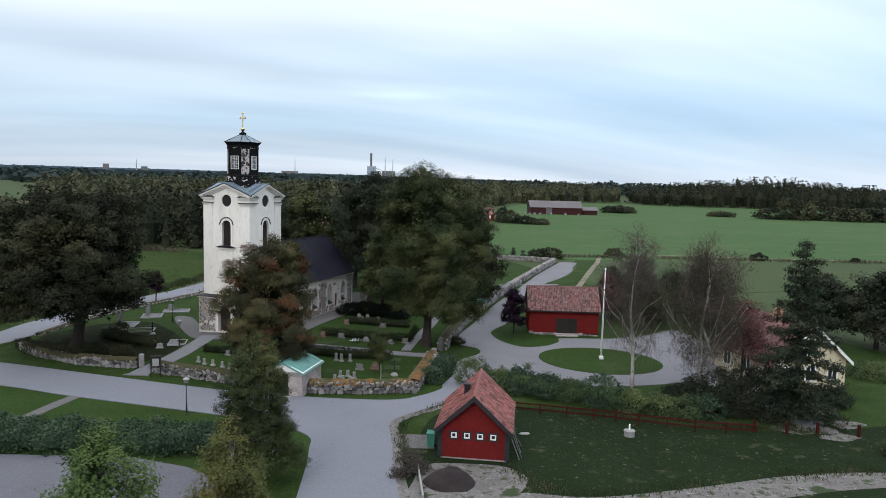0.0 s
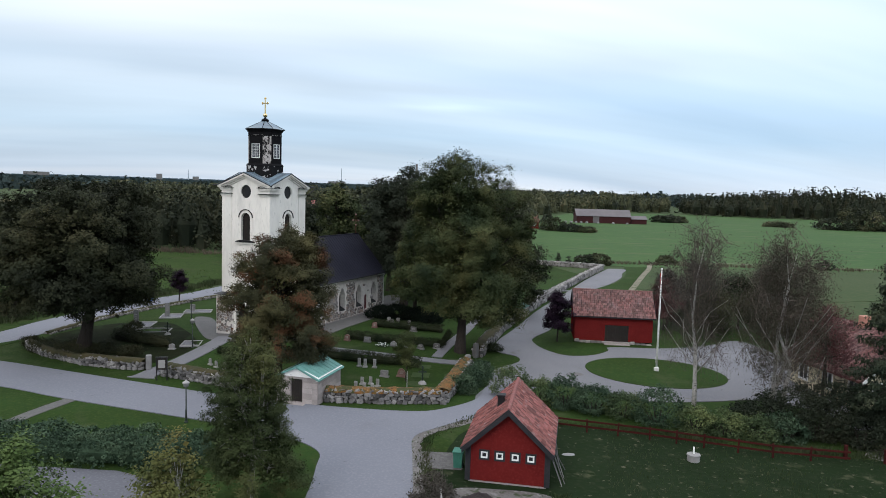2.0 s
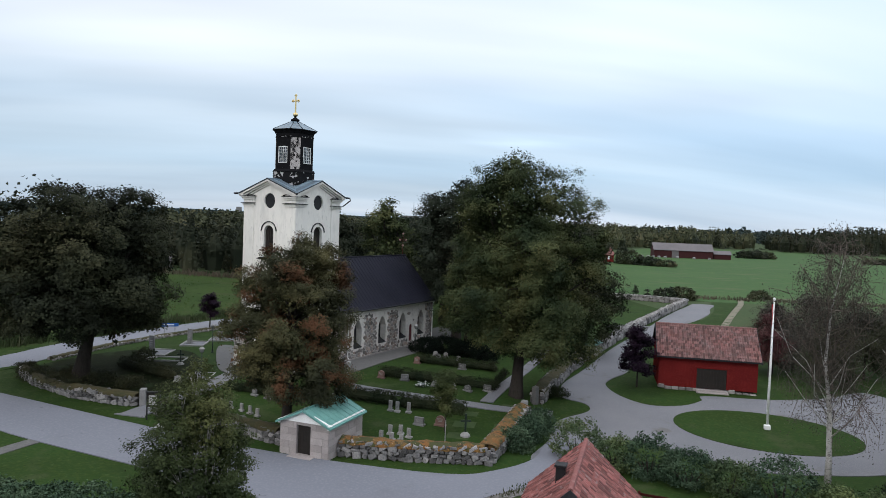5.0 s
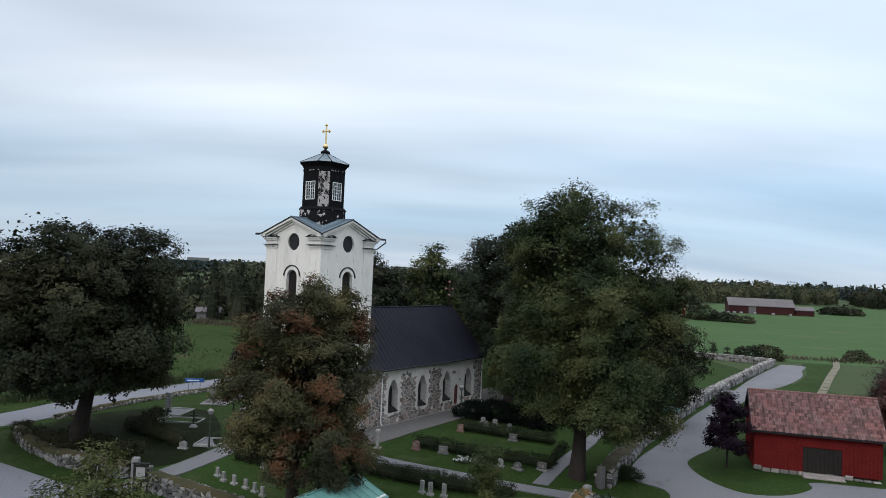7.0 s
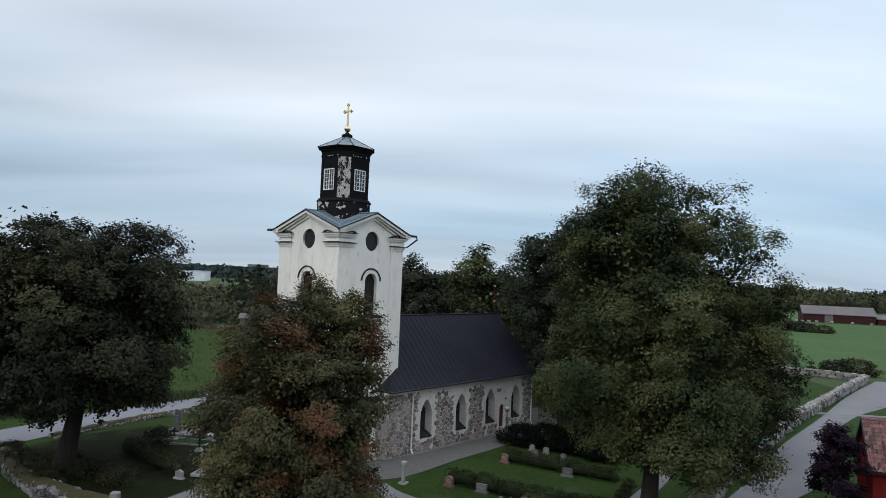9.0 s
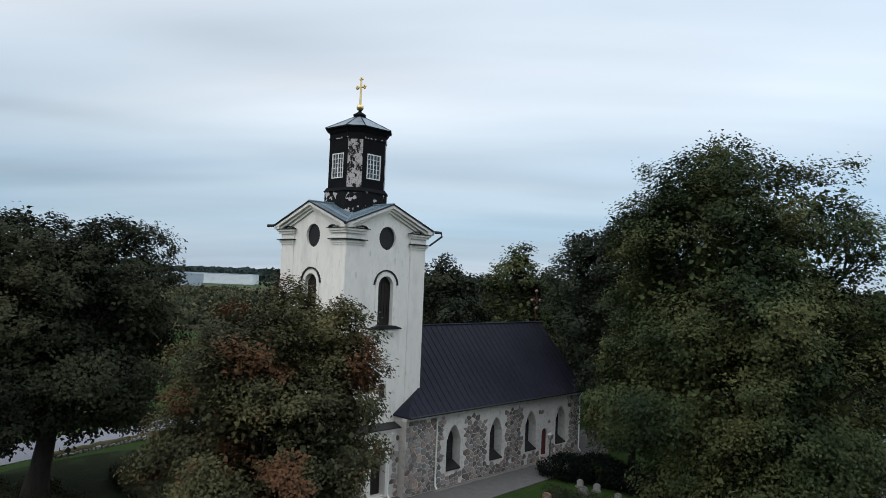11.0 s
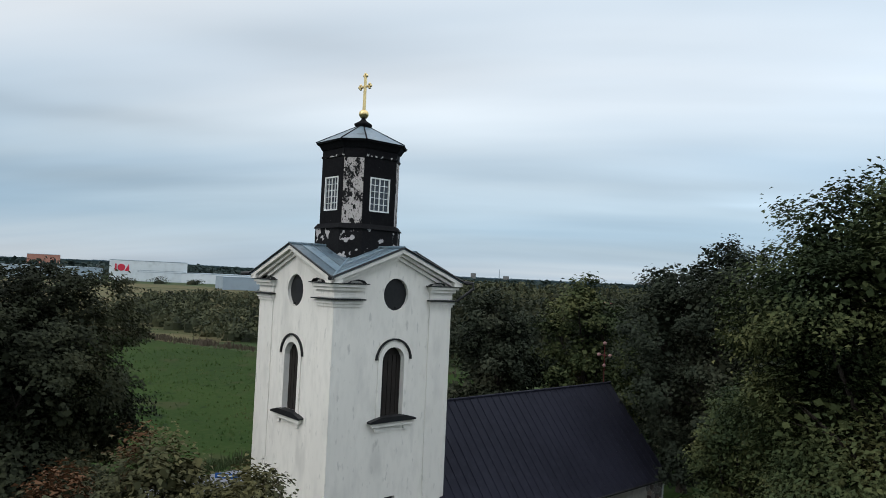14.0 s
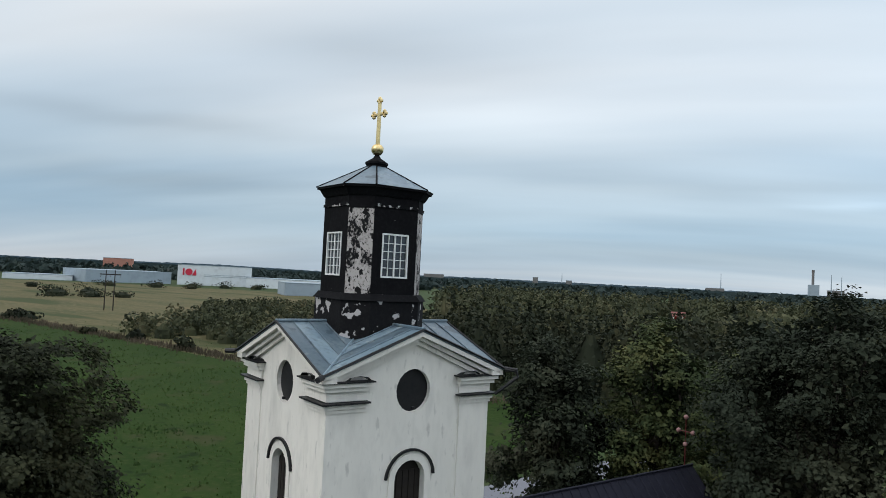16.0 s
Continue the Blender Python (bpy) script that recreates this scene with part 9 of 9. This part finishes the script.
for x, y, w, z in ((-905, 2110, 16, 31), (-1000, 2070, 14, 36), (-520, 2260, 50, 29), (-205, 2352, 40, 38), (-1300, 1900, 60, 31)):
    block("far_block", "pale distant town building on the horizon", ((x, y), (x + w, y + w * 0.3), 15), z, PALE_BLOCK)
stack = thing("chimney_stack", "tall pale power-station chimney on the horizon", "chimney", pose(-241, 2320, 0))
part("flue", Shape().tube([(0, 0, 0), (0, 0, 84), (0, 0, 94)], [4, 3.4, 3.4], 12), PALE_BLOCK, stack)
part("collar", Shape().tube([(0, 0, 88), (0, 0, 93)], [3.9, 3.9], 12), ROOF_GREY, stack)
part("boiler_house", Shape().box((-12, -8, 0), (16, 8, 52), None, 0.3), WAREHOUSE_GREY, stack)
for x, y, z in ((-484, 2290, 74), (-197, 2345, 82), (-172, 2350, 78), (-918, 2108, 52)):
    solid("mast", Shape().tube([(0, 0, 0), (0, 0, z)], [2.2, 0.7], 5), WAREHOUSE_GREY, "thin lattice mast on the horizon", "mast", m=pose(x, y, 0), group="masts on the horizon")
pyl = thing("power_pole", "wooden twin-pole power line support in the field", "power pole", pose(-281, 232, 0, 0, 0, 40))
for s in (-1.75, 1.75):
    part("pole", Shape().tube([(s, 0, 0), (s, 0, 16.5)], [0.25, 0.18], 8), BARK, pyl)
part("crossbar", Shape().box((-4.2, -0.12, 14.6), (4.2, 0.12, 15.0), None, 0.03), BARK, pyl)
for s in (-3.8, 0, 3.8):
    part("insulator", Shape().tube([(s, 0, 13.6), (s, 0, 14.6)], [0.12, 0.08], 6), GRAVE, pyl)

# ---------------------------------------------------------------- lay of the land
# The plan above is level. The ground falls from the church towards the road, the parking area and the barn.
GRID_X = np.concatenate([np.arange(-222, -66, 12), np.arange(-66, 66, 3), np.arange(66, 223, 12)]).astype(float)
GRID_Y = np.concatenate([np.arange(60, 99, 3), np.arange(99, 166, 6)]).astype(float)
EYE = Vector((1.5, 10.0, 16.5))


def ease(t):
    t = np.clip(t, 0.0, 1.0)
    return t * t * (3 - 2 * t)


def fall(x, y):
    """How far the ground lies below the church floor."""
    brow = np.interp(x, [-38, -33, -27, -22, -5, 0, 6], [-0.95, -0.8, -0.15, -0.1, -0.1, -0.5, -0.85])
    foot = np.interp(x, [-6, 0], [62, 66])
    z = -1.7 + (brow + 1.7) * ease((y - foot) / 24)
    return z * (1 - ease((y - 98) / 66)) * (1 - ease((np.abs(x) - 66) / 150))


HEIGHT = fall(GRID_X[:, None], GRID_Y[None, :])


def ground_z(x, y):
    x, y = np.clip(x, GRID_X[0], GRID_X[-1]), np.clip(y, GRID_Y[0], GRID_Y[-1])
    i = np.clip(np.searchsorted(GRID_X, x) - 1, 0, len(GRID_X) - 2)
    j = np.clip(np.searchsorted(GRID_Y, y) - 1, 0, len(GRID_Y) - 2)
    u, v = (x - GRID_X[i]) / (GRID_X[i + 1] - GRID_X[i]), (y - GRID_Y[j]) / (GRID_Y[j + 1] - GRID_Y[j])
    return (HEIGHT[i, j] * (1 - u) + HEIGHT[i + 1, j] * u) * (1 - v) + (HEIGHT[i, j + 1] * (1 - u) + HEIGHT[i + 1, j + 1] * u) * v


def cut_on_grid(me):
    """Cuts a level sheet along the grid, so that layers that lie on one another bend alike."""
    bm = bmesh.new()
    bm.from_mesh(me)
    bmesh.ops.triangulate(bm, faces=bm.faces[:])
    for axis, lines in ((0, GRID_X), (1, GRID_Y)):
        lo, hi = min(v.co[axis] for v in bm.verts), max(v.co[axis] for v in bm.verts)
        for c in lines:
            if lo < c < hi:
                bmesh.ops.bisect_plane(bm, geom=bm.verts[:] + bm.edges[:] + bm.faces[:], dist=1e-4, plane_co=(c, 0, 0) if axis == 0 else (0, c, 0), plane_no=(1, 0, 0) if axis == 0 else (0, 1, 0))
    bm.to_mesh(me)
    bm.free()


def settle(ob):
    """Sets a thing, or a mesh drawn at its place, down on the falling ground and moves it out with the fall."""
    if ob.matrix_basis.translation.length > 1e-6:
        p = ob.matrix_basis.translation
        k = 1 - float(ground_z(p.x, p.y)) / EYE.z
        ob.matrix_basis = Matrix.Translation(EYE) @ Matrix.Scale(k, 4) @ Matrix.Translation(-EYE) @ ob.matrix_basis
        return
    if ob.type == "MESH":
        me = ob.data
        if ob.name.split(".")[0] in SHEETS:
            cut_on_grid(me)
        co = np.empty(len(me.vertices) * 3)
        me.vertices.foreach_get("co", co)
        co = co.reshape(-1, 3)
        k = 1 - ground_z(co[:, 0], co[:, 1]) / EYE.z
        me.vertices.foreach_set("co", (np.array(EYE) + k[:, None] * (co - np.array(EYE))).ravel())
        me.update()
    for child in ob.children:
        settle(child)


SHEETS = {"ground", "lawn", "rough_lawn", "field", "track", "rough_sward", "road", "parking", "driveway", "verge", "path", "yard", "bare_patch", "leaf_litter"}
AS_PLACED = [(-41.9, 78.5), (-17.6, 69.4), (-0.35, 83.0), (-12.3, 46.6)]
bpy.context.view_layer.update()
for ob in [o for o in scene.objects if o.parent is None and o.type in {"MESH", "EMPTY"} and o is not church]:
    x, y = ob.matrix_basis.translation.xy
    if not any(abs(x - a) < 0.05 and abs(y - b) < 0.05 for a, b in AS_PLACED):
        settle(ob)
